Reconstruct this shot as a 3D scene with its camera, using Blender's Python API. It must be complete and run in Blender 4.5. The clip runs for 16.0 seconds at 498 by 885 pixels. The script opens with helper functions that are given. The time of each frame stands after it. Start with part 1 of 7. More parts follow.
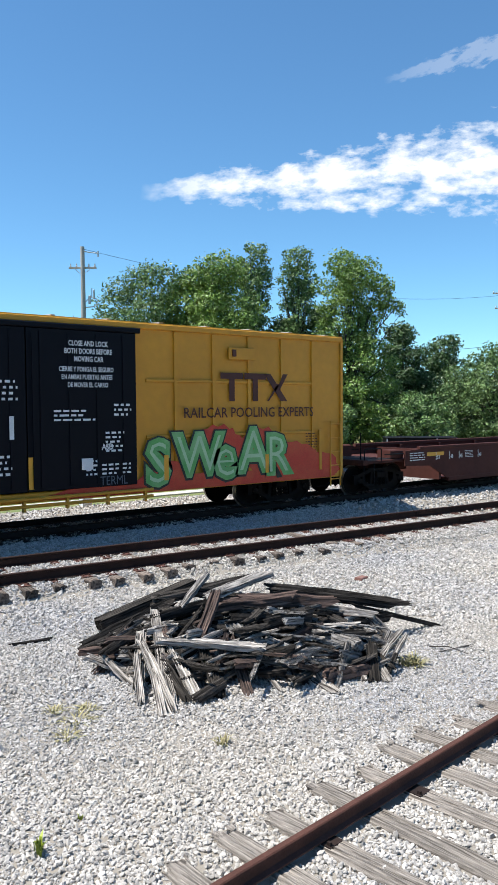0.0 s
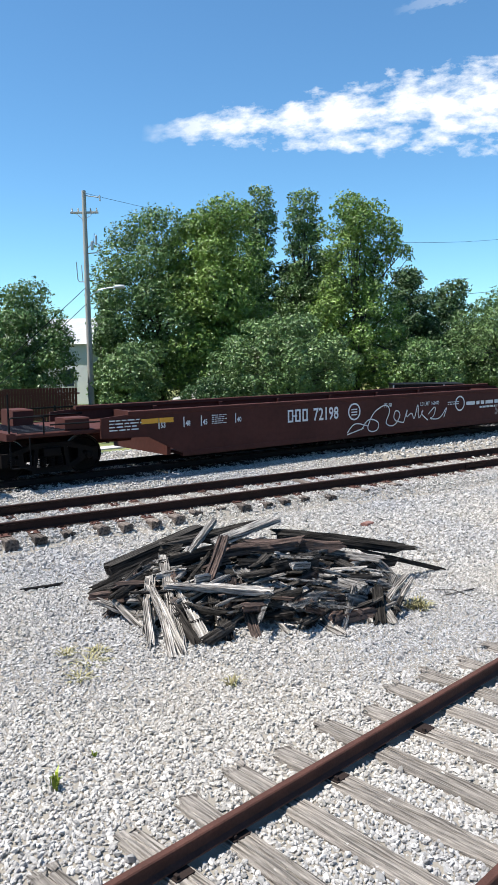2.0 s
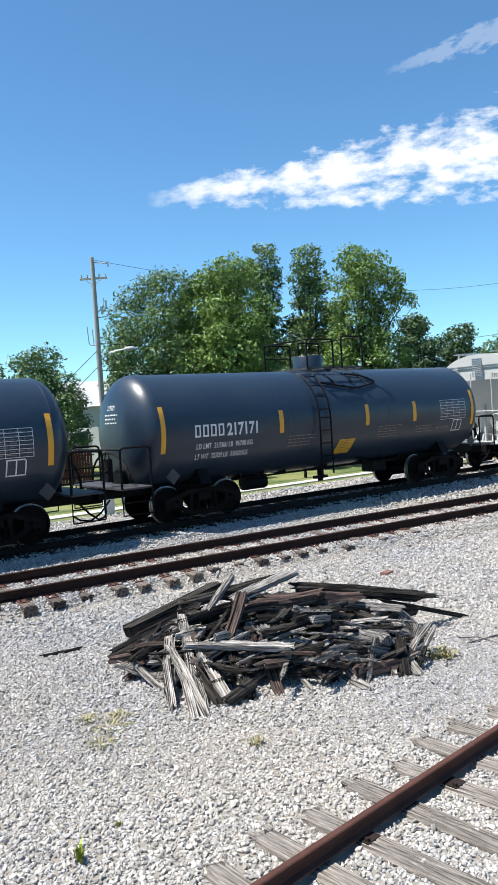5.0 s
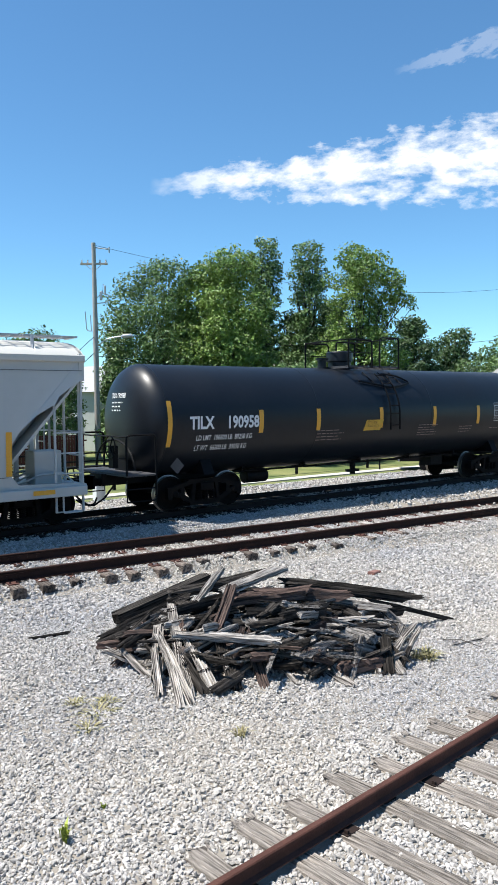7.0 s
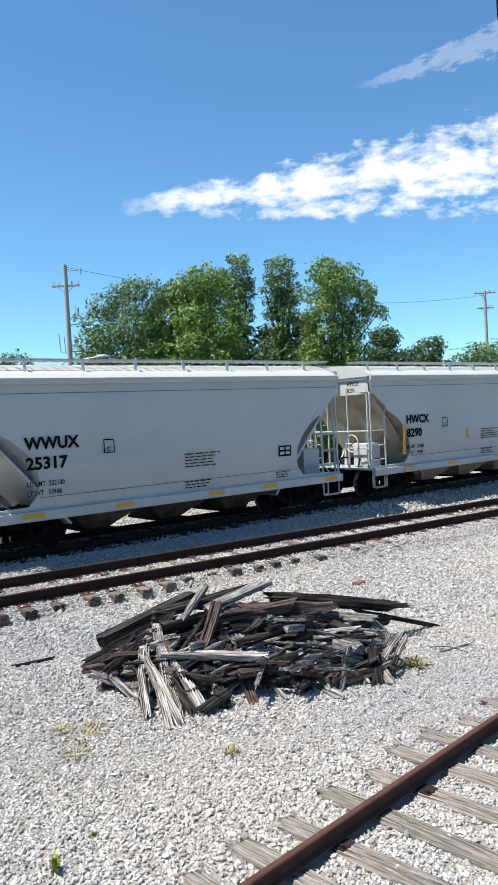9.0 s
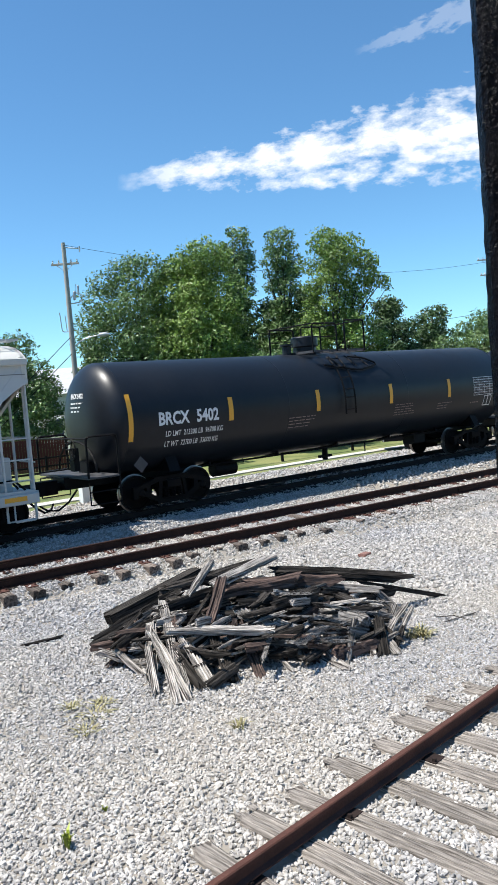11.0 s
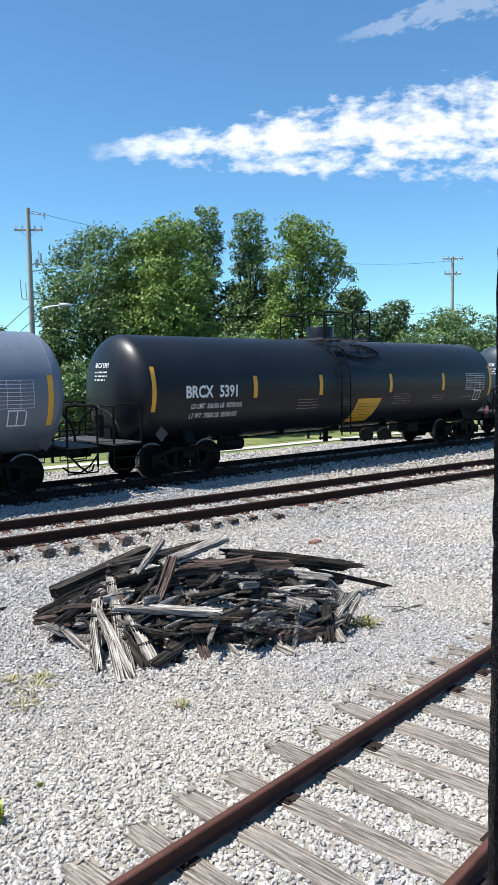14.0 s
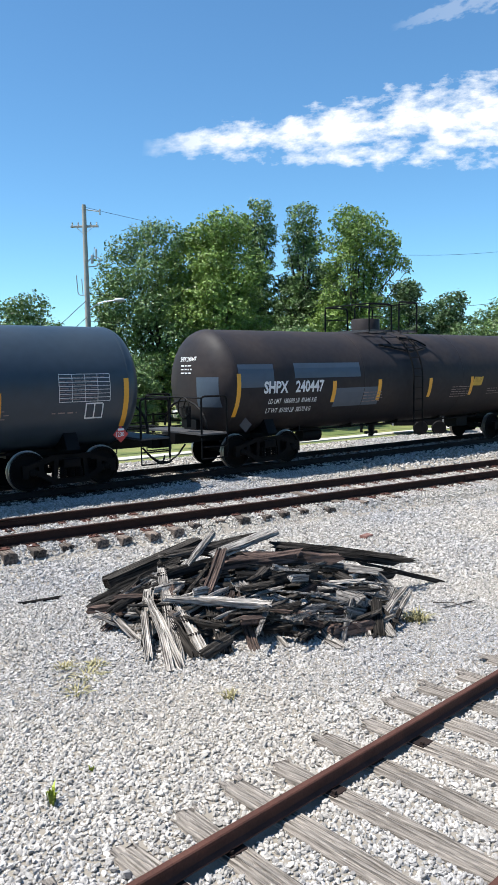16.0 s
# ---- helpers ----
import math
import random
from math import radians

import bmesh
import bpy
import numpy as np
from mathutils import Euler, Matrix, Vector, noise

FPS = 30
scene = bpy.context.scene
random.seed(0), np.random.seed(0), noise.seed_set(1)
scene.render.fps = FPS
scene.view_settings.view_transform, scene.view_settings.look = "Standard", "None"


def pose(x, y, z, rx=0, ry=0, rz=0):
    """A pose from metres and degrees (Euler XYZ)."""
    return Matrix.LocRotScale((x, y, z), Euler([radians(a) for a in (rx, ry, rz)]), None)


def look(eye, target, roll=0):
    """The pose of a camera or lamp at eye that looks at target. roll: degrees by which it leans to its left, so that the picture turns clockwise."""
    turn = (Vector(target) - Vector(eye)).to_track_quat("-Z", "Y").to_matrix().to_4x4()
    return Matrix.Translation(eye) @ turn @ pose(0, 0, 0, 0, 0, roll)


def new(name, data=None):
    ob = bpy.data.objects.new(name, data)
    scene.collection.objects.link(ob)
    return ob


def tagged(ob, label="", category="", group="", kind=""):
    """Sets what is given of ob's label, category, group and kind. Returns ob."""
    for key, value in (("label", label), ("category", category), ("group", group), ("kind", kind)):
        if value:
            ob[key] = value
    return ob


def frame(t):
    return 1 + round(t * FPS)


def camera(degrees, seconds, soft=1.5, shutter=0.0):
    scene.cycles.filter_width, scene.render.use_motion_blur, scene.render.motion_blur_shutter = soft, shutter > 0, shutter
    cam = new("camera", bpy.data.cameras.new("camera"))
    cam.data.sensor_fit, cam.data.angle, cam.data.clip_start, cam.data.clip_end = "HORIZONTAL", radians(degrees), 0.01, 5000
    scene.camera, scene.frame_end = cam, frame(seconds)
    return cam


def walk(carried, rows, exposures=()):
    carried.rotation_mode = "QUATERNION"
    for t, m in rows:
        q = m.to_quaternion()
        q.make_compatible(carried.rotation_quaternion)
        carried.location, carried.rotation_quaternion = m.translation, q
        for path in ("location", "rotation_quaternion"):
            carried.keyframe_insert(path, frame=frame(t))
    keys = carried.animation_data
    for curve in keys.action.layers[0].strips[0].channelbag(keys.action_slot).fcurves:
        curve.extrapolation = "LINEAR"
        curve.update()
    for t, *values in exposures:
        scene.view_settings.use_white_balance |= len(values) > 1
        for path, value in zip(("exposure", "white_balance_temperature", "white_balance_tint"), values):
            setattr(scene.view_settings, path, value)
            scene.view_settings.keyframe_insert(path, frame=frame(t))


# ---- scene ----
import itertools

cam = camera(36.7, 16.0, soft=0.6)
# seconds, eye x y z, yaw, pitch, roll; x runs along the main track, z is up from the yard gravel
ROWS = [
    (0.0, 0.031, -0.026, 3.196, -38.07, -2.57, 0.45),
    (0.5, 0.066, 0.026, 3.151, -39.82, -2.34, 0.70),
    (1.0, -0.037, -0.036, 3.235, -39.88, -1.96, -0.36),
    (1.5, 0.000, 0.000, 3.200, -38.00, -5.60, 0.47),
    (2.0, 0.032, 0.000, 3.181, -37.68, -6.56, 0.79),
    (2.5, -0.012, -0.035, 3.223, -38.28, -4.79, 2.57),
    (3.0, 0.032, -0.022, 3.198, -38.82, -5.06, 4.35),
    (3.5, 0.063, -0.013, 3.175, -37.84, -4.83, 3.33),
    (4.0, 0.032, 0.015, 3.181, -38.90, -4.28, 2.33),
    (4.5, 0.050, -0.029, 3.189, -36.98, -2.50, 4.26),
    (7.0, -0.084, -0.090, 3.231, -37.28, -3.00, 0.74),
    (7.5, -0.076, -0.075, 3.224, -37.41, -2.73, 1.95),
    (8.0, -0.022, -0.064, 3.201, -37.10, -1.53, 1.42),
    (8.5, -0.049, -0.067, 3.208, -37.37, -3.09, 2.37),
    (9.0, -0.066, -0.080, 3.220, -38.96, -1.87, 3.02),
    (9.5, -0.106, -0.108, 3.244, -37.11, -3.37, 1.63),
    (12.0, 0.056, -0.070, 3.216, -39.79, -3.96, 5.72),
    (12.5, -0.002, -0.077, 3.248, -39.89, -5.22, 3.66),
    (13.0, 0.050, -0.026, 3.187, -39.84, -3.96, 2.57),
    (13.5, 0.027, 0.000, 3.193, -41.77, -4.80, 0.30),
    (14.0, 0.020, 0.005, 3.196, -41.72, -5.20, 0.70),
    (14.5, 0.013, -0.006, 3.192, -41.54, -3.74, -0.88),
    (15.0, -0.006, -0.052, 3.206, -41.66, -5.01, 1.05),
    (15.5, -0.005, -0.054, 3.213, -38.07, -5.33, 1.61),
    (16.0, 0.043, -0.034, 3.190, -37.67, -5.63, 0.94),
]
walk(cam, [(t, pose(x, y, z, 90 + pitch, roll, yaw)) for t, x, y, z, yaw, pitch, roll in ROWS])


# ---------------------------------------------------------------- light
SUN = Vector((-0.40, 0.20, 0.89)).normalized()
scene.view_settings.exposure = 0.80
world = bpy.data.worlds.new("world")
scene.world = world
world.use_nodes = True
wn = world.node_tree.nodes
wl = world.node_tree.links
bg = wn["Background"]
sky = wn.new("ShaderNodeTexSky")
sky.sky_type = "NISHITA"
sky.sun_disc = False
sky.sun_elevation = math.asin(SUN.z)
sky.sun_rotation = math.atan2(SUN.x, SUN.y)
sky.air_density, sky.dust_density, sky.ozone_density = 0.88, 0.0, 2.0
bg.inputs["Strength"].default_value = 0.096
tint = wn.new("ShaderNodeMix")
tint.data_type, tint.blend_type = "RGBA", "MULTIPLY"
tint.inputs[0].default_value = 1.0
tint.inputs[7].default_value = (0.635, 0.97, 1.10, 1)
wl.new(sky.outputs[0], tint.inputs[6])
wl.new(tint.outputs[2], bg.inputs["Color"])
sun_data = bpy.data.lights.new("sun", "SUN")
sun_data.energy, sun_data.angle, sun_data.color = 5.0, radians(0.55), (1.0, 0.965, 0.90)
sun = new("sun", sun_data)
sun.matrix_world = look(SUN * 50, (0, 0, 0))


# ---------------------------------------------------------------- materials
def mat(name, color, rough=0.6, metal=0.0, vary=0.25, scale=3.0, fine=40.0, bump=0.2, second=None, stain=0.5, island=0.0, spec=0.5, rand=0.0, grain=None):
    """A painted, rusted or stony surface: two scales of noise in colour, and fine relief."""
    m = bpy.data.materials.new(name)
    m.use_nodes = True
    n, l = m.node_tree.nodes, m.node_tree.links
    b = n["Principled BSDF"]
    tc = n.new("ShaderNodeTexCoord")
    big = n.new("ShaderNodeTexNoise")
    big.inputs["Scale"].default_value, big.inputs["Detail"].default_value = scale, 6
    small = n.new("ShaderNodeTexNoise")
    small.inputs["Scale"].default_value, small.inputs["Detail"].default_value = fine, 4
    place = tc.outputs["Object"]
    if grain:
        mp = n.new("ShaderNodeMapping")
        mp.inputs["Scale"].default_value = grain
        l.new(place, mp.inputs[0])
        place = mp.outputs[0]
    l.new(place, big.inputs["Vector"])
    l.new(place, small.inputs["Vector"])
    ramp = n.new("ShaderNodeValToRGB")
    ramp.color_ramp.elements[0].position, ramp.color_ramp.elements[1].position = 0.38, 0.66
    sec = second if second else tuple(c * (1 - vary) for c in color)
    ramp.color_ramp.elements[0].color = (*color, 1)
    ramp.color_ramp.elements[1].color = (*[c * (1 - stain) + s * stain for c, s in zip(color, sec)], 1)
    l.new(big.outputs["Fac"], ramp.inputs["Fac"])
    hsv = n.new("ShaderNodeHueSaturation")
    l.new(ramp.outputs["Color"], hsv.inputs["Color"])
    mr = n.new("ShaderNodeMapRange")
    mr.inputs["To Min"].default_value, mr.inputs["To Max"].default_value = 1 - vary, 1 + vary
    l.new(small.outputs["Fac"], mr.inputs["Value"])
    value = mr.outputs["Result"]
    if island or rand:
        src = n.new("ShaderNodeNewGeometry").outputs["Random Per Island"] if island else n.new("ShaderNodeObjectInfo").outputs["Random"]
        amount = island or rand
        mi = n.new("ShaderNodeMapRange")
        mi.inputs["To Min"].default_value, mi.inputs["To Max"].default_value = 1 - amount, 1 + amount
        l.new(src, mi.inputs["Value"])
        mul = n.new("ShaderNodeMath")
        mul.operation = "MULTIPLY"
        l.new(value, mul.inputs[0]), l.new(mi.outputs["Result"], mul.inputs[1])
        value = mul.outputs[0]
    l.new(value, hsv.inputs["Value"])
    l.new(hsv.outputs["Color"], b.inputs["Base Color"])
    b.inputs["Metallic"].default_value = metal
    b.inputs["Specular IOR Level"].default_value = spec
    rr = n.new("ShaderNodeMapRange")
    rr.inputs["To Min"].default_value, rr.inputs["To Max"].default_value = max(0.05, rough - 0.12), min(1, rough + 0.12)
    l.new(big.outputs["Fac"], rr.inputs["Value"])
    l.new(rr.outputs["Result"], b.inputs["Roughness"])
    if bump:
        bp = n.new("ShaderNodeBump")
        bp.inputs["Strength"].default_value, bp.inputs["Distance"].default_value = bump, 0.01
        l.new(small.outputs["Fac"], bp.inputs["Height"])
        l.new(bp.outputs["Normal"], b.inputs["Normal"])
    return m


TANK_BLACK = mat("tank_black", (0.0078, 0.0105, 0.0155), 0.40, vary=0.22, scale=0.7, fine=6, bump=0.03, second=(0.013, 0.0155, 0.020), spec=0.28)
TANK_SLATE = mat("tank_slate", (0.024, 0.038, 0.056), 0.40, vary=0.2, scale=0.6, fine=5, bump=0.03, second=(0.034, 0.048, 0.064), spec=0.45)
TANK_NAVY = mat("tank_navy", (0.017, 0.031, 0.052), 0.36, vary=0.2, scale=0.6, fine=5, bump=0.03, second=(0.026, 0.040, 0.058), spec=0.5)
TANK_GREY = mat("tank_grey", (0.115, 0.145, 0.195), 0.42, vary=0.2, scale=0.6, fine=5, bump=0.03, second=(0.15, 0.17, 0.205), spec=0.5)
TANK_BROWN = mat("tank_brown", (0.024, 0.022, 0.025), 0.6, vary=0.3, scale=0.8, fine=6, bump=0.04, second=(0.055, 0.042, 0.036), spec=0.16)
PATCH_BLUE = mat("patch_blue", (0.06, 0.085, 0.12), 0.5, vary=0.15, bump=0.02)
STEEL_BLACK = mat("steel_black", (0.005, 0.005, 0.006), 0.6, vary=0.3, bump=0.15, spec=0.14)
GREASE = mat("greasy_steel", (0.006, 0.005, 0.005), 0.75, vary=0.4, scale=4, bump=0.3, second=(0.016, 0.012, 0.009), spec=0.10)
TREAD = mat("wheel_tread", (0.30, 0.28, 0.26), 0.3, metal=0.9, vary=0.2, bump=0.05)
RAIL_SIDE = mat("rail_rust", (0.060, 0.024, 0.017), 0.8, vary=0.35, scale=5, fine=60, bump=0.4, second=(0.105, 0.045, 0.033), spec=0.3)
RAIL_DARK = mat("rail_dark_rust", (0.012, 0.007, 0.006), 0.75, vary=0.35, scale=5, fine=60, bump=0.4, second=(0.026, 0.014, 0.011), spec=0.3)
YELLOW_STRIP = mat("reflector_yellow", (0.75, 0.36, 0.03), 0.4, vary=0.12, bump=0.02)
YELLOW_PANEL = mat("panel_yellow", (0.62, 0.36, 0.03), 0.5, vary=0.2, scale=2, bump=0.02, second=(0.35, 0.2, 0.03))
WHITE_MARK = mat("white_stencil", (0.72, 0.73, 0.74), 0.6, vary=0.15, bump=0.0)
FADED_MARK = mat("faded_stencil", (0.26, 0.20, 0.19), 0.7, vary=0.3, scale=6, bump=0.0)
BLACK_MARK = mat("black_stencil", (0.006, 0.006, 0.008), 0.7, vary=0.1, bump=0.0, spec=0.1)
HOPPER_WHITE = mat("hopper_pale_grey", (0.475, 0.485, 0.475), 0.5, vary=0.07, scale=0.5, fine=4, bump=0.02, second=(0.40, 0.41, 0.40))
HOPPER_ROOF = mat("hopper_roof_white", (0.50, 0.495, 0.465), 0.55, vary=0.12, scale=0.8, bump=0.03)
HOPPER_SLOPE = mat("hopper_slope_stained", (0.42, 0.38, 0.30), 0.7, vary=0.2, scale=1.2, bump=0.05, second=(0.22, 0.17, 0.11), stain=0.8)
WELL_RED = mat("well_car_oxide", (0.072, 0.023, 0.018), 0.75, vary=0.25, scale=0.8, fine=8, bump=0.06, second=(0.045, 0.017, 0.014), spec=0.2)
BOX_YELLOW = mat("boxcar_yellow", (0.60, 0.27, 0.015), 0.55, vary=0.12, scale=0.6, fine=5, bump=0.03, second=(0.46, 0.21, 0.016))
BOX_BLACK = mat("boxcar_door_black", (0.004, 0.005, 0.009), 0.5, vary=0.25, scale=0.8, bump=0.04, spec=0.12)
BROWN_MARK = mat("brown_lettering", (0.07, 0.014, 0.008), 0.6, vary=0.2, bump=0.0)
RED_PAINT = mat("spray_red", (0.50, 0.03, 0.012), 0.5, vary=0.3, scale=3, bump=0.0, second=(0.55, 0.10, 0.03))
GREEN_PAINT = mat("spray_green", (0.10, 0.36, 0.09), 0.5, vary=0.25, scale=2.5, bump=0.0, second=(0.35, 0.55, 0.28))
PALE_PAINT = mat("spray_pale_green", (0.42, 0.62, 0.36), 0.5, vary=0.2, bump=0.0)
SPRAY_BLACK = mat("spray_black", (0.014, 0.018, 0.014), 0.5, vary=0.2, bump=0.0)
RAIL_BROWN = mat("siding_rail_rust", (0.026, 0.0125, 0.0095), 0.75, vary=0.35, scale=5, fine=60, bump=0.4, second=(0.045, 0.021, 0.016), spec=0.2)
TIE_GREY = mat("weathered_tie", (0.33, 0.295, 0.26), 0.9, vary=0.55, scale=11, fine=60, bump=1.0, second=(0.07, 0.06, 0.052), stain=0.95, rand=0.15, spec=0.15, grain=(5.0, 0.22, 5.0))
TIE_PALE = mat("pale_dusty_tie", (0.17, 0.135, 0.112), 0.9, vary=0.4, scale=6, fine=36, bump=0.9, second=(0.022, 0.016, 0.014), stain=0.9, rand=0.5, grain=(4.0, 0.3, 4.0))
WOOD_DARK = mat("creosoted_wood", (0.008, 0.007, 0.006), 0.9, vary=0.6, scale=7, fine=34, bump=1.0, second=(0.10, 0.088, 0.078), stain=0.8, rand=0.5, spec=0.15, grain=(0.35, 5.5, 5.5))
WOOD_GREY = mat("silvered_wood", (0.45, 0.415, 0.38), 0.9, vary=0.55, scale=8, fine=34, bump=1.0, second=(0.022, 0.018, 0.016), stain=0.95, rand=0.35, spec=0.15, grain=(0.35, 5.5, 5.5))
WOOD_BROWN = mat("split_brown_wood", (0.13, 0.085, 0.068), 0.9, vary=0.5, scale=7, fine=32, bump=1.0, second=(0.014, 0.009, 0.008), stain=0.95, rand=0.4, grain=(0.35, 5.5, 5.5))
STONE = mat("limestone_ballast", (0.40, 0.374, 0.340), 0.9, vary=0.18, scale=0.3, fine=45, bump=0.6, second=(0.33, 0.325, 0.328), island=0.34, stain=0.9, spec=0.2)
FINES = mat("stone_fines", (0.25, 0.225, 0.19), 0.95, vary=0.25, scale=0.5, fine=70, bump=0.6, second=(0.21, 0.19, 0.165), spec=0.2)
# Main track bed: the train's shade painted into the fines, along with oil grime.
SHADED_GRIME = mat("shade_and_oil_fines", (0.060, 0.052, 0.046), 0.9, vary=0.4, scale=1.5, fine=50, bump=0.6, second=(0.028, 0.025, 0.023), spec=0.2)
GRASS = mat("mown_grass", (0.085, 0.12, 0.028), 0.9, vary=0.4, scale=0.5, fine=12, bump=0.6, second=(0.22, 0.215, 0.075), stain=0.8)
BLADE = mat("grass_blade", (0.20, 0.24, 0.06), 0.8, vary=0.3, bump=0.0, island=0.4, second=(0.42, 0.36, 0.18))
BARK = mat("bark", (0.055, 0.047, 0.040), 0.95, vary=0.4, scale=4, bump=0.8)
POLE_WOOD = mat("pole_grey_wood", (0.36, 0.345, 0.32), 0.9, vary=0.25, scale=2, bump=0.4)
GREY_METAL = mat("galvanised", (0.42, 0.43, 0.44), 0.45, metal=0.6, vary=0.15, bump=0.05)
PALE_WALL = mat("pale_siding", (0.62, 0.65, 0.64), 0.7, vary=0.08, bump=0.05)
CONCRETE = mat("concrete", (0.46, 0.44, 0.40), 0.9, vary=0.15, scale=0.7, bump=0.2)
POST_BLACK = mat("lumpy_black_paint", (0.0012, 0.0015, 0.003), 0.25, vary=0.2, scale=40, fine=160, bump=1.0, spec=0.05)
PLACARD = mat("placard_red", (0.55, 0.05, 0.04), 0.5, vary=0.1, bump=0.0)
GRATING = mat("grating_steel", (0.05, 0.05, 0.055), 0.6, vary=0.3, bump=0.2)
BRICK_RED = mat("brick_red", (0.20, 0.10, 0.08), 0.9, vary=0.3, bump=0.4)



def leaf_mat(name, color, second):
    """Leaves: each one its own green, letting some light through."""
    m = mat(name, color, 0.42, vary=0.2, scale=0.22, bump=0.0, island=0.38, second=second, stain=1.0, spec=0.4)
    n, l = m.node_tree.nodes, m.node_tree.links
    b, out = n["Principled BSDF"], n["Material Output"]
    tr = n.new("ShaderNodeBsdfTranslucent")
    mix = n.new("ShaderNodeMixShader")
    mix.inputs["Fac"].default_value = 0.10
    l.new(b.inputs["Base Color"].links[0].from_socket, tr.inputs["Color"])
    l.new(b.outputs[0], mix.inputs[1]), l.new(tr.outputs[0], mix.inputs[2])
    l.new(mix.outputs[0], out.inputs["Surface"])
    return m


LEAF = leaf_mat("leaf_green", (0.098, 0.172, 0.055), (0.135, 0.215, 0.068))
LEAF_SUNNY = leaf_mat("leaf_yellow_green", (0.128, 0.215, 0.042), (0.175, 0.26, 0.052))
LEAF_DARK = leaf_mat("leaf_dark", (0.048, 0.094, 0.032), (0.074, 0.13, 0.042))
LEAF_LIGHT = leaf_mat("leaf_light", (0.112, 0.185, 0.064), (0.15, 0.23, 0.075))

# ---------------------------------------------------------------- mesh helpers
class Shape:
    """Collects vertices and faces of one part."""

    def __init__(self):
        self.v, self.f = [], []

    def add(self, verts, faces):
        o = len(self.v)
        self.v.extend(tuple(p) for p in verts)
        self.f.extend(tuple(i + o for i in q) for q in faces)
        return self

    def box(self, x0, x1, y0, y1, z0, z1, m=None):
        vs = [Vector((x, y, z)) for x in (x0, x1) for y in (y0, y1) for z in (z0, z1)]
        if m:
            vs = [m @ p for p in vs]
        return self.add(vs, [(0, 1, 3, 2), (4, 6, 7, 5), (0, 4, 5, 1), (2, 3, 7, 6), (0, 2, 6, 4), (1, 5, 7, 3)])

    def bar(self, x0, x1, y0, y1, z0, z1, c=0.01):
        """A box with its long edges chamfered."""
        pr = [(y0 + c, z0), (y1 - c, z0), (y1, z0 + c), (y1, z1 - c), (y1 - c, z1), (y0 + c, z1), (y0, z1 - c), (y0, z0 + c)]
        vs = [(x0, y, z) for y, z in pr] + [(x1, y, z) for y, z in pr]
        return self.add(vs, [tuple(range(7, -1, -1)), tuple(range(8, 16))] + [(i, (i + 1) % 8, (i + 1) % 8 + 8, i + 8) for i in range(8)])

    def prism(self, outline, y0, y1):
        """An outline of (x, z), counter-clockwise seen from -y, drawn from y0 to y1."""
        n = len(outline)
        vs = [(x, y0, z) for x, z in outline] + [(x, y1, z) for x, z in outline]
        return self.add(vs, [tuple(range(n)), tuple(range(2 * n - 1, n - 1, -1))] + [(i, i + n, (i + 1) % n + n, (i + 1) % n) for i in range(n)])

    def along(self, section, x0, x1):
        """A section of (y, z) drawn along x."""
        n = len(section)
        vs = [(x0, y, z) for y, z in section] + [(x1, y, z) for y, z in section]
        return self.add(vs, [tuple(range(n - 1, -1, -1)), tuple(range(n, 2 * n))] + [(i, (i + 1) % n, (i + 1) % n + n, i + n) for i in range(n)])

    def tube(self, pts, r, seg=6, closed=False):
        pts = [Vector(p) for p in pts]
        n, o = len(pts), len(self.v)
        for i, p in enumerate(pts):
            a, b = pts[max(0, i - 1)], pts[min(n - 1, i + 1)]
            d = (b - a).normalized() if (b - a).length > 1e-6 else Vector((0, 0, 1))
            s = d.cross(Vector((0.13, 0.21, 1)) if abs(d.z) < 0.9 else Vector((1, 0.1, 0))).normalized()
            u = d.cross(s)
            rr = r[i] if isinstance(r, (list, tuple)) else r
            self.v.extend(tuple(p + (s * math.cos(6.28319 * k / seg) + u * math.sin(6.28319 * k / seg)) * rr) for k in range(seg))
        for i in range(n - 1):
            for k in range(seg):
                q = o + i * seg
                self.f.append((q + k, q + (k + 1) % seg, q + seg + (k + 1) % seg, q + seg + k))
        self.f.append(tuple(o + k for k in range(seg - 1, -1, -1)))
        self.f.append(tuple(o + (n - 1) * seg + k for k in range(seg)))
        return self

    def lathe(self, profile, axis="x", seg=32, at=(0, 0, 0)):
        """A profile of (along, radius), turned about an axis."""
        o, n = len(self.v), len(profile)
        for a, r in profile:
            for k in range(seg):
                c, s = math.cos(2 * math.pi * k / seg) * r, math.sin(2 * math.pi * k / seg) * r
                p = (a, c, s) if axis == "x" else (c, a, s) if axis == "y" else (c, s, a)
                self.v.append((p[0] + at[0], p[1] + at[1], p[2] + at[2]))
        for i in range(n - 1):
            for k in range(seg):
                q = o + i * seg
                self.f.append((q + k, q + (k + 1) % seg, q + seg + (k + 1) % seg, q + seg + k))
        self.f.append(tuple(o + k for k in range(seg - 1, -1, -1)))
        self.f.append(tuple(o + (n - 1) * seg + k for k in range(seg)))
        return self

    def mesh(self, name, material, smooth=False):
        me = bpy.data.meshes.new(name)
        me.from_pydata(self.v, [], self.f)
        bm = bmesh.new()
        bm.from_mesh(me)
        bmesh.ops.recalc_face_normals(bm, faces=bm.faces)
        bm.to_mesh(me)
        bm.free()
        me.materials.append(material)
        me.polygons.foreach_set("use_smooth", [False] * len(me.polygons))
        if smooth:
            me.polygons.foreach_set("use_smooth", [True] * len(me.polygons))
            me.set_sharp_from_angle(angle=radians(40))
        return me


JOINED = ("roof_platform", "spring_nest", "walkway", "roof_walk")    # bars too small to count


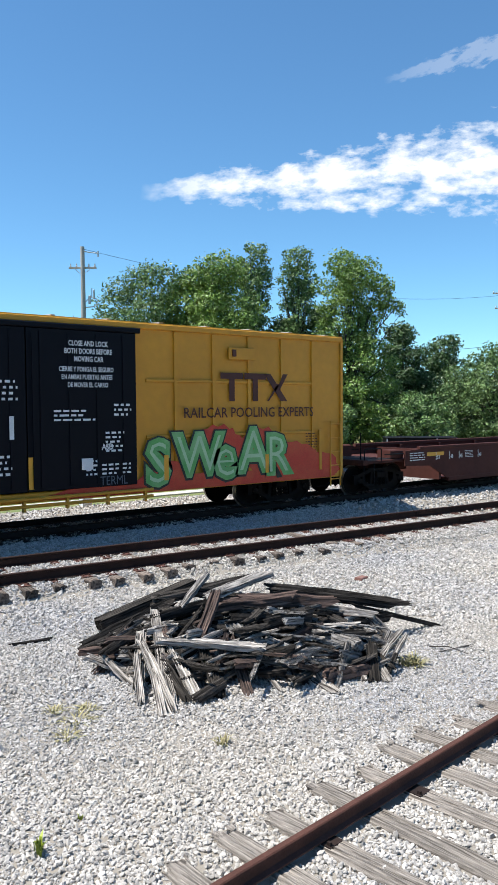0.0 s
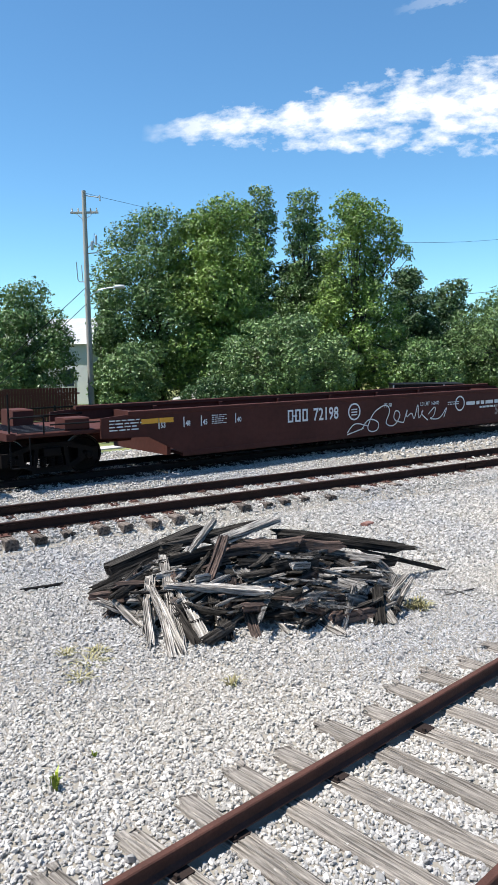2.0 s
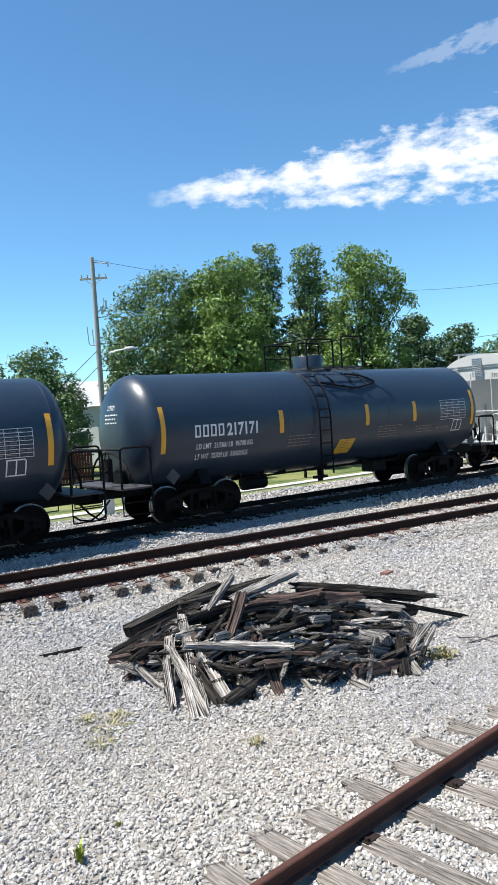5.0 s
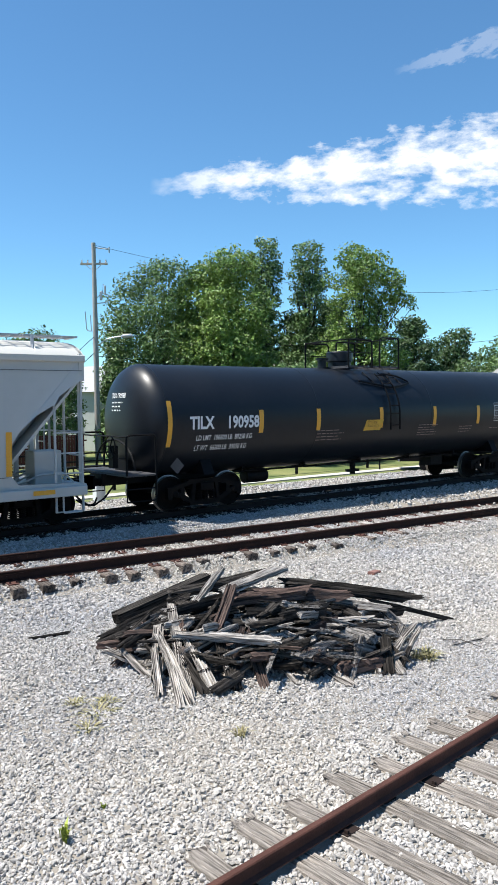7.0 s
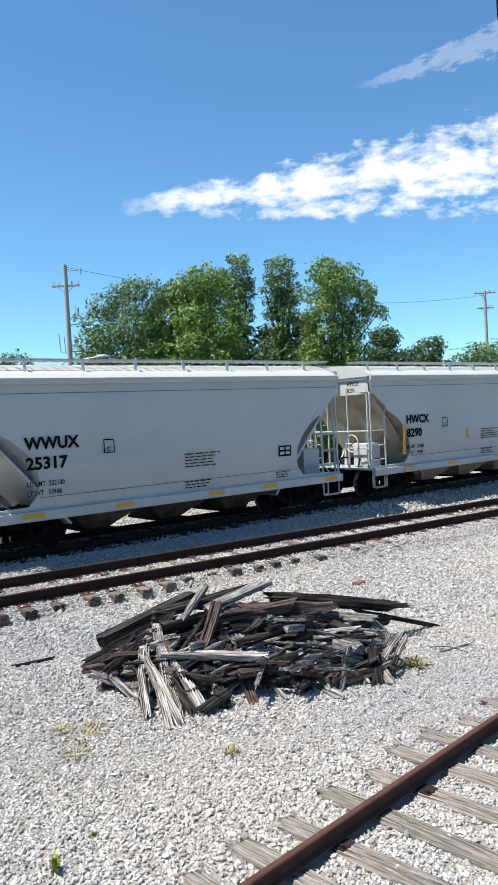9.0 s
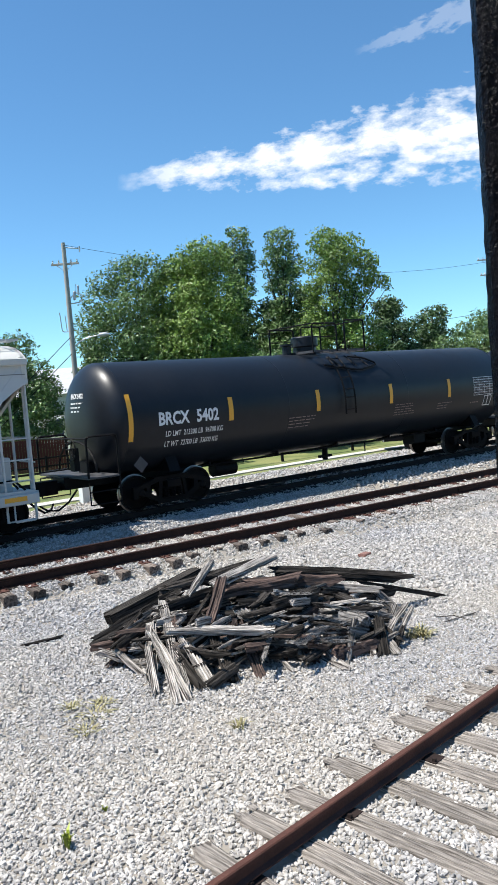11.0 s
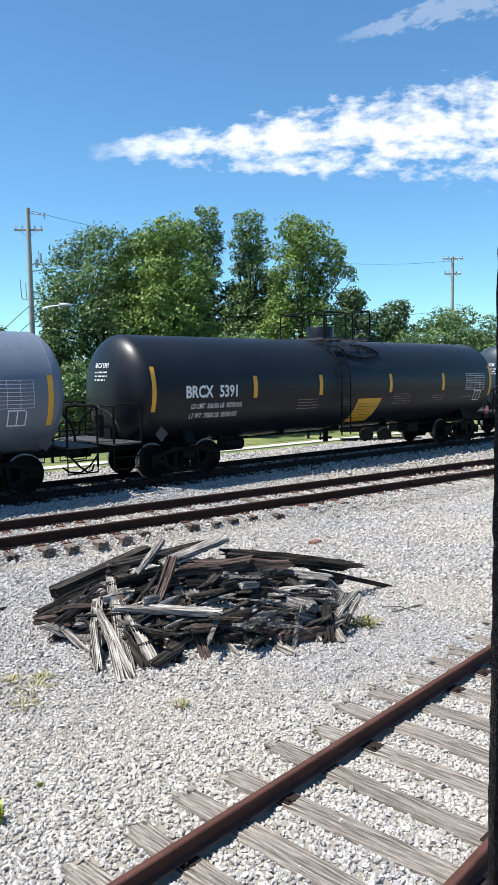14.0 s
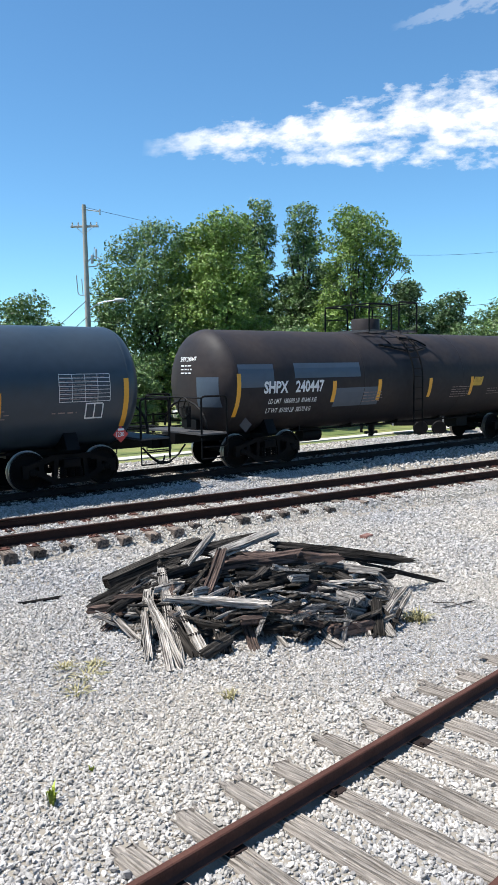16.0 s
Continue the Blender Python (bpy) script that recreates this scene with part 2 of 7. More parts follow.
def part(name, shape, material, parent=None, label="", smooth=False, bevel=0.0):
    me = shape if isinstance(shape, bpy.types.Mesh) else shape.mesh(name, material, smooth)
    ob = new(name, me)
    if parent:
        ob.parent = parent
    if label:
        tagged(ob, label)
    if name in JOINED:
        tagged(ob, kind="stuff")
    if bevel:
        md = ob.modifiers.new("bevel", "BEVEL")
        md.width, md.segments, md.limit_method = bevel, 2, "ANGLE"
    return ob


def raw_mesh(name, verts, faces, material):
    me = bpy.data.meshes.new(name)
    me.from_pydata(verts, [], faces)
    me.materials.append(material)
    return me

# ---------------------------------------------------------------- plan of the yard
MAIN_Y, RAIL_Z = 17.22, 0.48          # main track: centre line and rail head
SIDE_AT, SIDE_TURN, SIDE_Z = 13.66, -4.5, 0.40   # empty siding
NEAR_AT, NEAR_TURN, NEAR_Z = 2.73, 6.0, 0.17     # old track by the camera
GAUGE = 1.435


def track_frame(at, turn):
    """Matrix of a track: its x along the rails, origin at the foot of the line from the eye."""
    a = radians(turn)
    return pose(-at * math.sin(a), at * math.cos(a), 0, 0, 0, turn)


SIDE, NEAR = track_frame(SIDE_AT, SIDE_TURN), track_frame(NEAR_AT, NEAR_TURN)


def off_line(x, y, at, turn):
    a = radians(turn)
    return -x * math.sin(a) + y * math.cos(a) - at


def smooth_step(a, b, v):
    q = min(1.0, max(0.0, (v - a) / (b - a)))
    return q * q * (3 - 2 * q)


def ground_z(x, y):
    """Height of the yard: level gravel, two ballast shoulders, and the lower grass beyond."""
    reach = 0.95 + 0.45 * smooth_step(9.5, 14.0, x)
    side = 0.185 * (1 - smooth_step(reach, reach + 0.55, abs(off_line(x, y, SIDE_AT, SIDE_TURN))))
    main = 0.28 * (1 - smooth_step(1.5, 3.2, abs(y - MAIN_Y)))
    far = -0.12 * smooth_step(21.0, 26.0, y)
    near = -0.018 * (1 - smooth_step(1.35, 2.1, abs(off_line(x, y, NEAR_AT, NEAR_TURN))))
    return max(side, main) + far + near + 0.018 * noise.noise((x * 0.6, y * 0.6, 3.0)) * (1 - smooth_step(20, 30, y))


def steps(*spans):
    vals = []
    for a, b, d in spans:
        n = max(1, round((b - a) / d))
        vals += [a + (b - a) * i / n for i in range(n)]
    return vals + [spans[-1][1]]


gx = steps((-3000, -200, 700), (-200, -30, 17), (-30, -8, 2.0), (-8, 26, 0.25), (26, 60, 2.0), (60, 200, 14), (200, 3000, 700))
gy = steps((-3000, -100, 725), (-100, -5, 9.5), (-5, 2, 1.0), (2, 22, 0.25), (22, 30, 0.5), (30, 80, 5), (80, 300, 22), (300, 3000, 675))
gv = [(x, y, ground_z(x, y)) for y in gy for x in gx]
nx = len(gx)
gf = [(j * nx + i, j * nx + i + 1, (j + 1) * nx + i + 1, (j + 1) * nx + i) for j in range(len(gy) - 1) for i in range(nx - 1)]
gm = raw_mesh("ground", gv, gf, FINES)
gm.materials.append(GRASS)
gm.materials.append(SHADED_GRIME)
# Slot 2 darkens the bed under the train, standing in for its shade.
for poly in gm.polygons:
    c = poly.center
    poly.material_index = 1 if c.y > 23.5 + 0.5 * noise.noise((c.x * 0.2, 0, 0)) or c.y < -40 or abs(c.x) > 120 else 2 if abs(c.y - MAIN_Y) < 1.35 + 0.15 * noise.noise((c.x, 0, 7)) else 0
gm.polygons.foreach_set("use_smooth", [True] * len(gm.polygons))
ground = tagged(new("ground", gm), "pale crushed-stone yard running into mown grass", "ground", kind="structure")


# ---------------------------------------------------------------- rails and ties
def rail_section(h=0.15):
    foot, head = (0.070, 0.036) if h > 0.14 else (0.050, 0.030)
    half = [(foot, 0), (foot, 0.012), (0.018, 0.030), (0.012, h - 0.045), (head - 0.002, h - 0.034), (head, h - 0.008), (head - 0.008, h)]
    return [(-y, z) for y, z in half] + [(y, z) for y, z in reversed(half)]


def rail(name, m, y, z_top, x0, x1, material, label, joints=(), h=0.15):
    sh = Shape().along([(py + y, pz + z_top - h) for py, pz in rail_section(h)], x0, x1)
    ob = part(name, sh, material)
    ob.matrix_basis = m
    tagged(ob, label, "rail", group="rails of a track")
    for jx in joints:
        jp = Shape()
        for side in (-1, 1):
            jp.bar(jx - 0.38, jx + 0.38, y + side * 0.017, y + side * 0.042, z_top - 0.135, z_top - 0.045, 0.008)
            for k in range(4):
                bx = jx - 0.27 + 0.18 * k
                jp.lathe([(y + side * 0.042, 0.018), (y + side * 0.062, 0.018)], "y", 6, (bx, 0, z_top - 0.09))
        part("joint_bar", jp, material, ob)
    return ob


MAIN = pose(0, MAIN_Y, 0)
for s in (-1, 1):
    rail("rail", MAIN, s * (GAUGE / 2 + 0.035), RAIL_Z, -140, 260, RAIL_DARK, "dark steel rail of the main track, worn shiny on top")
    rail("rail", SIDE, s * (GAUGE / 2 + 0.035), SIDE_Z, -60, 110, RAIL_BROWN, "dark rusty rail of the empty siding", joints=(3.6 + 0.4 * s, 15.4), h=0.18)
    rail("rail", NEAR, s * (GAUGE / 2 + 0.035), NEAR_Z, -30, 40, RAIL_SIDE, "rust-red rail of the old near track", joints=(9.1,), h=0.125)


def tie_mesh(name, seed, material, length=2.55, w=0.23, h=0.18, rag=0.012):
    """A sawn tie with ragged ends, checks along the top and rounded edges."""
    rnd = random.Random(seed)
    xs = [-length / 2, -length / 2 + 0.05 * min(1, length)] + [length * (k / 9 - 0.5) for k in range(1, 9)] + [length / 2 - 0.05 * min(1, length), length / 2]
    sh = Shape()
    c = 0.02
    rings = []
    for i, a in enumerate(xs):
        j = rag * (2.2 if i in (0, len(xs) - 1) else 1)
        ring = []
        for u, z in ((-w / 2, -h), (w / 2, -h), (w / 2, -c), (w / 2 - c, 0), (w * 0.30, 0), (w * 0.27, -0.003 - rnd.random() * 0.07 * h), (w * 0.24, 0), (w * 0.08, rnd.uniform(-0.004, 0.004)), (w * 0.04, -0.004 - rnd.random() * 0.13 * h), (0, 0), (-w * 0.22, 0), (-w * 0.25, -rnd.random() * 0.09 * h), (-w * 0.28, 0), (-w / 2 + c, 0), (-w / 2, -c)):
            k = 0.35 if i not in (0, len(xs) - 1) else 1.0
            ring.append((u + rnd.uniform(-j, j) * k, a + (rnd.uniform(-j, j) if j > rag else 0) * 1.6, z + rnd.uniform(-j, j) * 0.3))
        rings.append(ring)
    n = len(rings[0])
    vs = [p for r in rings for p in r]
    fs = [(i * n + k, i * n + (k + 1) % n, (i + 1) * n + (k + 1) % n, (i + 1) * n + k) for i in range(len(xs) - 1) for k in range(n)]
    fs += [tuple(range(n - 1, -1, -1)), tuple((len(xs) - 1) * n + k for k in range(n))]
    return sh.add(vs, fs).mesh(name, material)


plate = Shape().box(-0.09, 0.09, -0.17, 0.17, 0, 0.014)
for dx in (-0.055, 0.055):
    for dy in (-0.085, 0.085):
        plate.box(dx - 0.012, dx + 0.012, dy - 0.012, dy + 0.012, 0.014, 0.045)
plate_mesh = plate.mesh("tie_plate", RAIL_SIDE)
spike = Shape().box(-0.075, 0.075, -0.095, 0.095, -0.012, 0.006)
for dx, dy in ((-0.05, -0.066), (0.05, 0.066)):
    spike.box(dx - 0.011, dx + 0.011, dy - 0.016, dy + 0.016, 0.006, 0.032)
small_plate = spike.mesh("tie_plate", RAIL_DARK)


TIE_SPOTS = []


def lay_ties(name, m, z_top, x0, x1, gap, meshes, label, rnd, proud=0.0, plates=plate_mesh, skew=1.5, buried=0.05, wander=0.09, heave=0.01):
    x = x0
    while x < x1:
        ob = new(name, rnd.choice(meshes))
        ob.matrix_basis = m @ pose(x + rnd.uniform(-0.03, 0.03), rnd.uniform(-wander, wander), z_top - 0.165 + proud + rnd.uniform(-heave, heave), 0, 0, rnd.uniform(-skew, skew))
        TIE_SPOTS.append((buried, ob.matrix_basis.inverted()))
        tagged(ob, label, "railway tie", group=label)
        if plates:
            for s in (-1, 1):
                p = new("tie_plate", plates)
                p.parent = ob
                p.matrix_basis = pose(0, s * (GAUGE / 2 + 0.035), 0.001)
        x += gap


rt = random.Random(5)
near_ties = [tie_mesh("railway_tie", 10 + i, TIE_GREY, w=0.215, rag=0.018 + 0.003 * i) for i in range(6)]
side_ties = [tie_mesh("railway_tie", 30 + i, TIE_PALE, 2.42, 0.21) for i in range(4)]
main_ties = [tie_mesh("railway_tie", 50 + i, WOOD_DARK) for i in range(2)]
lay_ties("railway_tie", NEAR, NEAR_Z, -4.13, 16, 0.52, near_ties, "weathered grey wooden tie bedded in gravel", rt, proud=0.022, skew=2.5, buried=0.14, plates=small_plate)
lay_ties("railway_tie", SIDE, SIDE_Z - 0.03, -6, 34, 0.52, side_ties, "dusty brown wooden tie half buried under the siding rails", rt, buried=0.45, wander=0.16, heave=0.028, skew=3.0)
lay_ties("railway_tie", MAIN, RAIL_Z, -8, 50, 0.55, main_ties, "dark creosoted tie of the main track", rt, plates=None, proud=-0.02, buried=0.5)

# ---------------------------------------------------------------- train: shared parts
V0, ACC = 17.122, 0.02697             # the train's speed at the start, and half its gain


def run(t):
    return V0 * t + ACC * t * t


CARS = []                             # (root, place along the train)
WHEELSETS = []
WHEEL_R = 0.455


def car_root(name, s0, label, category):
    root = new(name)
    root.empty_display_size = 0.3
    tagged(root, label, category, group="cars of the freight train")
    root.matrix_basis = pose(s0, MAIN_Y, RAIL_Z)
    CARS.append((root, s0))
    return root


def wheelset_mesh():
    sh = Shape().tube([(0, -0.98, 0), (0, 0.98, 0)], 0.075, 10)
    for s in (-1, 1):
        prof = [(s * 0.66, 0.12), (s * 0.665, WHEEL_R + 0.025), (s * 0.70, WHEEL_R + 0.025), (s * 0.705, WHEEL_R), (s * 0.80, WHEEL_R - 0.008), (s * 0.805, WHEEL_R - 0.06), (s * 0.765, WHEEL_R - 0.075), (s * 0.745, 0.2), (s * 0.78, 0.14), (s * 0.82, 0.12)]
        sh.lathe(prof if s > 0 else prof, "y", 28)
        sh.lathe([(s * 0.90, 0.10), (s * 1.06, 0.10), (s * 1.09, 0.07)], "y", 12)
        for k in range(3):
            a = 2.094 * k
            sh.box(-0.016, 0.016, s * 1.09 - 0.012, s * 1.09 + 0.012, 0.035, 0.067, pose(0, 0, 0, 0, math.degrees(a), 0))
    me = sh.mesh("wheelset", GREASE, True)
    me.materials.append(TREAD)
    for p in me.polygons:
        r = math.hypot(p.center.x, p.center.z)
        if r > WHEEL_R - 0.03:
            p.material_index = 1
    return me


def side_frame_mesh():
    """The cast side frame of a truck, with its spring opening and pedestal jaws."""
    top = [(-1.12, 0.50), (-0.98, 0.66), (-0.60, 0.70), (-0.42, 0.80), (0.42, 0.80), (0.60, 0.70), (0.98, 0.66), (1.12, 0.50)]
    low = [(1.10, 0.36), (0.72, 0.36), (0.42, 0.16), (-0.42, 0.16), (-0.72, 0.36), (-1.10, 0.36)]
    sh = Shape()
    # built of struts, so that the openings stay open
    for a, b, w in (((-1.1, 0.55), (-0.45, 0.74), 0.11), ((1.1, 0.55), (0.45, 0.74), 0.11), ((-0.5, 0.75), (0.5, 0.75), 0.12), ((-0.92, 0.5), (-0.40, 0.22), 0.12), ((0.92, 0.5), (0.40, 0.22), 0.12), ((-0.45, 0.20), (0.45, 0.20), 0.13), ((-0.40, 0.2), (-0.34, 0.75), 0.10), ((0.40, 0.2), (0.34, 0.75), 0.10), ((-1.08, 0.36), (-1.08, 0.6), 0.14), ((1.08, 0.36), (1.08, 0.6), 0.14), ((-0.70, 0.36), (-0.72, 0.62), 0.12), ((0.70, 0.36), (0.72, 0.62), 0.12)):
        d = Vector((b[0] - a[0], 0, b[1] - a[1]))
        m = Matrix.Translation((a[0], 0, a[1])) @ d.to_track_quat("X", "Z").to_matrix().to_4x4()
        sh.box(-0.03, d.length + 0.03, -0.065, 0.065, -w / 2, w / 2, m)
    return sh.mesh("side_frame", GREASE)


def spring_mesh():
    sh = Shape()
    for cx in (-0.2, 0, 0.2):
        for cy in (-0.06, 0.06):
            pts = [(cx + 0.07 * math.cos(k * 0.9), cy + 0.07 * math.sin(k * 0.9), 0.27 + k * 0.0062) for k in range(42)]
            sh.tube(pts, 0.016, 4)
    return sh.mesh("spring_nest", GREASE)


WHEELSET, SIDE_FRAME, SPRINGS = wheelset_mesh(), side_frame_mesh(), spring_mesh()


def bogie(car, x):
    sh = Shape().bar(-0.2, 0.2, -1.15, 1.15, 0.50, 0.72, 0.03).lathe([(0.72, 0.3), (0.80, 0.3)], "z", 16)
    for s in (-1, 1):
        sh.tube([(s * 0.52, -0.7, 0.42), (s * 0.52, 0.7, 0.42)], 0.045, 6)
    b = part("truck", sh, GREASE, car, "greasy black cast-steel truck")
    b.matrix_basis = pose(x, 0, 0)
    for s in (-1, 1):
        f = part("side_frame", SIDE_FRAME, GREASE, b)
        f.matrix_basis = pose(0, s * 1.0, 0)
        g = part("spring_nest", SPRINGS, GREASE, b)
        g.matrix_basis = pose(0, s * 1.0, 0)
        w = part("wheelset", WHEELSET, GREASE, b)
        w.matrix_basis = pose(s * 0.92, 0, WHEEL_R)
        WHEELSETS.append(w)


def coupler(car, x, way):
    sh = Shape().bar(min(x, x + way * 0.72), max(x, x + way * 0.72), -0.09, 0.09, 0.72, 0.92, 0.03)
    sh.box(x + way * 0.55 - 0.14, x + way * 0.55 + 0.14, -0.17, 0.15, 0.66, 1.0)
    part("coupler", sh, GREASE, car)
    hose = Shape().tube([(x, -0.35, 0.72), (x + way * 0.25, -0.36, 0.45), (x + way * 0.5, -0.30, 0.28), (x + way * 0.72, -0.16, 0.30), (x + way * 0.85, -0.02, 0.42)], 0.026, 6)
    part("air_hose", hose, STEEL_BLACK, car)


def rounded(pts, r=0.12, k=4):
    """Rounds the corners of a path of points."""
    pts = [Vector(p) for p in pts]
    out = [pts[0]]
    for a, b, c in zip(pts, pts[1:], pts[2:]):
        p, q = b + (a - b).normalized() * min(r, (a - b).length / 2), b + (c - b).normalized() * min(r, (c - b).length / 2)
        for i in range(k + 1):
            u = i / k
            out.append((p * (1 - u) + b * u) * (1 - u) + (b * (1 - u) + q * u) * u)
    return out + [pts[-1]]


def ladder(x0, x1, y, z0, z1, step=0.38, r=0.016, axis="x"):
    sh = Shape()
    put = (lambda u, z: (u, y, z)) if axis == "x" else (lambda u, z: (y, u, z))
    sh.tube([put(x0, z0), put(x0, z1)], r * 1.3, 5).tube([put(x1, z0), put(x1, z1)], r * 1.3, 5)
    z = z0 + step * 0.5
    while z < z1:
        sh.tube([put(x0, z), put(x1, z)], r, 5)
        z += step
    return sh


# ---------------------------------------------------------------- writing
def letters(text, size, bold=0.0, squeeze=0.8):
    """The outline of a text as a flat Shape in (x, 0, z), starting at the origin."""
    cu = bpy.data.curves.new("writing", "FONT")
    cu.body, cu.size, cu.resolution_u = text, size, 2
    cu.offset = bold
    ob = bpy.data.objects.new("writing", cu)
    me = bpy.data.meshes.new_from_object(ob)
    sh = Shape().add([(v.co.x * squeeze, 0, v.co.y) for v in me.vertices], [tuple(p.vertices) for p in me.polygons])
    bpy.data.objects.remove(ob)
    bpy.data.curves.remove(cu)
    bpy.data.meshes.remove(me)
    return sh


def bars(width, height, rows, rnd, fill=0.55):
    """Unreadable lines of print, as thin bars cut into words."""
    sh = Shape()
    step = height / rows
    for i in range(rows):
        z, x = height - (i + 0.5) * step, 0.0
        end = width * rnd.uniform(0.7, 1.0)
        while x < end:
            w = min(rnd.uniform(0.08, 0.25) * max(0.5, width), end - x)
            if w > 0.015:
                sh.add([(x, 0, z - step * fill / 2), (x + w, 0, z - step * fill / 2), (x + w, 0, z + step * fill / 2), (x, 0, z + step * fill / 2)], [(0, 1, 2, 3)])
            x += w + step * 0.5
    return sh


REPORTING = {"433654": "SHPX", "25317": "WWUX", "5419": "BRCX", "5402": "BRCX", "5391": "BRCX", "2042": "BRCX", "190958": "TILX", "240447": "SHPX", "8290": "HWCX", "16525": "WWUX"}


def blocks(count, size, w=0.40, gap=0.14, t=0.105):
    """A company's mark as plain upright frames."""
    sh, x = Shape(), 0.0
    q, h, t = size * w, size * 0.70, size * t
    for i in range(count):
        for x0, x1, z0, z1 in ((x, x + t, 0, h), (x + q - t, x + q, 0, h), (x + t, x + q - t, 0, t), (x + t, x + q - t, h - t, h)):
            sh.add([(x0, 0, z0), (x1, 0, z0), (x1, 0, z1), (x0, 0, z1)], [(0, 1, 2, 3)])
        x += size * (w + gap)
    return sh


def frame_lines(w, h, cols, rows, t=0.012):
    """A ruled table of thin lines."""
    sh = Shape()
    for i in range(cols + 1):
        x = w * i / cols
        sh.add([(x, 0, 0), (x + t, 0, 0), (x + t, 0, h), (x, 0, h)], [(0, 1, 2, 3)])
    for j in range(rows + 1):
        z = h * j / rows
        sh.add([(0, 0, z), (w, 0, z), (w, 0, z + t), (0, 0, z + t)], [(0, 1, 2, 3)])
    return sh


def rect(w, h):
    return Shape().add([(0, 0, 0), (w, 0, 0), (w, 0, h), (0, 0, h)], [(0, 1, 2, 3)])


def stick(name, sh, material, parent, x, z, wrap, lift=0.014, label=""):
    """Lays flat writing onto a surface: wrap(x, z) gives its y."""
    big = Shape()
    for f in sh.f:
        zs = [sh.v[i][2] for i in f]
        p4 = [sh.v[i] for i in f]
        square = len(f) == 4 and p4[0][2] == p4[1][2] < p4[2][2] == p4[3][2]
        n = max(1, math.ceil((max(zs) - min(zs)) / 0.15)) if square else 1
        if n == 1:
            big.add([(sh.v[i][0] + x, wrap(sh.v[i][0] + x, sh.v[i][2] + z) - lift, sh.v[i][2] + z) for i in f], [tuple(range(len(f)))])
        else:
            a, b, c, d = [Vector(sh.v[i]) for i in f]
            for k in range(n):
                q = [a.lerp(d, k / n), b.lerp(c, k / n), b.lerp(c, (k + 1) / n), a.lerp(d, (k + 1) / n)]
                big.add([(p.x + x, wrap(p.x + x, p.z + z) - lift, p.z + z) for p in q], [(0, 1, 2, 3)])
    me = bpy.data.meshes.new(name)
    me.from_pydata(big.v, [], big.f)
    me.materials.append(material)
    ob = new(name, me)
    ob.parent = parent
    if label:
        tagged(ob, label)
    return ob


# ---------------------------------------------------------------- tank cars
TANK_R, TANK_Z, HEAD_D = 1.47, 2.33, 0.60


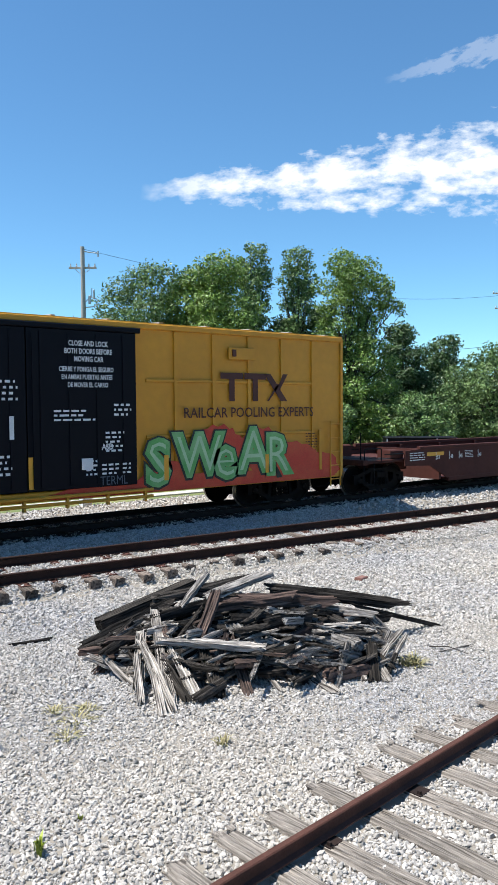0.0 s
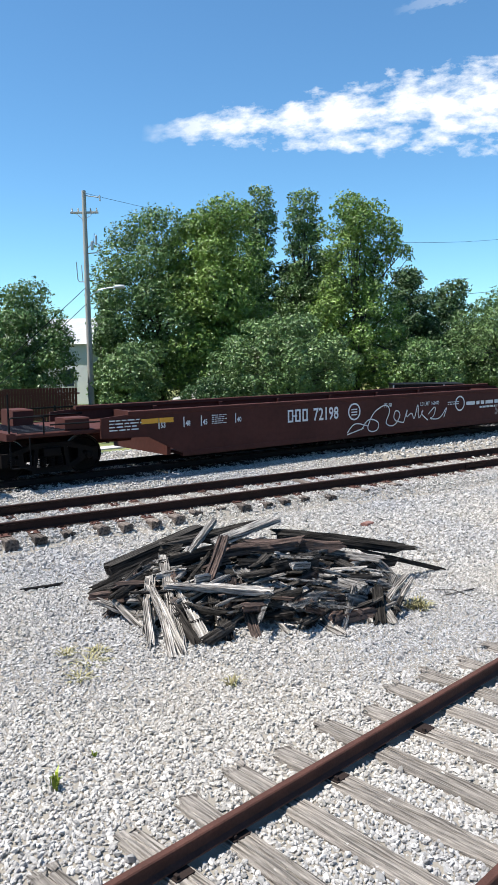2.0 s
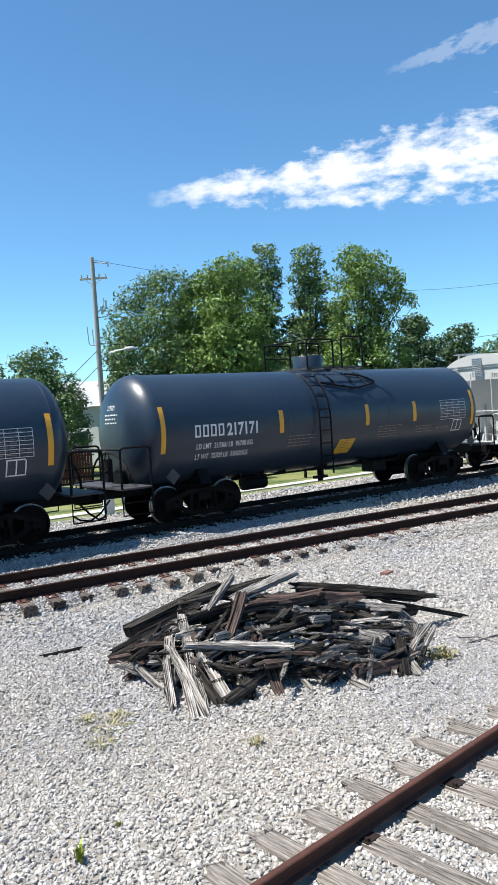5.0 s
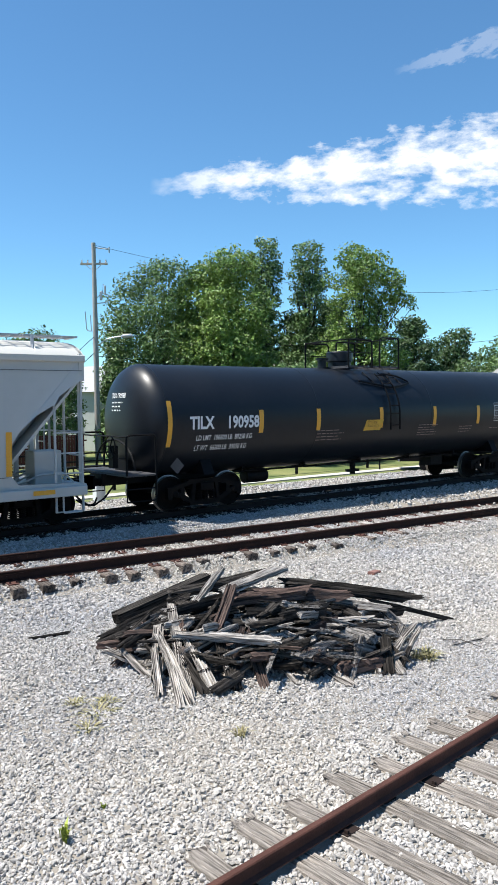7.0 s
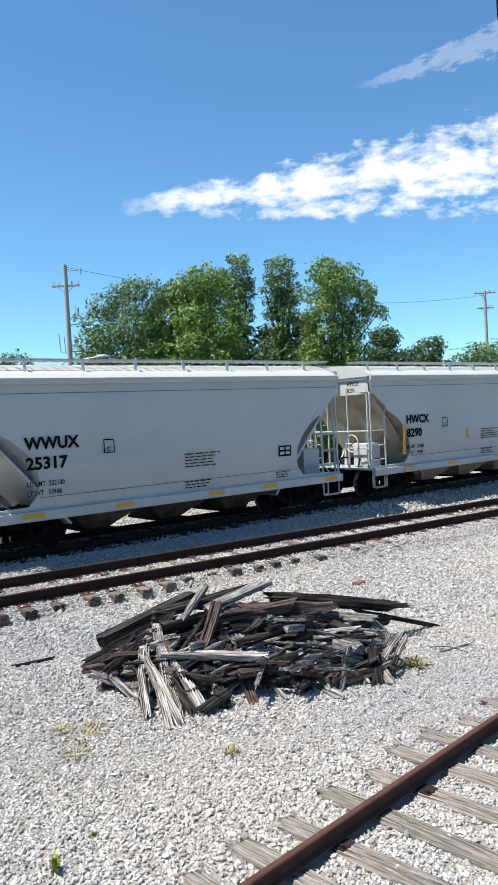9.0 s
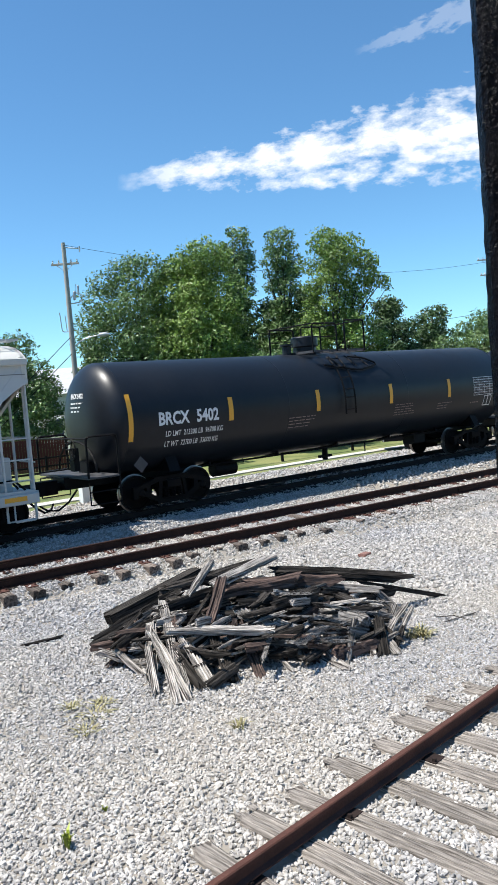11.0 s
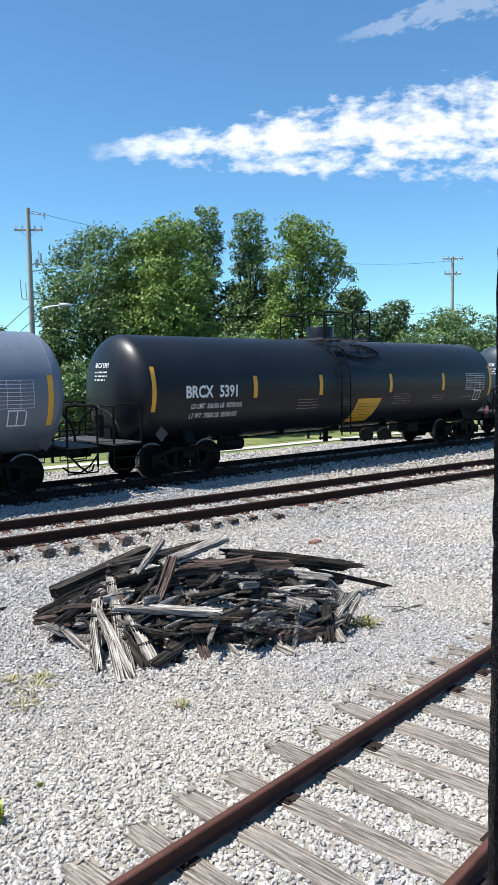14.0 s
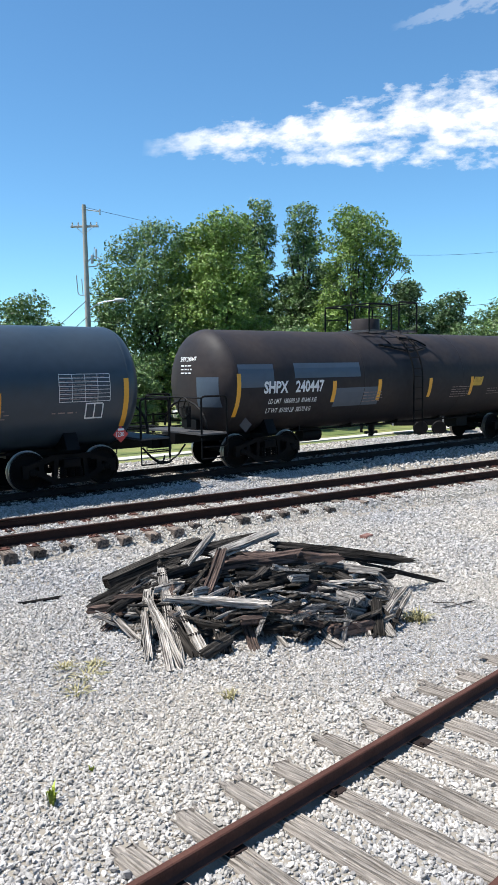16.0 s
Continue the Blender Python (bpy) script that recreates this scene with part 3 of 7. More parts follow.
def tank_car(s0, s1, stripes, number, material, label, paint_marks="white", dome=None, seed=0, patches=(), yellow=(), placard=None, skin=None, weights=None, dome_kind="bonnet", stripe_z=None, number_at=1.0, ladder_side=-0.5, number_z=None):
    """A tank car whose shell's straight part runs from s0 to s1 along the train."""
    rnd = random.Random(seed)
    car = car_root("tank_car", s0, label, "tank car")
    L = s1 - s0
    R, zc = TANK_R, TANK_Z
    mark = WHITE_MARK
    wrap = lambda x, z: -math.sqrt(max(0.01, R * R - (z - zc) ** 2)) if -0.02 <= x <= L + 0.02 else -math.sqrt(max(0.01, R * R * max(0.05, 1 - (max(-x, x - L) / 0.72) ** 1.6) ** 0.85 - (z - zc) ** 2))
    bulge = lambda r: -HEAD_D * max(0.0, 1 - r ** 2.8) ** 0.55          # shallow dish with a tight knuckle
    head = [(bulge(q), R * q) for q in (0.12, 0.3, 0.45, 0.6, 0.72, 0.82, 0.89, 0.94, 0.975, 0.993, 1.0)]
    prof = [(-HEAD_D, 0.02)] + head[:-1] + [(0, R)] + [(L * k / 6, R) for k in range(1, 6)] + [(L, R)] + [(L - a, r) for a, r in reversed(head[:-1])] + [(L + HEAD_D, 0.02)]
    shell = part("shell", Shape().lathe(prof, "x", 56, (0, 0, zc)), material, car, smooth=True)
    for wx in (0.0, L * 0.33, L * 0.66, L):
        part("weld_ring", Shape().lathe([(wx - 0.02, R + 0.001), (wx - 0.008, R + 0.005), (wx + 0.008, R + 0.005), (wx + 0.02, R + 0.001)], "x", 56, (0, 0, zc)), material, car, smooth=True)
    # reflector strips: tall curved ones at the two ends, short ones between
    sz = stripe_z if stripe_z else 2.36
    for i, sx in enumerate(stripes):
        tall = i in (0, len(stripes) - 1)
        h, w = (1.15, 0.13) if tall else (0.62, 0.15)
        stick("reflector_strip", rect(w, h), YELLOW_STRIP, car, sx - s0 - w / 2, sz - h / 2, wrap, 0.008)
    # writing
    nz = number_z if number_z else 2.12
    nx0 = number_at
    if number in REPORTING:
        stick("reporting_mark", letters(REPORTING[number], 0.44, 0.014), mark, car, nx0 - 0.16, nz, wrap)
    else:
        stick("owner_mark", blocks(4, 0.44), mark, car, nx0, nz, wrap, label="pale painted frames of an owner's mark")
    stick("car_number", letters(number, 0.44, 0.014), mark, car, nx0 + 0.98, nz, wrap)
    wt = weights or ("213300 LB  96700 KG", "72700 LB  33000 KG")
    stick("load_limit", letters("LD LMT  " + wt[0], 0.19, 0.002, 0.72), mark, car, nx0 + 0.05, nz - 0.30, wrap)
    stick("light_weight", letters("LT WT  " + wt[1], 0.19, 0.002, 0.72), mark, car, nx0 + 0.05, nz - 0.56, wrap)
    stick("test_table", frame_lines(1.25, 0.62, 4, 7), mark, car, L - 1.75, 2.02, wrap)
    stick("test_print", bars(1.2, 0.58, 7, rnd, 0.2), FADED_MARK, car, L - 1.73, 2.04, wrap)
    for bx, bz, bw, bh, br in ((L * 0.62, 1.62, 1.1, 0.40, 5), (L * 0.76, 1.66, 0.8, 0.26, 3), (L * 0.33, 1.62, 1.1, 0.36, 4), (L - 1.9, 1.72, 0.7, 0.12, 1)):
        stick("stencil", bars(bw, bh, br, rnd, 0.24), FADED_MARK, car, bx, bz, wrap)
    stick("notice_frame", frame_lines(0.42, 0.34, 2, 1, 0.03), mark, car, L - 1.1, 1.62, wrap)
    # print on the head
    on_head = lambda y, z: (bulge(math.hypot(y, z - zc) / R) - 0.010, y, z)
    line = letters(((REPORTING[number] + " ") if number in REPORTING else "") + number, 0.17, 0.004)
    wide = max(v[0] for v in line.v)
    hp = Shape().add([on_head(wide * 0.5 - v[0], 2.93 + v[2]) for v in line.v], line.f)
    part("head_number", raw_mesh("head_number", hp.v, hp.f, mark), mark, car)
    hd = bars(0.66, 0.30, 3, rnd, 0.36)
    hp = Shape().add([on_head(0.33 - v[0], 2.56 + v[2]) for v in hd.v], hd.f)
    tagged(part("head_print", raw_mesh("head_print", hp.v, hp.f, mark), mark, car), kind="stuff")
    pan = Shape()
    for i in range(6):
        for j in range(6):
            q = [(-0.42 - 0.75 * (i + a_) / 6, 1.70 + 0.80 * (j + b_) / 6) for a_, b_ in ((0, 0), (1, 0), (1, 1), (0, 1))]
            pan.add([(on_head(y, z)[0] + 0.004, y, z) for y, z in q], [(0, 1, 2, 3)])
    if patches:
        part("head_patch", raw_mesh("head_patch", pan.v, pan.f, patches[0][4]), patches[0][4], car, "repainted patch on the tank's head")
    for px, pz, pw, ph, pm in patches:
        stick("repaint_patch", rect(pw, ph), pm, car, px, pz, wrap, 0.004, "squarish repainted patch on the shell")
    for px, pz, pw, ph in yellow:
        stick("notice_panel", Shape().add([(0, 0, 0), (pw * 0.85, 0, 0), (pw, 0, ph), (0.10, 0, ph)], [(0, 1, 2, 3)]), YELLOW_PANEL, car, px, pz, wrap, 0.008, "yellow notice panel")
        stick("notice_print", bars(pw * 0.6, ph * 0.7, 6, rnd, 0.22), BROWN_MARK, car, px + 0.16, pz + 0.1, wrap, 0.016)
    # underframe
    for e, way in ((0.0, -1), (L, 1)):
        bx = e - way * 1.35
        part("stub_sill", Shape().bar(min(e + way * 1.25, e - way * 2.6), max(e + way * 1.25, e - way * 2.6), -0.33, 0.33, 0.74, 1.04, 0.02), STEEL_BLACK, car)
        sad = [(-1.25, 0.92), (1.25, 0.92)] + [(1.35 * math.sin(a), zc - math.cos(a) * (R - 0.02)) for a in (0.85, 0.5, 0.2, -0.2, -0.5, -0.85)]
        part("saddle", Shape().along(sad, bx - 0.16, bx + 0.16), STEEL_BLACK, car)
        part("head_brace", Shape().box(min(e + way * 0.1, e + way * 0.55), max(e + way * 0.1, e + way * 0.55), -0.30, 0.30, 1.0, 1.35), STEEL_BLACK, car)
        px0, px1 = sorted((e + way * 0.32, e + way * 1.12))
        part("end_platform", Shape().bar(px0, px1, -1.42, 1.42, 1.02, 1.07, 0.01), GRATING, car)
        rails_ = Shape()
        for y in (-1.40, 1.40):
            rails_.tube(rounded([(px0, y, 1.05), (px0, y, 2.02), (px1, y, 2.02), (px1, y, 0.55)], 0.12), 0.028, 6)
            rails_.tube([(px0, y, 0.95), (px0, y, 0.42)], 0.016, 5).tube([(px1, y, 0.95), (px1, y, 0.42)], 0.016, 5).tube([(px0, y, 0.42), (px1, y, 0.42)], 0.018, 5).tube([(px0, y, 0.72), (px1, y, 0.72)], 0.018, 5)
        xe = e + way * 1.10
        rails_.tube(rounded([(xe, -1.40, 1.98), (xe, 1.40, 1.98)], 0.1), 0.021, 6)
        part("end_handrail", rails_, STEEL_BLACK, car)
        arch = [(e + way * 0.72, -1.05 * math.cos(a), 1.15 + 0.72 * math.sin(a)) for a in (math.pi * k / 12 for k in range(13))]
        part("arch_handrail", Shape().tube(arch, 0.03, 6), STEEL_BLACK, car)
        if way < 0:
            bw = Shape()
            ring = [(xe - 0.05, -0.62 + 0.27 * math.cos(a), 1.72 + 0.27 * math.sin(a)) for a in (2 * math.pi * k / 16 for k in range(17))]
            bw.tube(ring, 0.018, 5)
            for k in range(3):
                bw.tube([(xe - 0.05, -0.62, 1.72), (xe - 0.05, -0.62 + 0.27 * math.cos(2.1 * k), 1.72 + 0.27 * math.sin(2.1 * k))], 0.014, 4)
            bw.box(xe - 0.04, xe + 0.1, -0.74, -0.50, 1.2, 1.75)
            part("brake_wheel", bw, STEEL_BLACK, car)
        # placard holder by the end
        pl = Shape()
        cxp = e - way * 0.25
        pl.add([(cxp, -1.46, 1.02 + 0.0), (cxp + 0.2, -1.46, 1.22), (cxp, -1.46, 1.42), (cxp - 0.2, -1.46, 1.22)], [(0, 1, 2, 3)])
        pl.add([(cxp, -1.45, 1.02 + 0.0), (cxp + 0.2, -1.45, 1.22), (cxp, -1.45, 1.42), (cxp - 0.2, -1.45, 1.22)], [(3, 2, 1, 0)])
        if placard and way > 0:
            ob = part("placard", pl, PLACARD, car, "red diamond hazard placard")
            stick("placard_number", letters(placard, 0.15, 0.003), WHITE_MARK, ob, cxp - 0.16, 1.17, lambda x, z: -1.47)
            stick("placard_cross_bar", rect(0.16, 0.05), WHITE_MARK, ob, cxp - 0.08, 1.31, lambda x, z: -1.47)
        else:
            part("placard", pl, GRATING, car)
        coupler(car, e + way * 0.95, way)
        bogie(car, bx)
    # top: platform, dome, rails, ladder
    dx = (dome if dome is not None else L / 2)
    zt = zc + R
    pf = Shape()
    for k in range(7):
        pf.box(dx - 1.15, dx + 1.15, -0.95 + k * 0.31, -0.95 + k * 0.31 + 0.05, zt + 0.02, zt + 0.06)
    for u in (-1.15, -0.4, 0.4, 1.1):
        pf.box(dx + u, dx + u + 0.05, -0.98, 0.98, zt - 0.02, zt + 0.05)
    part("roof_platform", pf, GRATING, car)
    if dome_kind == "bonnet":
        part("dome", Shape().lathe([(zt - 0.05, 0.46), (zt + 0.42, 0.46), (zt + 0.45, 0.44), (zt + 0.45, 0.02)], "z", 24, (dx - 0.15, 0.1, 0)), material, car, "round steel bonnet over the valves", smooth=True)
    elif dome_kind == "round":
        part("dome", Shape().lathe([(zt - 0.05, 0.40), (zt + 0.36, 0.40), (zt + 0.48, 0.30), (zt + 0.52, 0.02)], "z", 24, (dx - 0.3, 0.1, 0)), material, car, "round-topped steel valve bonnet", smooth=True)
    else:
        part("dome", Shape().lathe([(zt - 0.05, 0.36), (zt + 0.2, 0.36), (zt + 0.24, 0.42), (zt + 0.5, 0.42), (zt + 0.54, 0.38), (zt + 0.54, 0.02)], "z", 24, (dx - 0.55, 0.0, 0)), material, car, "squat black manway with a flanged lid", smooth=True)
        part("valve", Shape().lathe([(zt, 0.14), (zt + 0.25, 0.14), (zt + 0.27, 0.2), (zt + 0.32, 0.2), (zt + 0.32, 0.02)], "z", 14, (dx - 1.3, 0, 0)), material, car, smooth=True)
    rl = Shape()
    for y in (-0.98, 0.98):
        rl.tube(rounded([(dx - 1.12, y, zt), (dx - 1.12, y, zt + 0.85), (dx - 0.1, y, zt + 0.85), (dx - 0.1, y, zt)], 0.12), 0.028, 6)
        rl.tube(rounded([(dx + 0.25, y, zt), (dx + 0.25, y, zt + 0.95), (dx + 1.12, y, zt + 0.95), (dx + 1.12, y, zt)], 0.12), 0.028, 6)
        rl.tube([(dx - 1.12, y, zt + 0.45), (dx - 0.1, y, zt + 0.45)], 0.016, 5)
    rl.tube([(dx - 1.12, -0.98, zt + 0.85), (dx - 1.12, 0.98, zt + 0.85)], 0.02, 5)
    rl.tube([(dx + 1.12, -0.98, zt + 0.95), (dx + 1.12, 0.98, zt + 0.95)], 0.02, 5)
    part("roof_handrail", rl, STEEL_BLACK, car)
    # looped step rail lying on the shell
    def on_shell(x, a, lift=0.05):
        return (x, -(R + lift) * math.sin(a), zc + (R + lift) * math.cos(a))
    lp = Shape().tube(rounded([on_shell(dx + 0.5, 0.55), on_shell(dx + 1.1, 0.62), on_shell(dx + 1.5, 0.85), on_shell(dx + 0.5, 0.98), on_shell(dx - 0.8, 0.80)], 0.2), 0.03, 5)
    for u in (-0.2, 0.5, 1.0):
        lp.tube([on_shell(dx + u, 0.45, 0.02), on_shell(dx + u, 0.88, 0.06)], 0.018, 4)
    part("side_step_rail", lp, STEEL_BLACK, car)
    ld = Shape()
    lx = dx + ladder_side
    angs = [0.60 + 0.06 * k for k in range(17)] + []
    for u in (lx, lx + 0.42):
        ld.tube([on_shell(u, a, 0.10) for a in angs] + [(u, -(R + 0.10), zc - 0.25), (u, -(R + 0.10), zc - (1.55 if dome_kind == "bonnet" else 0.45))], 0.026, 5)
    for k in range(9 if dome_kind == "bonnet" else 6):
        if k < 4:
            p = on_shell(lx, 0.66 + 0.24 * k, 0.10)
        else:
            p = (lx, -(R + 0.10), zc + 0.05 - 0.36 * (k - 4))
        ld.tube([p, (p[0] + 0.42, p[1], p[2])], 0.016, 4)
    part("side_ladder", ld, STEEL_BLACK, car)
    # belly: outlet, pipes, brake gear
    bl = Shape().lathe([(0.78, 0.16), (0.92, 0.30), (1.0, 0.34)], "z", 14, (dx, 0, 0)).lathe([(0.42, 0.09), (0.80, 0.09)], "z", 10, (dx, 0, 0)).box(dx - 0.25, dx + 0.25, -0.07, 0.07, 0.50, 0.58)
    part("bottom_outlet", bl, STEEL_BLACK, car)
    pp = Shape().tube([(2.6, -0.55, 0.86), (L - 2.6, -0.55, 0.86)], 0.03, 5).tube([(2.6, 0.5, 0.90), (L - 2.6, 0.5, 0.90)], 0.03, 5)
    for k in range(5):
        u = 2.9 + (L - 5.8) * k / 4
        pp.box(u - 0.02, u + 0.02, -0.6, 0.55, 0.84, 1.0)
    part("brake_pipe", pp, STEEL_BLACK, car)
    part("brake_cylinder", Shape().lathe([(3.0, 0.03), (3.0, 0.20), (3.75, 0.20), (3.75, 0.03)], "x", 14, (0.2, -0.25, 0.68)), STEEL_BLACK, car)
    part("brake_valve", Shape().bar(L - 4.0, L - 3.4, -0.5, 0.0, 0.52, 0.9, 0.03), STEEL_BLACK, car)
    return car


# ---------------------------------------------------------------- covered hoppers
HOPPER_GRIME = mat("hopper_underside_grime", (0.12, 0.10, 0.075), 0.8, vary=0.4, scale=2.5, bump=0.1, second=(0.03, 0.026, 0.022), stain=0.8, spec=0.15)
SEAM = mat("weld_seam", (0.12, 0.125, 0.13), 0.6, vary=0.1, bump=0.0)


def hopper_car(s0, s1, number, label, seed=0, mark=None, stained=False, strips=(), bays=3, weights=("232100", "53900"), top=3.86, lettering=None):
    """A covered hopper with rounded side sheets from s0 to s1, sloped ends and roof walks."""
    rnd = random.Random(seed)
    mark = mark or BLACK_MARK
    car = car_root("covered_hopper_car", s0, label, "hopper car")
    L = s1 - s0
    sill, W = 0.88, 1.52
    # side sheet: full length above, cut away in a curve at both ends below
    left = [(0.0, top), (0.0, 3.36), (0.30, 3.18), (0.62, 2.95), (0.72, 2.78), (1.16, 2.54), (1.54, 2.20), (1.76, 1.86), (1.82, 1.52), (1.76, 1.28), (1.56, sill + 0.16), (0.05, sill + 0.12), (0.05, sill)]
    outline = left + [(L - x, z) for x, z in reversed(left)]
    bow = lambda z: -W + 0.10 * ((z - 2.3) / 1.6) ** 2
    for s in (-1, 1):
        me_v = []
        sh = Shape().prism(outline, -0.03, 0.03)
        # bow the sheet outwards across its height
        sh.v = [(x, (bow(z) + y) * (-s), z) for x, y, z in sh.v]
        part("side_sheet", sh, HOPPER_WHITE, car)
        part("side_sill", Shape().bar(0.02, L - 0.02, s * (W + 0.005) - 0.05, s * (W + 0.005) + 0.05, sill - 0.16, sill + 0.06, 0.015), HOPPER_WHITE, car)
        part("top_chord", Shape().bar(0.0, L, s * (W - 0.03) - 0.07, s * (W - 0.03) + 0.05, top - 0.14, top + 0.02, 0.02), HOPPER_ROOF, car)
    # roof
    arc = [(W * 0.97 * math.sin(a), top - 0.02 + 0.42 * (math.cos(a) - math.cos(1.25)) / (1 - math.cos(1.25))) for a in (1.25 - 2.5 * k / 14 for k in range(15))]
    wid = arc[0][0]
    arc = [(y * W * 0.97 / wid, z) for y, z in arc]
    part("roof", Shape().along(arc + [(-W * 0.9, top - 0.1), (W * 0.9, top - 0.1)], 0.0, L), HOPPER_ROOF, car, smooth=True)
    zr = top + 0.36
    for s in (-1, 1):
        wk = Shape()
        for k in range(6):
            y = s * (0.62 + 0.09 * k)
            wk.box(-0.05, L + 0.05, y - 0.012, y + 0.012, zr + 0.08, zr + 0.12)
        u = 0.1
        while u < L:
            wk.box(u, u + 0.03, s * 0.85 - 0.28, s * 0.85 + 0.28, zr + 0.07, zr + 0.11)
            u += 0.30
        part("roof_walk", wk, GREY_METAL, car)
        u = 0.35
        while u < L - 0.2:
            br = Shape().tube([(u, s * 1.14, zr + 0.10), (u, s * 1.16, zr - 0.12), (u, s * 1.30, top + 0.06)], 0.042, 5)
            part("walk_bracket", br, GREY_METAL, car)
            u += 1.42
    n = 8
    for k in range(n):
        u = 0.8 + (L - 1.6) * k / (n - 1)
        part("roof_hatch", Shape().lathe([(zr - 0.06, 0.34), (zr + 0.01, 0.34), (zr + 0.04, 0.28), (zr + 0.05, 0.02)], "z", 16, (u, 0, 0)), HOPPER_ROOF, car, smooth=True)
    # ends: bulkhead, slope sheet, posts, ladder, platform
    slope = HOPPER_SLOPE if stained else HOPPER_WHITE
    for e, way in ((0.0, 1), (L, -1)):
        X = lambda u: e + way * u
        part("end_bulkhead", Shape().box(min(X(0.05), X(0.12)), max(X(0.05), X(0.12)), -W * 0.985, W * 0.985, 3.30, top + 0.05), HOPPER_ROOF, car)
        hood = Shape().along(arc, min(X(-0.03), X(0.06)), max(X(-0.03), X(0.06)))
        part("end_hood", hood, HOPPER_ROOF, car)
        a, b = Vector((X(0.10), 0, 3.32)), Vector((X(2.55), 0, 0.55))
        d = b - a
        m = Matrix.Translation(a) @ d.to_track_quat("X", "Z").to_matrix().to_4x4()
        part("slope_sheet", Shape().box(0, d.length, -W * 0.93, W * 0.93, -0.03, 0.03, m), slope, car)
        for text, tz in ((REPORTING.get(number, ""), 3.58), (number, 3.37)):
            if text:
                hp = letters(text, 0.20, 0.004)
                part("end_print", Shape().add([(X(0.046), (-0.50 - v[0]) if way > 0 else (0.50 + v[0]), tz + v[2]) for v in hp.v], hp.f), mark, car)
        part("end_grille", ladder(-0.12, 0.26, X(-0.05), 3.42, top + 0.25, 0.065, 0.014, "y"), GREY_METAL, car)
        # hip sheets between slope sheet and sides
        cut = left[1:10]
        for s in (-1, 1):
            hv = [(X(x), s * (W - 0.05), z) for x, z in cut] + [(X(0.10 + (3.32 - z) / 2.77 * 2.45), s * W * 0.5, z) for x, z in cut]
            hf = [(i, i + 1, len(cut) + i + 1, len(cut) + i) for i in range(len(cut) - 1)]
            part("hip_sheet", Shape().add(hv, hf), slope, car)
        ft = Shape()
        for y in (-1.30, -0.45, 0.45, 1.30):
            ft.tube([(X(0.06), y, sill), (X(0.06), y, 3.55)], 0.032, 6)
        for y in (-0.5, 0.5):
            ft.bar(*sorted((X(0.85), X(0.95))), y - 0.05, y + 0.05, sill, 2.35, 0.01)
        part("end_post", ft, HOPPER_WHITE, car)
        for y in (-1.42, 1.42):
            cl = Shape().tube([(X(0.06), y, 0.35), (X(0.06), y, top)], 0.030, 6)
            cl.tube(rounded([(X(0.70), y, 0.35), (X(0.70), y, 2.72), (X(0.76), y * 1.03, 2.86)], 0.06), 0.030, 6)
            for z in (0.36, 0.72, 1.22, 1.68, 2.14):
                cl.tube([(X(0.06), y, z), (X(0.70), y, z)], 0.018, 5)
            part("corner_ladder", cl, HOPPER_WHITE, car)
        part("end_rail", Shape().tube([(X(-0.02), -1.40, 2.14), (X(-0.02), 1.40, 2.14)], 0.022, 5).tube([(X(-0.02), -1.40, 1.60), (X(-0.02), -0.55, 1.60)], 0.020, 5), HOPPER_WHITE, car)
        pipes = Shape()
        for k in range(4):                    # brake pipes and rods over the end sill
            y0 = -1.15 + 0.42 * k
            pipes.tube(rounded([(X(0.15), y0, sill + 0.10), (X(0.35), y0 + 0.1, sill + 0.34 + 0.06 * (k % 2)), (X(0.95), y0 + 0.05, sill + 0.32), (X(1.35), y0 + 0.3, sill + 0.10)], 0.1), 0.024, 5)
        part("brake_rigging", pipes, GREASE if stained else HOPPER_WHITE, car)
        part("end_ladder", ladder(0.98, 1.38, X(-0.02), 0.9, top, 0.38, 0.018, "y"), HOPPER_WHITE, car)
        part("corner_post", Shape().bar(min(X(0), X(0.07)), max(X(0), X(0.07)), -W + 0.02, -W + 0.10, 3.30, top, 0.01), HOPPER_ROOF, car)
        part("end_platform", Shape().bar(min(X(-0.05), X(1.2)), max(X(-0.05), X(1.2)), -1.4, 1.4, sill + 0.02, sill + 0.08, 0.01), HOPPER_WHITE, car)
        part("stirrup", Shape().tube(rounded([(X(0.08), -1.46, sill), (X(0.08), -1.46, 0.34), (X(0.55), -1.46, 0.34), (X(0.55), -1.46, sill)], 0.05), 0.022, 5), HOPPER_WHITE, car)
        bx = Shape().box(min(X(0.35), X(1.0)), max(X(0.35), X(1.0)), -0.95, -0.35, sill + 0.08, sill + 0.85)
        part("brake_valve_box", bx, HOPPER_WHITE, car, bevel=0.03)
        if way > 0:
            bw = Shape().tube([(X(-0.06), -0.7 + 0.27 * math.cos(a), 1.75 + 0.27 * math.sin(a)) for a in (2 * math.pi * k / 16 for k in range(17))], 0.02, 5)
            for k in range(3):
                bw.tube([(X(-0.06), -0.7, 1.75), (X(-0.06), -0.7 + 0.27 * math.cos(2.1 * k), 1.75 + 0.27 * math.sin(2.1 * k))], 0.015, 4)
            part("brake_wheel", bw, HOPPER_ROOF, car)
        part("draft_sill", Shape().bar(min(X(-0.25), X(2.4)), max(X(-0.25), X(2.4)), -0.32, 0.32, 0.62, 0.92, 0.02), GREASE, car)
        bogie(car, X(1.35))
        coupler(car, X(-0.1), -way)
    # discharge bays
    span = (L - 5.0) / bays
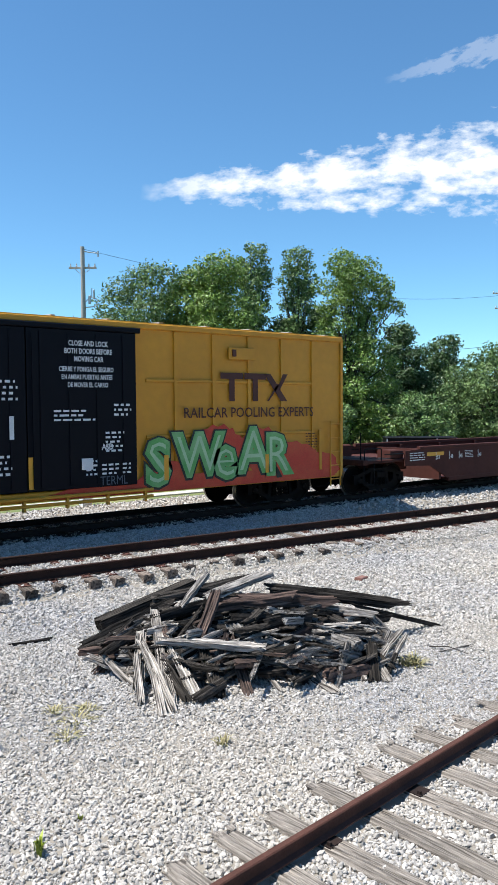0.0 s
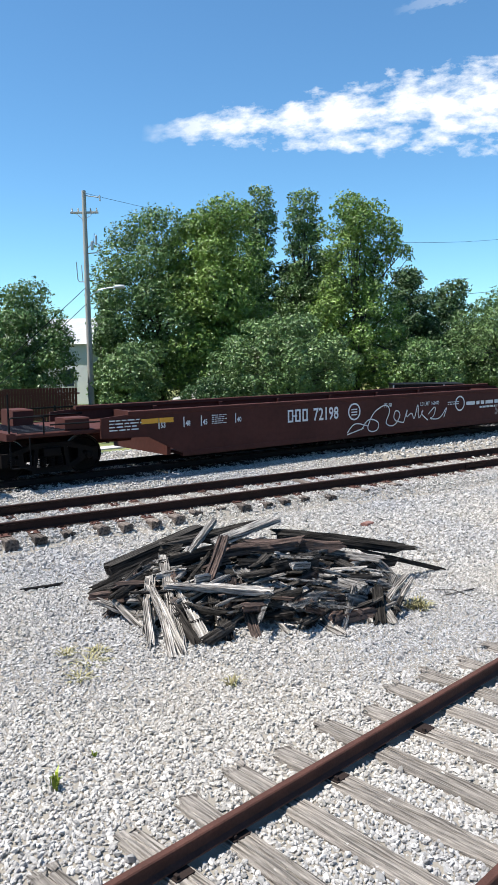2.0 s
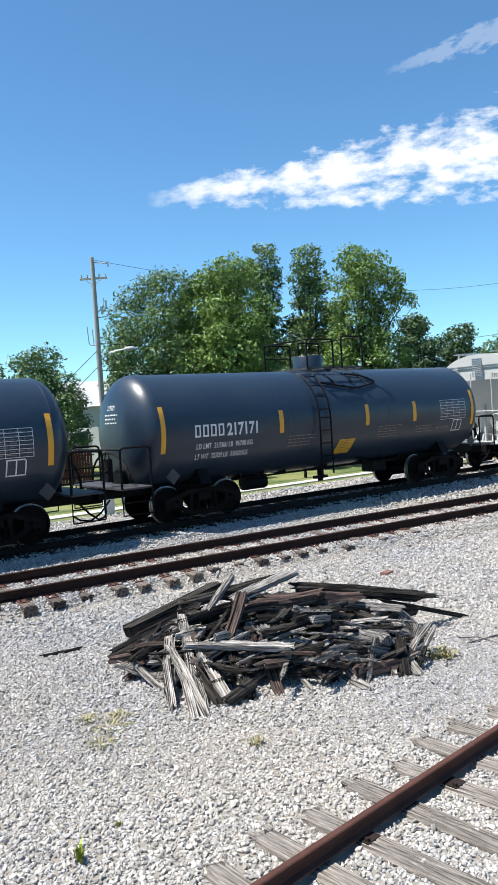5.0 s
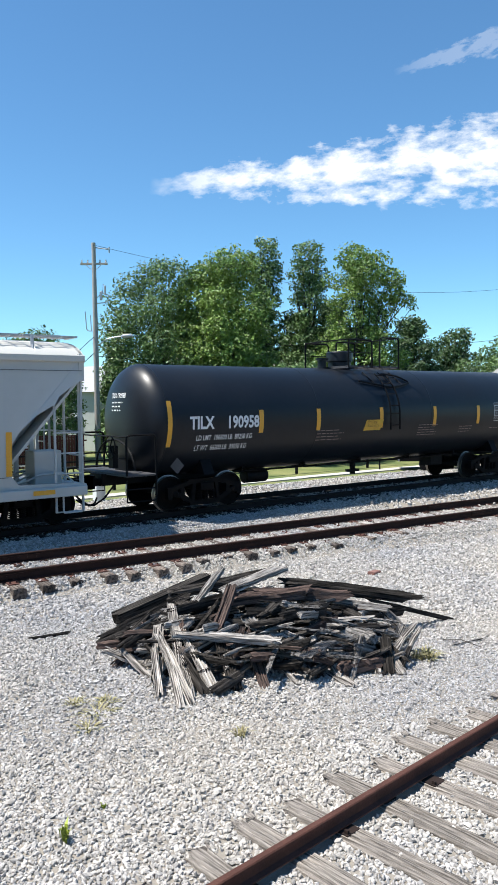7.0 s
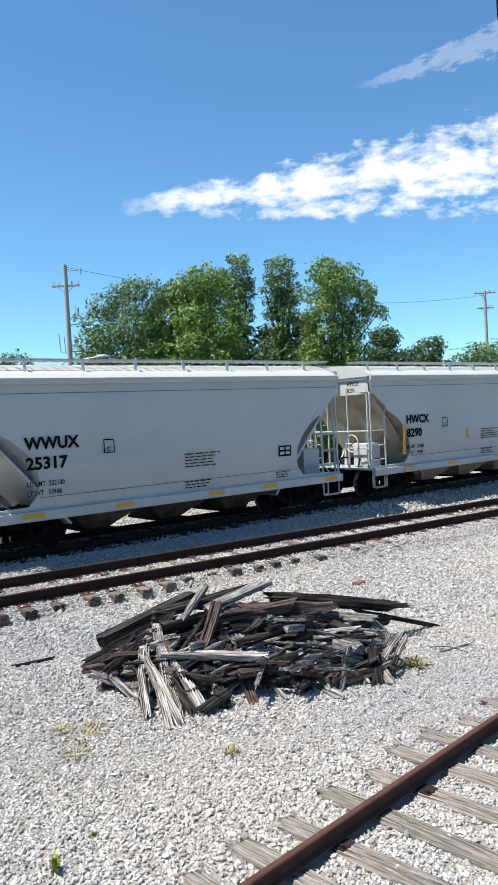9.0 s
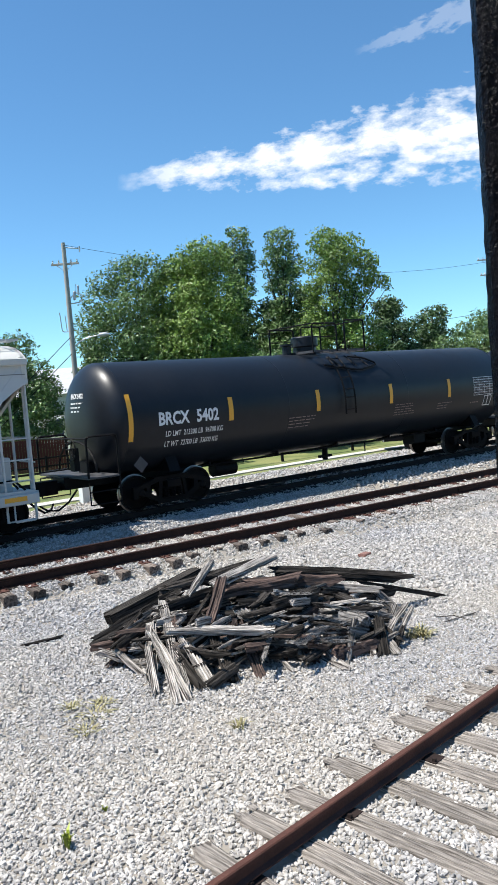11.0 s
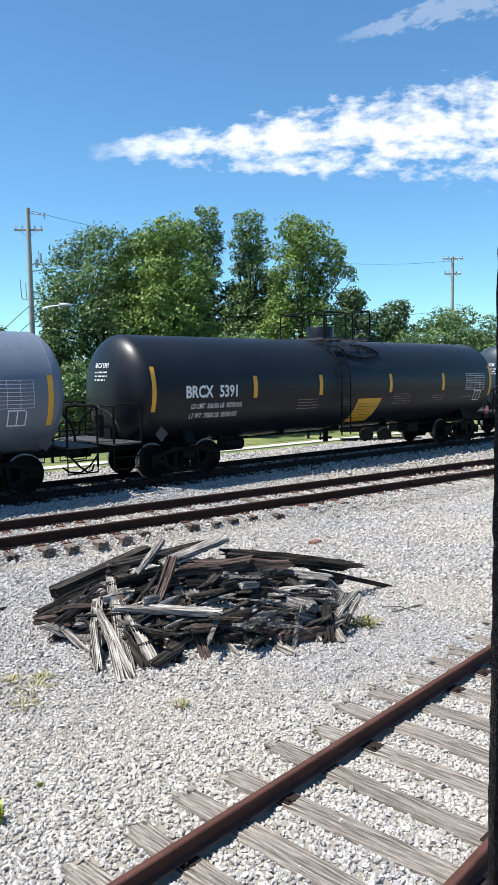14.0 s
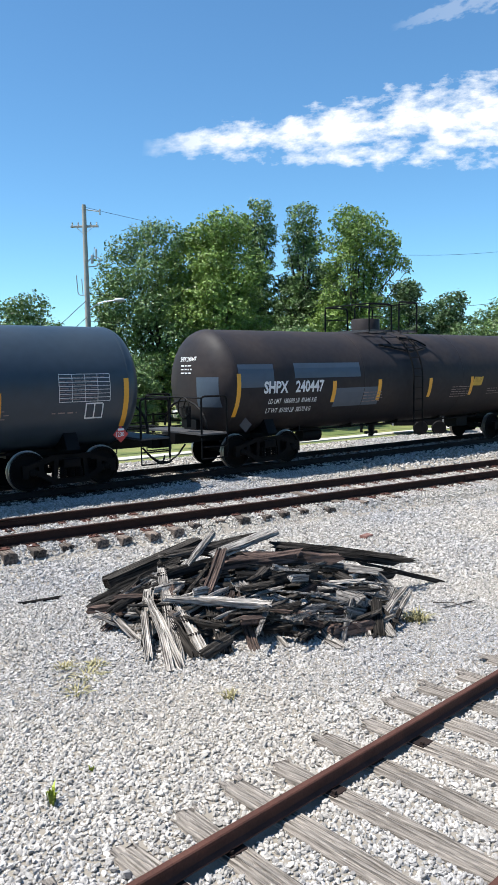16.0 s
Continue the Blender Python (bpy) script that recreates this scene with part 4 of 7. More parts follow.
    for k in range(bays):
        c = 2.5 + span * (k + 0.5)
        h = span * 0.52
        vs = [(c - h, -1.35, sill - 0.05), (c + h, -1.35, sill - 0.05), (c + h, 1.35, sill - 0.05), (c - h, 1.35, sill - 0.05), (c - 0.28, -0.75, 0.26), (c + 0.28, -0.75, 0.26), (c + 0.28, 0.75, 0.26), (c - 0.28, 0.75, 0.26)]
        b = part("hopper_bay", Shape().add(vs, [(0, 1, 2, 3), (4, 7, 6, 5), (0, 4, 5, 1), (1, 5, 6, 2), (2, 6, 7, 3), (3, 7, 4, 0)]), HOPPER_SLOPE if stained else HOPPER_GRIME, car)
        part("outlet_gate", Shape().box(c - 0.36, c + 0.36, -0.85, 0.85, 0.20, 0.27).tube([(c - 0.4, -0.9, 0.24), (c + 0.4, -0.9, 0.24)], 0.03, 5), GREASE, b)
    # writing on the side
    wrap = lambda x, z: bow(z) - 0.032
    u = lettering if lettering else 1.62 if strips else 2.0
    if number in REPORTING:
        stick("reporting_mark", letters(REPORTING[number], 0.37, 0.014, 0.98), mark, car, u, 2.30, wrap)
    else:
        stick("owner_mark", blocks(4, 0.44), mark, car, u, 2.28, wrap, label="dark painted frames of an owner's mark")
    for z in (3.52, sill + 0.34):           # welded seams
        stick("weld_seam", rect(L - 3.6 if z < 2 else L - 0.1, 0.016), SEAM, car, 1.8 if z < 2 else 0.05, z, wrap)
    stick("car_number", letters(number, 0.37, 0.014, 1.05), mark, car, u, 1.86, wrap)
    stick("load_limit", letters("LD LMT  " + weights[0], 0.16, 0.002), mark, car, u, 1.48, wrap)
    stick("light_weight", letters("LT WT   " + weights[1], 0.16, 0.002), mark, car, u, 1.28, wrap)
    stick("plate_frame", frame_lines(0.26, 0.30, 1, 1, 0.025), mark, car, u + 1.9, 2.1, wrap)
    stick("plate_letter", letters("C", 0.15, 0.003), mark, car, u + 1.98, 2.14, wrap)
    stick("notice", bars(1.15, 0.40, 5, rnd, 0.4), BROWN_MARK, car, L * 0.50, 1.55, wrap)
    stick("notice", bars(0.9, 0.22, 3, rnd, 0.4), mark, car, L * 0.50, 1.02, wrap)
    stick("stencil", bars(0.5, 0.2, 3, rnd, 0.4), mark, car, L - 2.6, 1.02, wrap)
    stick("stencil_box", rect(0.46, 0.30), mark, car, L - 2.5, 1.62, wrap)
    for q in range(4):
        stick("stencil_box_print", rect(0.16, 0.08), HOPPER_WHITE, car, L - 2.46 + 0.21 * (q % 2), 1.67 + 0.13 * (q // 2), wrap, 0.020)
    for f in (0.12, 0.32, 0.56, 0.72, 0.93):
        stick("reflector_strip", rect(0.5, 0.10), YELLOW_STRIP, car, L * f, sill - 0.08, lambda x, z: -W - 0.057)
    for f, z, h in strips:
        stick("reflector_strip", rect(0.13, h), YELLOW_STRIP, car, f, z, wrap)
    return car

# ---------------------------------------------------------------- well cars
def well_car(e0, a0, a1, e1, number, label, seed=0, graffiti=False):
    """A double-stack well car: end platforms from e0 and to e1, deep side sheets from a0 to a1."""
    rnd = random.Random(seed)
    car = car_root("well_car", e0, label, "well car")
    A, B, E = a0 - e0, a1 - e0, e1 - e0
    top, low, W = 1.40, 0.30, 1.46
    mid0, mid1 = A + 0.3, B - 0.3
    outline = [(A - 0.9, top - 0.30), (A - 0.9, top - 0.55), (A + 0.35, top - 0.60), (A + 1.35, low), (B - 1.35, low), (B - 0.35, top - 0.60), (B + 0.9, top - 0.55), (B + 0.9, top - 0.30), (B + 0.9, top - 0.08), (B - 0.2, top), (A + 0.2, top), (A - 0.9, top - 0.08)]
    for s in (-1, 1):
        part("side_sheet", Shape().prism(outline, s * W - 0.025, s * W + 0.025), WELL_RED, car)
        part("top_chord", Shape().bar(A - 0.2, B + 0.2, s * (W - 0.02) - 0.07, s * (W - 0.02) + 0.07, top - 0.06, top + 0.05, 0.015), WELL_RED, car)
        part("bottom_chord", Shape().bar(A + 1.3, B - 1.3, s * (W - 0.04) - 0.08, s * (W - 0.04) + 0.06, low - 0.06, low + 0.08, 0.015), WELL_RED, car)
        u = A + 2.2
        while u < B - 2.0:
            part("side_post", Shape().bar(u - 0.06, u + 0.06, s * (W - 0.09) - 0.05, s * (W - 0.09) + 0.05, low, top - 0.05, 0.01), WELL_RED, car)
            u += 2.3
    part("well_floor", Shape().box(A + 1.3, B - 1.3, -W + 0.06, W - 0.06, low - 0.02, low + 0.06), WELL_RED, car)
    for e, way, sx in ((0.0, 1, A), (E, -1, B)):
        X = lambda u: e + way * u
        span = abs(sx - e)
        lo, hi = sorted((X(0.15), sx + way * 0.5))
        part("end_platform", Shape().bar(lo, hi, -1.35, 1.35, 0.98, 1.08, 0.02), WELL_RED, car)
        part("end_sill", Shape().bar(lo, hi + 0.0, -0.35, 0.35, 0.62, 0.98, 0.02), WELL_RED, car)
        part("bulkhead", Shape().box(min(sx + way * 0.9, sx + way * 1.0), max(sx + way * 0.9, sx + way * 1.0), -W + 0.05, W - 0.05, low, 1.30), WELL_RED, car)
        part("end_cross_beam", Shape().bar(min(X(0.1), X(0.3)), max(X(0.1), X(0.3)), -1.45, 1.45, 0.95, 1.12, 0.02), WELL_RED, car)
        gr = Shape()
        for y in (-1.42, 1.42):
            gr.tube(rounded([(X(0.18), y, 1.05), (X(0.18), y, 1.45), (X(0.95), y, 1.45), (X(0.95), y, 1.05)], 0.06), 0.02, 5)
            gr.tube(rounded([(X(0.18), y, 1.0), (X(0.18), y, 0.35), (X(0.62), y, 0.35), (X(0.62), y, 1.0)], 0.06), 0.02, 5)
            gr.tube([(X(1.1), y, 1.25), (sx, y, 1.25)], 0.02, 5)
        part("grab_iron", gr, STEEL_BLACK, car)
        gt = Shape()
        for k in range(9):
            gt.box(min(X(0.4), X(1.5)), max(X(0.4), X(1.5)), -1.3 + 0.3 * k, -1.27 + 0.3 * k, 1.09, 1.13)
        part("walkway", gt, GRATING, car)
        part("equipment_box", Shape().bar(min(X(1.5), X(2.1)), max(X(1.5), X(2.1)), -1.30, -0.75, 1.08, 1.36, 0.03), WELL_RED, car)
        part("equipment_box", Shape().bar(min(X(0.9), X(1.4)), max(X(0.9), X(1.4)), 0.3, 1.1, 1.08, 1.50, 0.03), WELL_RED, car)
        if way < 0:
            ps = Shape().box(X(0.55) - 0.2, X(0.55) + 0.2, -0.6, -0.5, 1.08, 1.75)
            ps.tube([(X(0.55) + 0.24 * math.cos(q), -0.66, 1.62 + 0.24 * math.sin(q)) for q in (2 * math.pi * k / 14 for k in range(15))], 0.02, 5)
            part("brake_stand", ps, WELL_RED, car)
        else:
            part("tall_post", Shape().tube([(X(0.25), -1.2, 1.08), (X(0.25), -1.2, 1.95)], 0.022, 5), STEEL_BLACK, car)
        stick("reflector_strip", rect(0.9, 0.12), YELLOW_STRIP, car, sx + way * 0.6 - 0.45, top - 0.28, lambda x, z: -W - 0.027) if way > 0 else None
        bogie(car, X(1.25))
        coupler(car, X(0.1), -way)
    wrap = lambda x, z: -W - 0.027
    C = (A + B) / 2
    stick("owner_mark", blocks(3, 0.5), WHITE_MARK, car, C - 4.2, 0.86, wrap, label="white painted frames of an owner's mark")
    stick("car_number", letters(number, 0.5, 0.01), WHITE_MARK, car, C - 3.25, 0.86, wrap)
    circ = Shape()
    for k in range(24):
        a, b = 2 * math.pi * k / 24, 2 * math.pi * (k + 1) / 24
        circ.add([(0.26 * math.cos(a), 0, 0.26 * math.sin(a)), (0.26 * math.cos(b), 0, 0.26 * math.sin(b)), (0.21 * math.cos(b), 0, 0.21 * math.sin(b)), (0.21 * math.cos(a), 0, 0.21 * math.sin(a))], [(0, 1, 2, 3)])
    ring = [tuple(v) for v in circ.v]
    for bz in (0.05, -0.03, -0.11):
        circ.add([(x - 0.12, 0, z + bz) for x, _, z in rect(0.24, 0.035).v], [(0, 1, 2, 3)])
    stick("round_badge", circ, WHITE_MARK, car, C - 1.6, 1.02, wrap)
    stick("load_limit", letters("LD LMT  166400", 0.17, 0.002), WHITE_MARK, car, C + 1.4, 1.04, wrap)
    stick("small_number", letters(number, 0.17, 0.002), WHITE_MARK, car, C - 0.3, 1.08, wrap)
    logo = Shape().add(ring, [(4 * k, 4 * k + 1, 4 * k + 2, 4 * k + 3) for k in range(24)])
    stick("company_badge", logo, WHITE_MARK, car, B - 5.5, 1.02, wrap, label="white round company badge with plain bars")
    stick("company_bars", bars(2.0, 0.16, 1, rnd, 0.75), WHITE_MARK, car, B - 5.15, 0.92, wrap)
    stick("company_bars", bars(1.0, 0.08, 1, rnd, 0.8), WHITE_MARK, car, B - 4.4, 0.80, wrap)
    stick("container_length", letters("53", 0.46, 0.02), FADED_MARK, car, B - 3.5, 0.55, wrap)
    for q, (tx, dx) in enumerate((("40", 0.0), ("45", 1.35), ("48", 2.0), ("53", 2.9))):
        stick("container_mark", letters(tx, 0.18, 0.004), WHITE_MARK, car, B - 2.7 + dx * 0.8, 1.0, wrap)
        stick("container_tick", rect(0.03, 0.26), WHITE_MARK, car, B - 2.7 + dx * 0.8 + 0.27, 0.97, wrap)
        stick("container_mark", letters(tx, 0.18, 0.004), WHITE_MARK, car, A + 3.0 - dx * 0.8, 1.0, wrap)
        stick("container_tick", rect(0.03, 0.26), WHITE_MARK, car, A + 2.94 - dx * 0.8, 0.97, wrap)
    stick("container_mark", letters("20", 0.18, 0.004), WHITE_MARK, car, B - 2.7, 0.78, wrap)
    for bx, bw, bh, br in ((B - 2.1, 0.5, 0.26, 5), (B + 0.0, 0.8, 0.26, 4), (A - 0.7, 0.9, 0.3, 4), (A + 2.2, 0.5, 0.26, 5), (C + 2.8, 0.8, 0.14, 2), (C - 4.0, 0.2, 0.1, 1)):
        stick("stencil", bars(bw, bh, br, rnd, 0.4), WHITE_MARK, car, bx, 0.98, wrap)
    stick("chalk_box", frame_lines(0.6, 0.3, 1, 1, 0.02), WHITE_MARK, car, B - 0.95, 0.62, wrap)
    if graffiti:
        scrawl = Shape()
        for pts in ([(0, 0), (0.3, 0.35), (0.8, 0.2), (0.7, -0.1), (0.2, -0.05), (0.5, 0.5), (1.1, 0.75), (1.3, 0.5), (1.0, 0.1), (1.5, 0.0), (1.8, 0.4), (1.5, 0.55), (1.4, 0.2), (1.9, 0.1)], [(1.9, 0.1), (2.1, 0.6), (2.0, 0.2), (2.3, 0.45), (2.4, 0.1), (2.6, 0.75), (2.6, 0.1), (2.9, 0.5), (2.7, 0.35), (3.1, 0.1)], [(3.1, 0.3), (3.5, 0.6), (3.4, 0.2), (3.1, 0.15), (3.7, 0.1), (4.1, 0.55), (3.9, 0.15)], [(-0.6, -0.05), (-0.3, 0.25), (0.3, 0.1)], [(-0.6, -0.1), (0.1, 0.05)]):
            sm = rounded([(x, 0, z) for x, z in pts], 0.25, 5)
            for p, q in zip(sm, sm[1:]):
                d = (q - p)
                if d.length > 1e-4:
                    nrm = Vector((-d.z, 0, d.x)).normalized() * 0.018
                    scrawl.add([p - nrm, q - nrm, q + nrm, p + nrm], [(0, 1, 2, 3)])
        stick("scrawl", scrawl, WHITE_MARK, car, C - 1.3, 0.45, wrap, label="white looping spray scrawl")
    return car


# ---------------------------------------------------------------- boxcar
def boxcar(s0, s1, d0, d1):
    car = car_root("boxcar", s0, "mustard-yellow high boxcar with black plug doors and green graffiti", "boxcar")
    L, D0, D1 = s1 - s0, d0 - s0, d1 - s0
    W, low, top = 1.49, 0.82, 4.74
    part("body_core", Shape().box(0.02, L - 0.02, -W + 0.10, W - 0.10, low + 0.02, top), BOX_YELLOW, car)
    mids = (D0 + D1) / 2
    for s in (-1, 1):
        f = lambda a, b: sorted((s * a, s * b))
        for x0, x1 in ((0.0, D0), (D1, L)):
            part("side_sheet", Shape().box(x0, x1, *f(W - 0.10, W - 0.05), low, top - 0.05), BOX_YELLOW, car)
            u, k = x0 + (0.05 if x0 == 0 else 0.02), 0
            n = 6
            for k in range(n + 1):
                u = x0 + (x1 - x0) * k / n
                part("side_post", Shape().bar(max(x0, u - 0.05), min(x1, u + 0.05), *f(W - 0.05, W), low + 0.05, top - 0.12, 0.012), BOX_YELLOW, car)
            for z in (2.05 + 0.0, 3.42):
                for k in range(n):
                    a, b = x0 + (x1 - x0) * k / n + 0.06, x0 + (x1 - x0) * (k + 1) / n - 0.06
                    if x0 > 0 and k == 0:
                        a += 0.25
                    if (x0 > 0 and k == n - 1) or (x0 == 0 and k == 0):
                        continue
                    part("side_rib", Shape().bar(a, b, *f(W - 0.06, W - 0.005), z - 0.04, z + 0.04, 0.014), BOX_YELLOW, car)
        part("side_sill", Shape().bar(0.0, L, *f(W - 0.12, W + 0.01), low - 0.12, low + 0.10, 0.02), BOX_YELLOW, car)
        part("roof_rail", Shape().bar(0.0, L, *f(W - 0.14, W + 0.02), top - 0.10, top + 0.04, 0.02), BOX_YELLOW, car)
        for a, b in ((D0, mids), (mids, D1)):
            dr = part("plug_door", Shape().bar(a + 0.015, b - 0.015, *f(W - 0.03, W + 0.06), low + 0.12, top - 0.22, 0.02), BOX_BLACK, car, "black plug door")
            dp = Shape()
            for k in range(4):
                u = a + (b - a) * (k + 0.5) / 4
                dp.bar(u - 0.035, u + 0.035, *f(W + 0.06, W + 0.085), low + 0.2, top - 0.3, 0.01)
            dp.tube([(a + 0.12, s * (W + 0.12), low + 0.2), (a + 0.12, s * (W + 0.12), top - 0.35)], 0.02, 5)
            part("door_stiffener", dp, BOX_BLACK, dr)
        for z0 in (low - 0.06, low - 0.22):
            part("door_track", Shape().bar(D0 - 2.6, D1 + 0.4, *f(W + 0.01, W + 0.12), z0, z0 + 0.07, 0.015), BOX_YELLOW, car)
        for k in range(9):
            u = D0 - 2.4 + (D1 - D0 + 2.6) * k / 8
            part("track_hanger", Shape().box(u - 0.03, u + 0.03, *f(W + 0.01, W + 0.10), low - 0.3, low + 0.02), BOX_YELLOW, car)
        part("door_header", Shape().bar(D0 - 0.1, D1 + 0.1, *f(W - 0.02, W + 0.10), top - 0.22, top - 0.10, 0.02), BOX_BLACK, car)
    rf = [(-W - 0.02, top), (W + 0.02, top), (W, top + 0.06), (0, top + 0.16), (-W, top + 0.06)]
    part("roof", Shape().along(rf, 0, L), BOX_YELLOW, car)
    for k in range(14):
        u = 0.6 + (L - 1.2) * k / 13
        part("roof_rib", Shape().along([(y * 0.99, z + 0.03) for y, z in rf[2:]] + [(-W * 0.9, top), (W * 0.9, top)], u - 0.06, u + 0.06), HOPPER_ROOF, car)
    for e, way in ((0.0, 1), (L, -1)):
        X = lambda u: e + way * u
        for y in (-W - 0.03,):
            part("corner_ladder", ladder(X(0.10), X(0.50), y, 0.45, 2.35, 0.40, 0.018), BOX_YELLOW, car)
        part("grab_post", Shape().bar(min(X(0.85), X(0.95)), max(X(0.85), X(0.95)), -W - 0.04, -W, 0.95, 2.1, 0.01), BOX_YELLOW, car)
        part("end_sheet", Shape().bar(min(X(-0.06), X(0.04)), max(X(-0.06), X(0.04)), -W + 0.02, W - 0.02, low, top, 0.02), BOX_YELLOW, car)
        for k in range(6):
            part("end_rib", Shape().bar(min(X(-0.12), X(-0.05)), max(X(-0.12), X(-0.05)), -W + 0.2, W - 0.2, 1.2 + 0.55 * k, 1.38 + 0.55 * k, 0.03), BOX_YELLOW, car)
        part("draft_sill", Shape().bar(min(X(-0.45), X(4)), max(X(-0.45), X(4)), -0.35, 0.35, 0.58, 0.86, 0.02), GREASE, car)
        bogie(car, X(2.05))
        coupler(car, X(-0.4), -way)
    part("centre_sill", Shape().bar(0, L, -0.30, 0.30, 0.55, 0.85, 0.02), GREASE, car)
    part("roof_vent_box", Shape().bar(D1 + 2.75, D1 + 3.6, -W - 0.05, -W, 4.0, 4.32, 0.015), BOX_YELLOW, car)
    part("vent_latch", Shape().bar(D1 + 2.85, D1 + 2.97, -W - 0.08, -W - 0.05, 4.08, 4.26, 0.01), BROWN_MARK, car)
    # writing
    face = lambda x, z: -W
    door = lambda x, z: -W - 0.087
    big = Shape()
    for x0 in (0.0, 0.78):
        big.add([(x0, 0, 0.58), (x0 + 0.74, 0, 0.58), (x0 + 0.74, 0, 0.74), (x0, 0, 0.74)], [(0, 1, 2, 3)])
        big.add([(x0 + 0.28, 0, 0), (x0 + 0.46, 0, 0), (x0 + 0.46, 0, 0.58), (x0 + 0.28, 0, 0.58)], [(0, 1, 2, 3)])
    big.add([(1.45, 0, 0.74), (1.68, 0, 0.74), (2.28, 0, 0), (2.04, 0, 0)], [(3, 2, 1, 0)])
    big.add([(1.55, 0, 0), (1.62, 0, 0), (2.0, 0, 0.44), (1.94, 0, 0.48)], [(0, 1, 2, 3)])
    big.add([(1.95, 0, 0.40), (2.02, 0, 0.32), (2.30, 0, 0.74), (2.12, 0, 0.74)], [(0, 1, 2, 3)])
    stick("company_emblem", big, BROWN_MARK, car, D1 + 2.5, 2.92, face, 0.004, "brown block emblem of the owner")
    stick("slogan", letters("RAILCAR POOLING EXPERTS", 0.37, 0.004, 0.93), BROWN_MARK, car, D1 + 1.35, 2.50, face, 0.004)
    z = 4.16
    for line in ("CLOSE AND LOCK", "BOTH DOORS BEFORE", "MOVING CAR"):
        stick("door_warning", letters(line, 0.165, 0.004, 0.70), WHITE_MARK, car, D1 - 1.27 - len(line) * 0.033, z, door)
        z -= 0.175
    z -= 0.05
    for line in ("CIERRE Y PONGA EL SEGURO", "EN AMBAS PUERTAS ANTES", "DE MOVER EL CARRO"):
        stick("door_warning", letters(line, 0.15, 0.003, 0.68), WHITE_MARK, car, D1 - 1.27 - len(line) * 0.029, z, door)
        z -= 0.175
    rnd = random.Random(3)
    for bx, bz, bw, bh, br in ((-2.1, 2.45, 1.0, 0.3, 3), (-0.62, 2.55, 0.5, 0.34, 3), (-0.85, 1.72, 0.5, 0.52, 5), (-0.95, 0.95 + 0.25, 0.5, 0.3, 3), (-0.42, 1.2, 0.3, 0.3, 3), (-1.35, 1.2, 0.35, 0.4, 4), (-3.4, 2.9, 0.5, 0.5, 4), (-3.5, 1.3, 0.5, 0.5, 4)):
        stick("stencil", bars(bw, bh, br, rnd, 0.45), WHITE_MARK, car, D1 + bx, bz, door)
    stick("stencil", letters("ASD", 0.2, 0.004), WHITE_MARK, car, D1 - 0.95, 1.80 + 0.0, door)
    stick("shipping_notice", rect(0.28, 0.26), WHITE_MARK, car, D1 - 1.45, 1.36, door, 0.004)
    stick("reflector_strip", rect(0.12, 0.7), YELLOW_STRIP, car, D1 - 1.95 - 0.75, 1.0, door)
    stick("reflector_strip", rect(0.10, 0.5), WHITE_MARK, car, D1 - 3.1, 2.1, door)
    stick("reflector_strip", rect(0.13, 0.62), YELLOW_STRIP, car, D1 + 0.75, 0.98, lambda x, z: -W - 0.03)
    stick("reflector_strip", rect(0.12, 0.5), YELLOW_STRIP, car, D1 + 3.95, 0.98, lambda x, z: -W - 0.03)
    stick("dimension_table", bars(0.55, 0.62, 8, rnd, 0.35), BROWN_MARK, car, L - 1.45, 1.42, face, 0.004)
    stick("stencil", letters("XJH61", 0.16, 0.004), BROWN_MARK, car, L - 2.15, 1.38, face, 0.004)
    # graffiti: a red cloud, green letters with dark edges and pale insides
    cloud = Shape()
    for cx, cz, rx, rz in ((-0.6, 0.75, 1.6, 0.28), (0.9, 0.9, 0.9, 0.55), (2.4, 1.75, 0.8, 0.55), (3.9, 1.6, 0.8, 0.6), (4.9, 1.25, 1.0, 0.55), (5.9, 1.05, 0.85, 0.42), (6.3, 0.95, 0.5, 0.2), (2.0, 0.75, 2.4, 0.35), (4.6, 0.85, 1.9, 0.3)):
        n = 28
        rim = [(cx + rx * math.cos(2 * math.pi * k / n) * (1 + 0.10 * math.sin(5 * k + cx)), 0, max(0.72, cz + rz * math.sin(2 * math.pi * k / n) * (1 + 0.12 * math.sin(3 * k + cz)))) for k in range(n)]
        cloud.add(rim, [tuple(range(n))])
    for k, f in enumerate(cloud.f):
        blob = Shape().add([cloud.v[i] for i in f], [tuple(range(len(f)))])
        stick("graffiti_cloud", blob, RED_PAINT, car, D1, 0.0, lambda x, z: -W - 0.012 - 0.0015 * k, 0.002, "red sprayed cloud behind the letters")
    x = D1 + 0.28
    for ch, w, s, dz in (("S", 0.84, 1.35, -0.05), ("W", 1.15, 1.30, 0.12), ("e", 0.80, 1.45, 0.0), ("A", 0.92, 1.45, 0.10), ("R", 0.85, 1.35, 0.0)):
        stick("graffiti_letter", letters(ch, s * 1.08, 0.15, 0.95), SPRAY_BLACK, car, x - 0.02, 0.97 + dz, lambda a, b: -W - 0.030, 0.0, "black edge of a graffiti letter")
        stick("graffiti_letter", letters(ch, s * 1.08, 0.10, 0.95), GREEN_PAINT, car, x - 0.01, 0.98 + dz, lambda a, b: -W - 0.034, 0.0, "green sprayed graffiti letter")
        stick("graffiti_letter", letters(ch, s * 1.08, -0.02, 0.95), PALE_PAINT, car, x - 0.01, 0.98 + dz, lambda a, b: -W - 0.038, 0.0, "pale green streak inside a letter")
        x += w
    tag = letters("TERML", 0.30, 0.0)
    stick("tag", tag, PATCH_BLUE, car, D1 - 1.0, 0.98, door, 0.004, "blue marker tag")
    return car


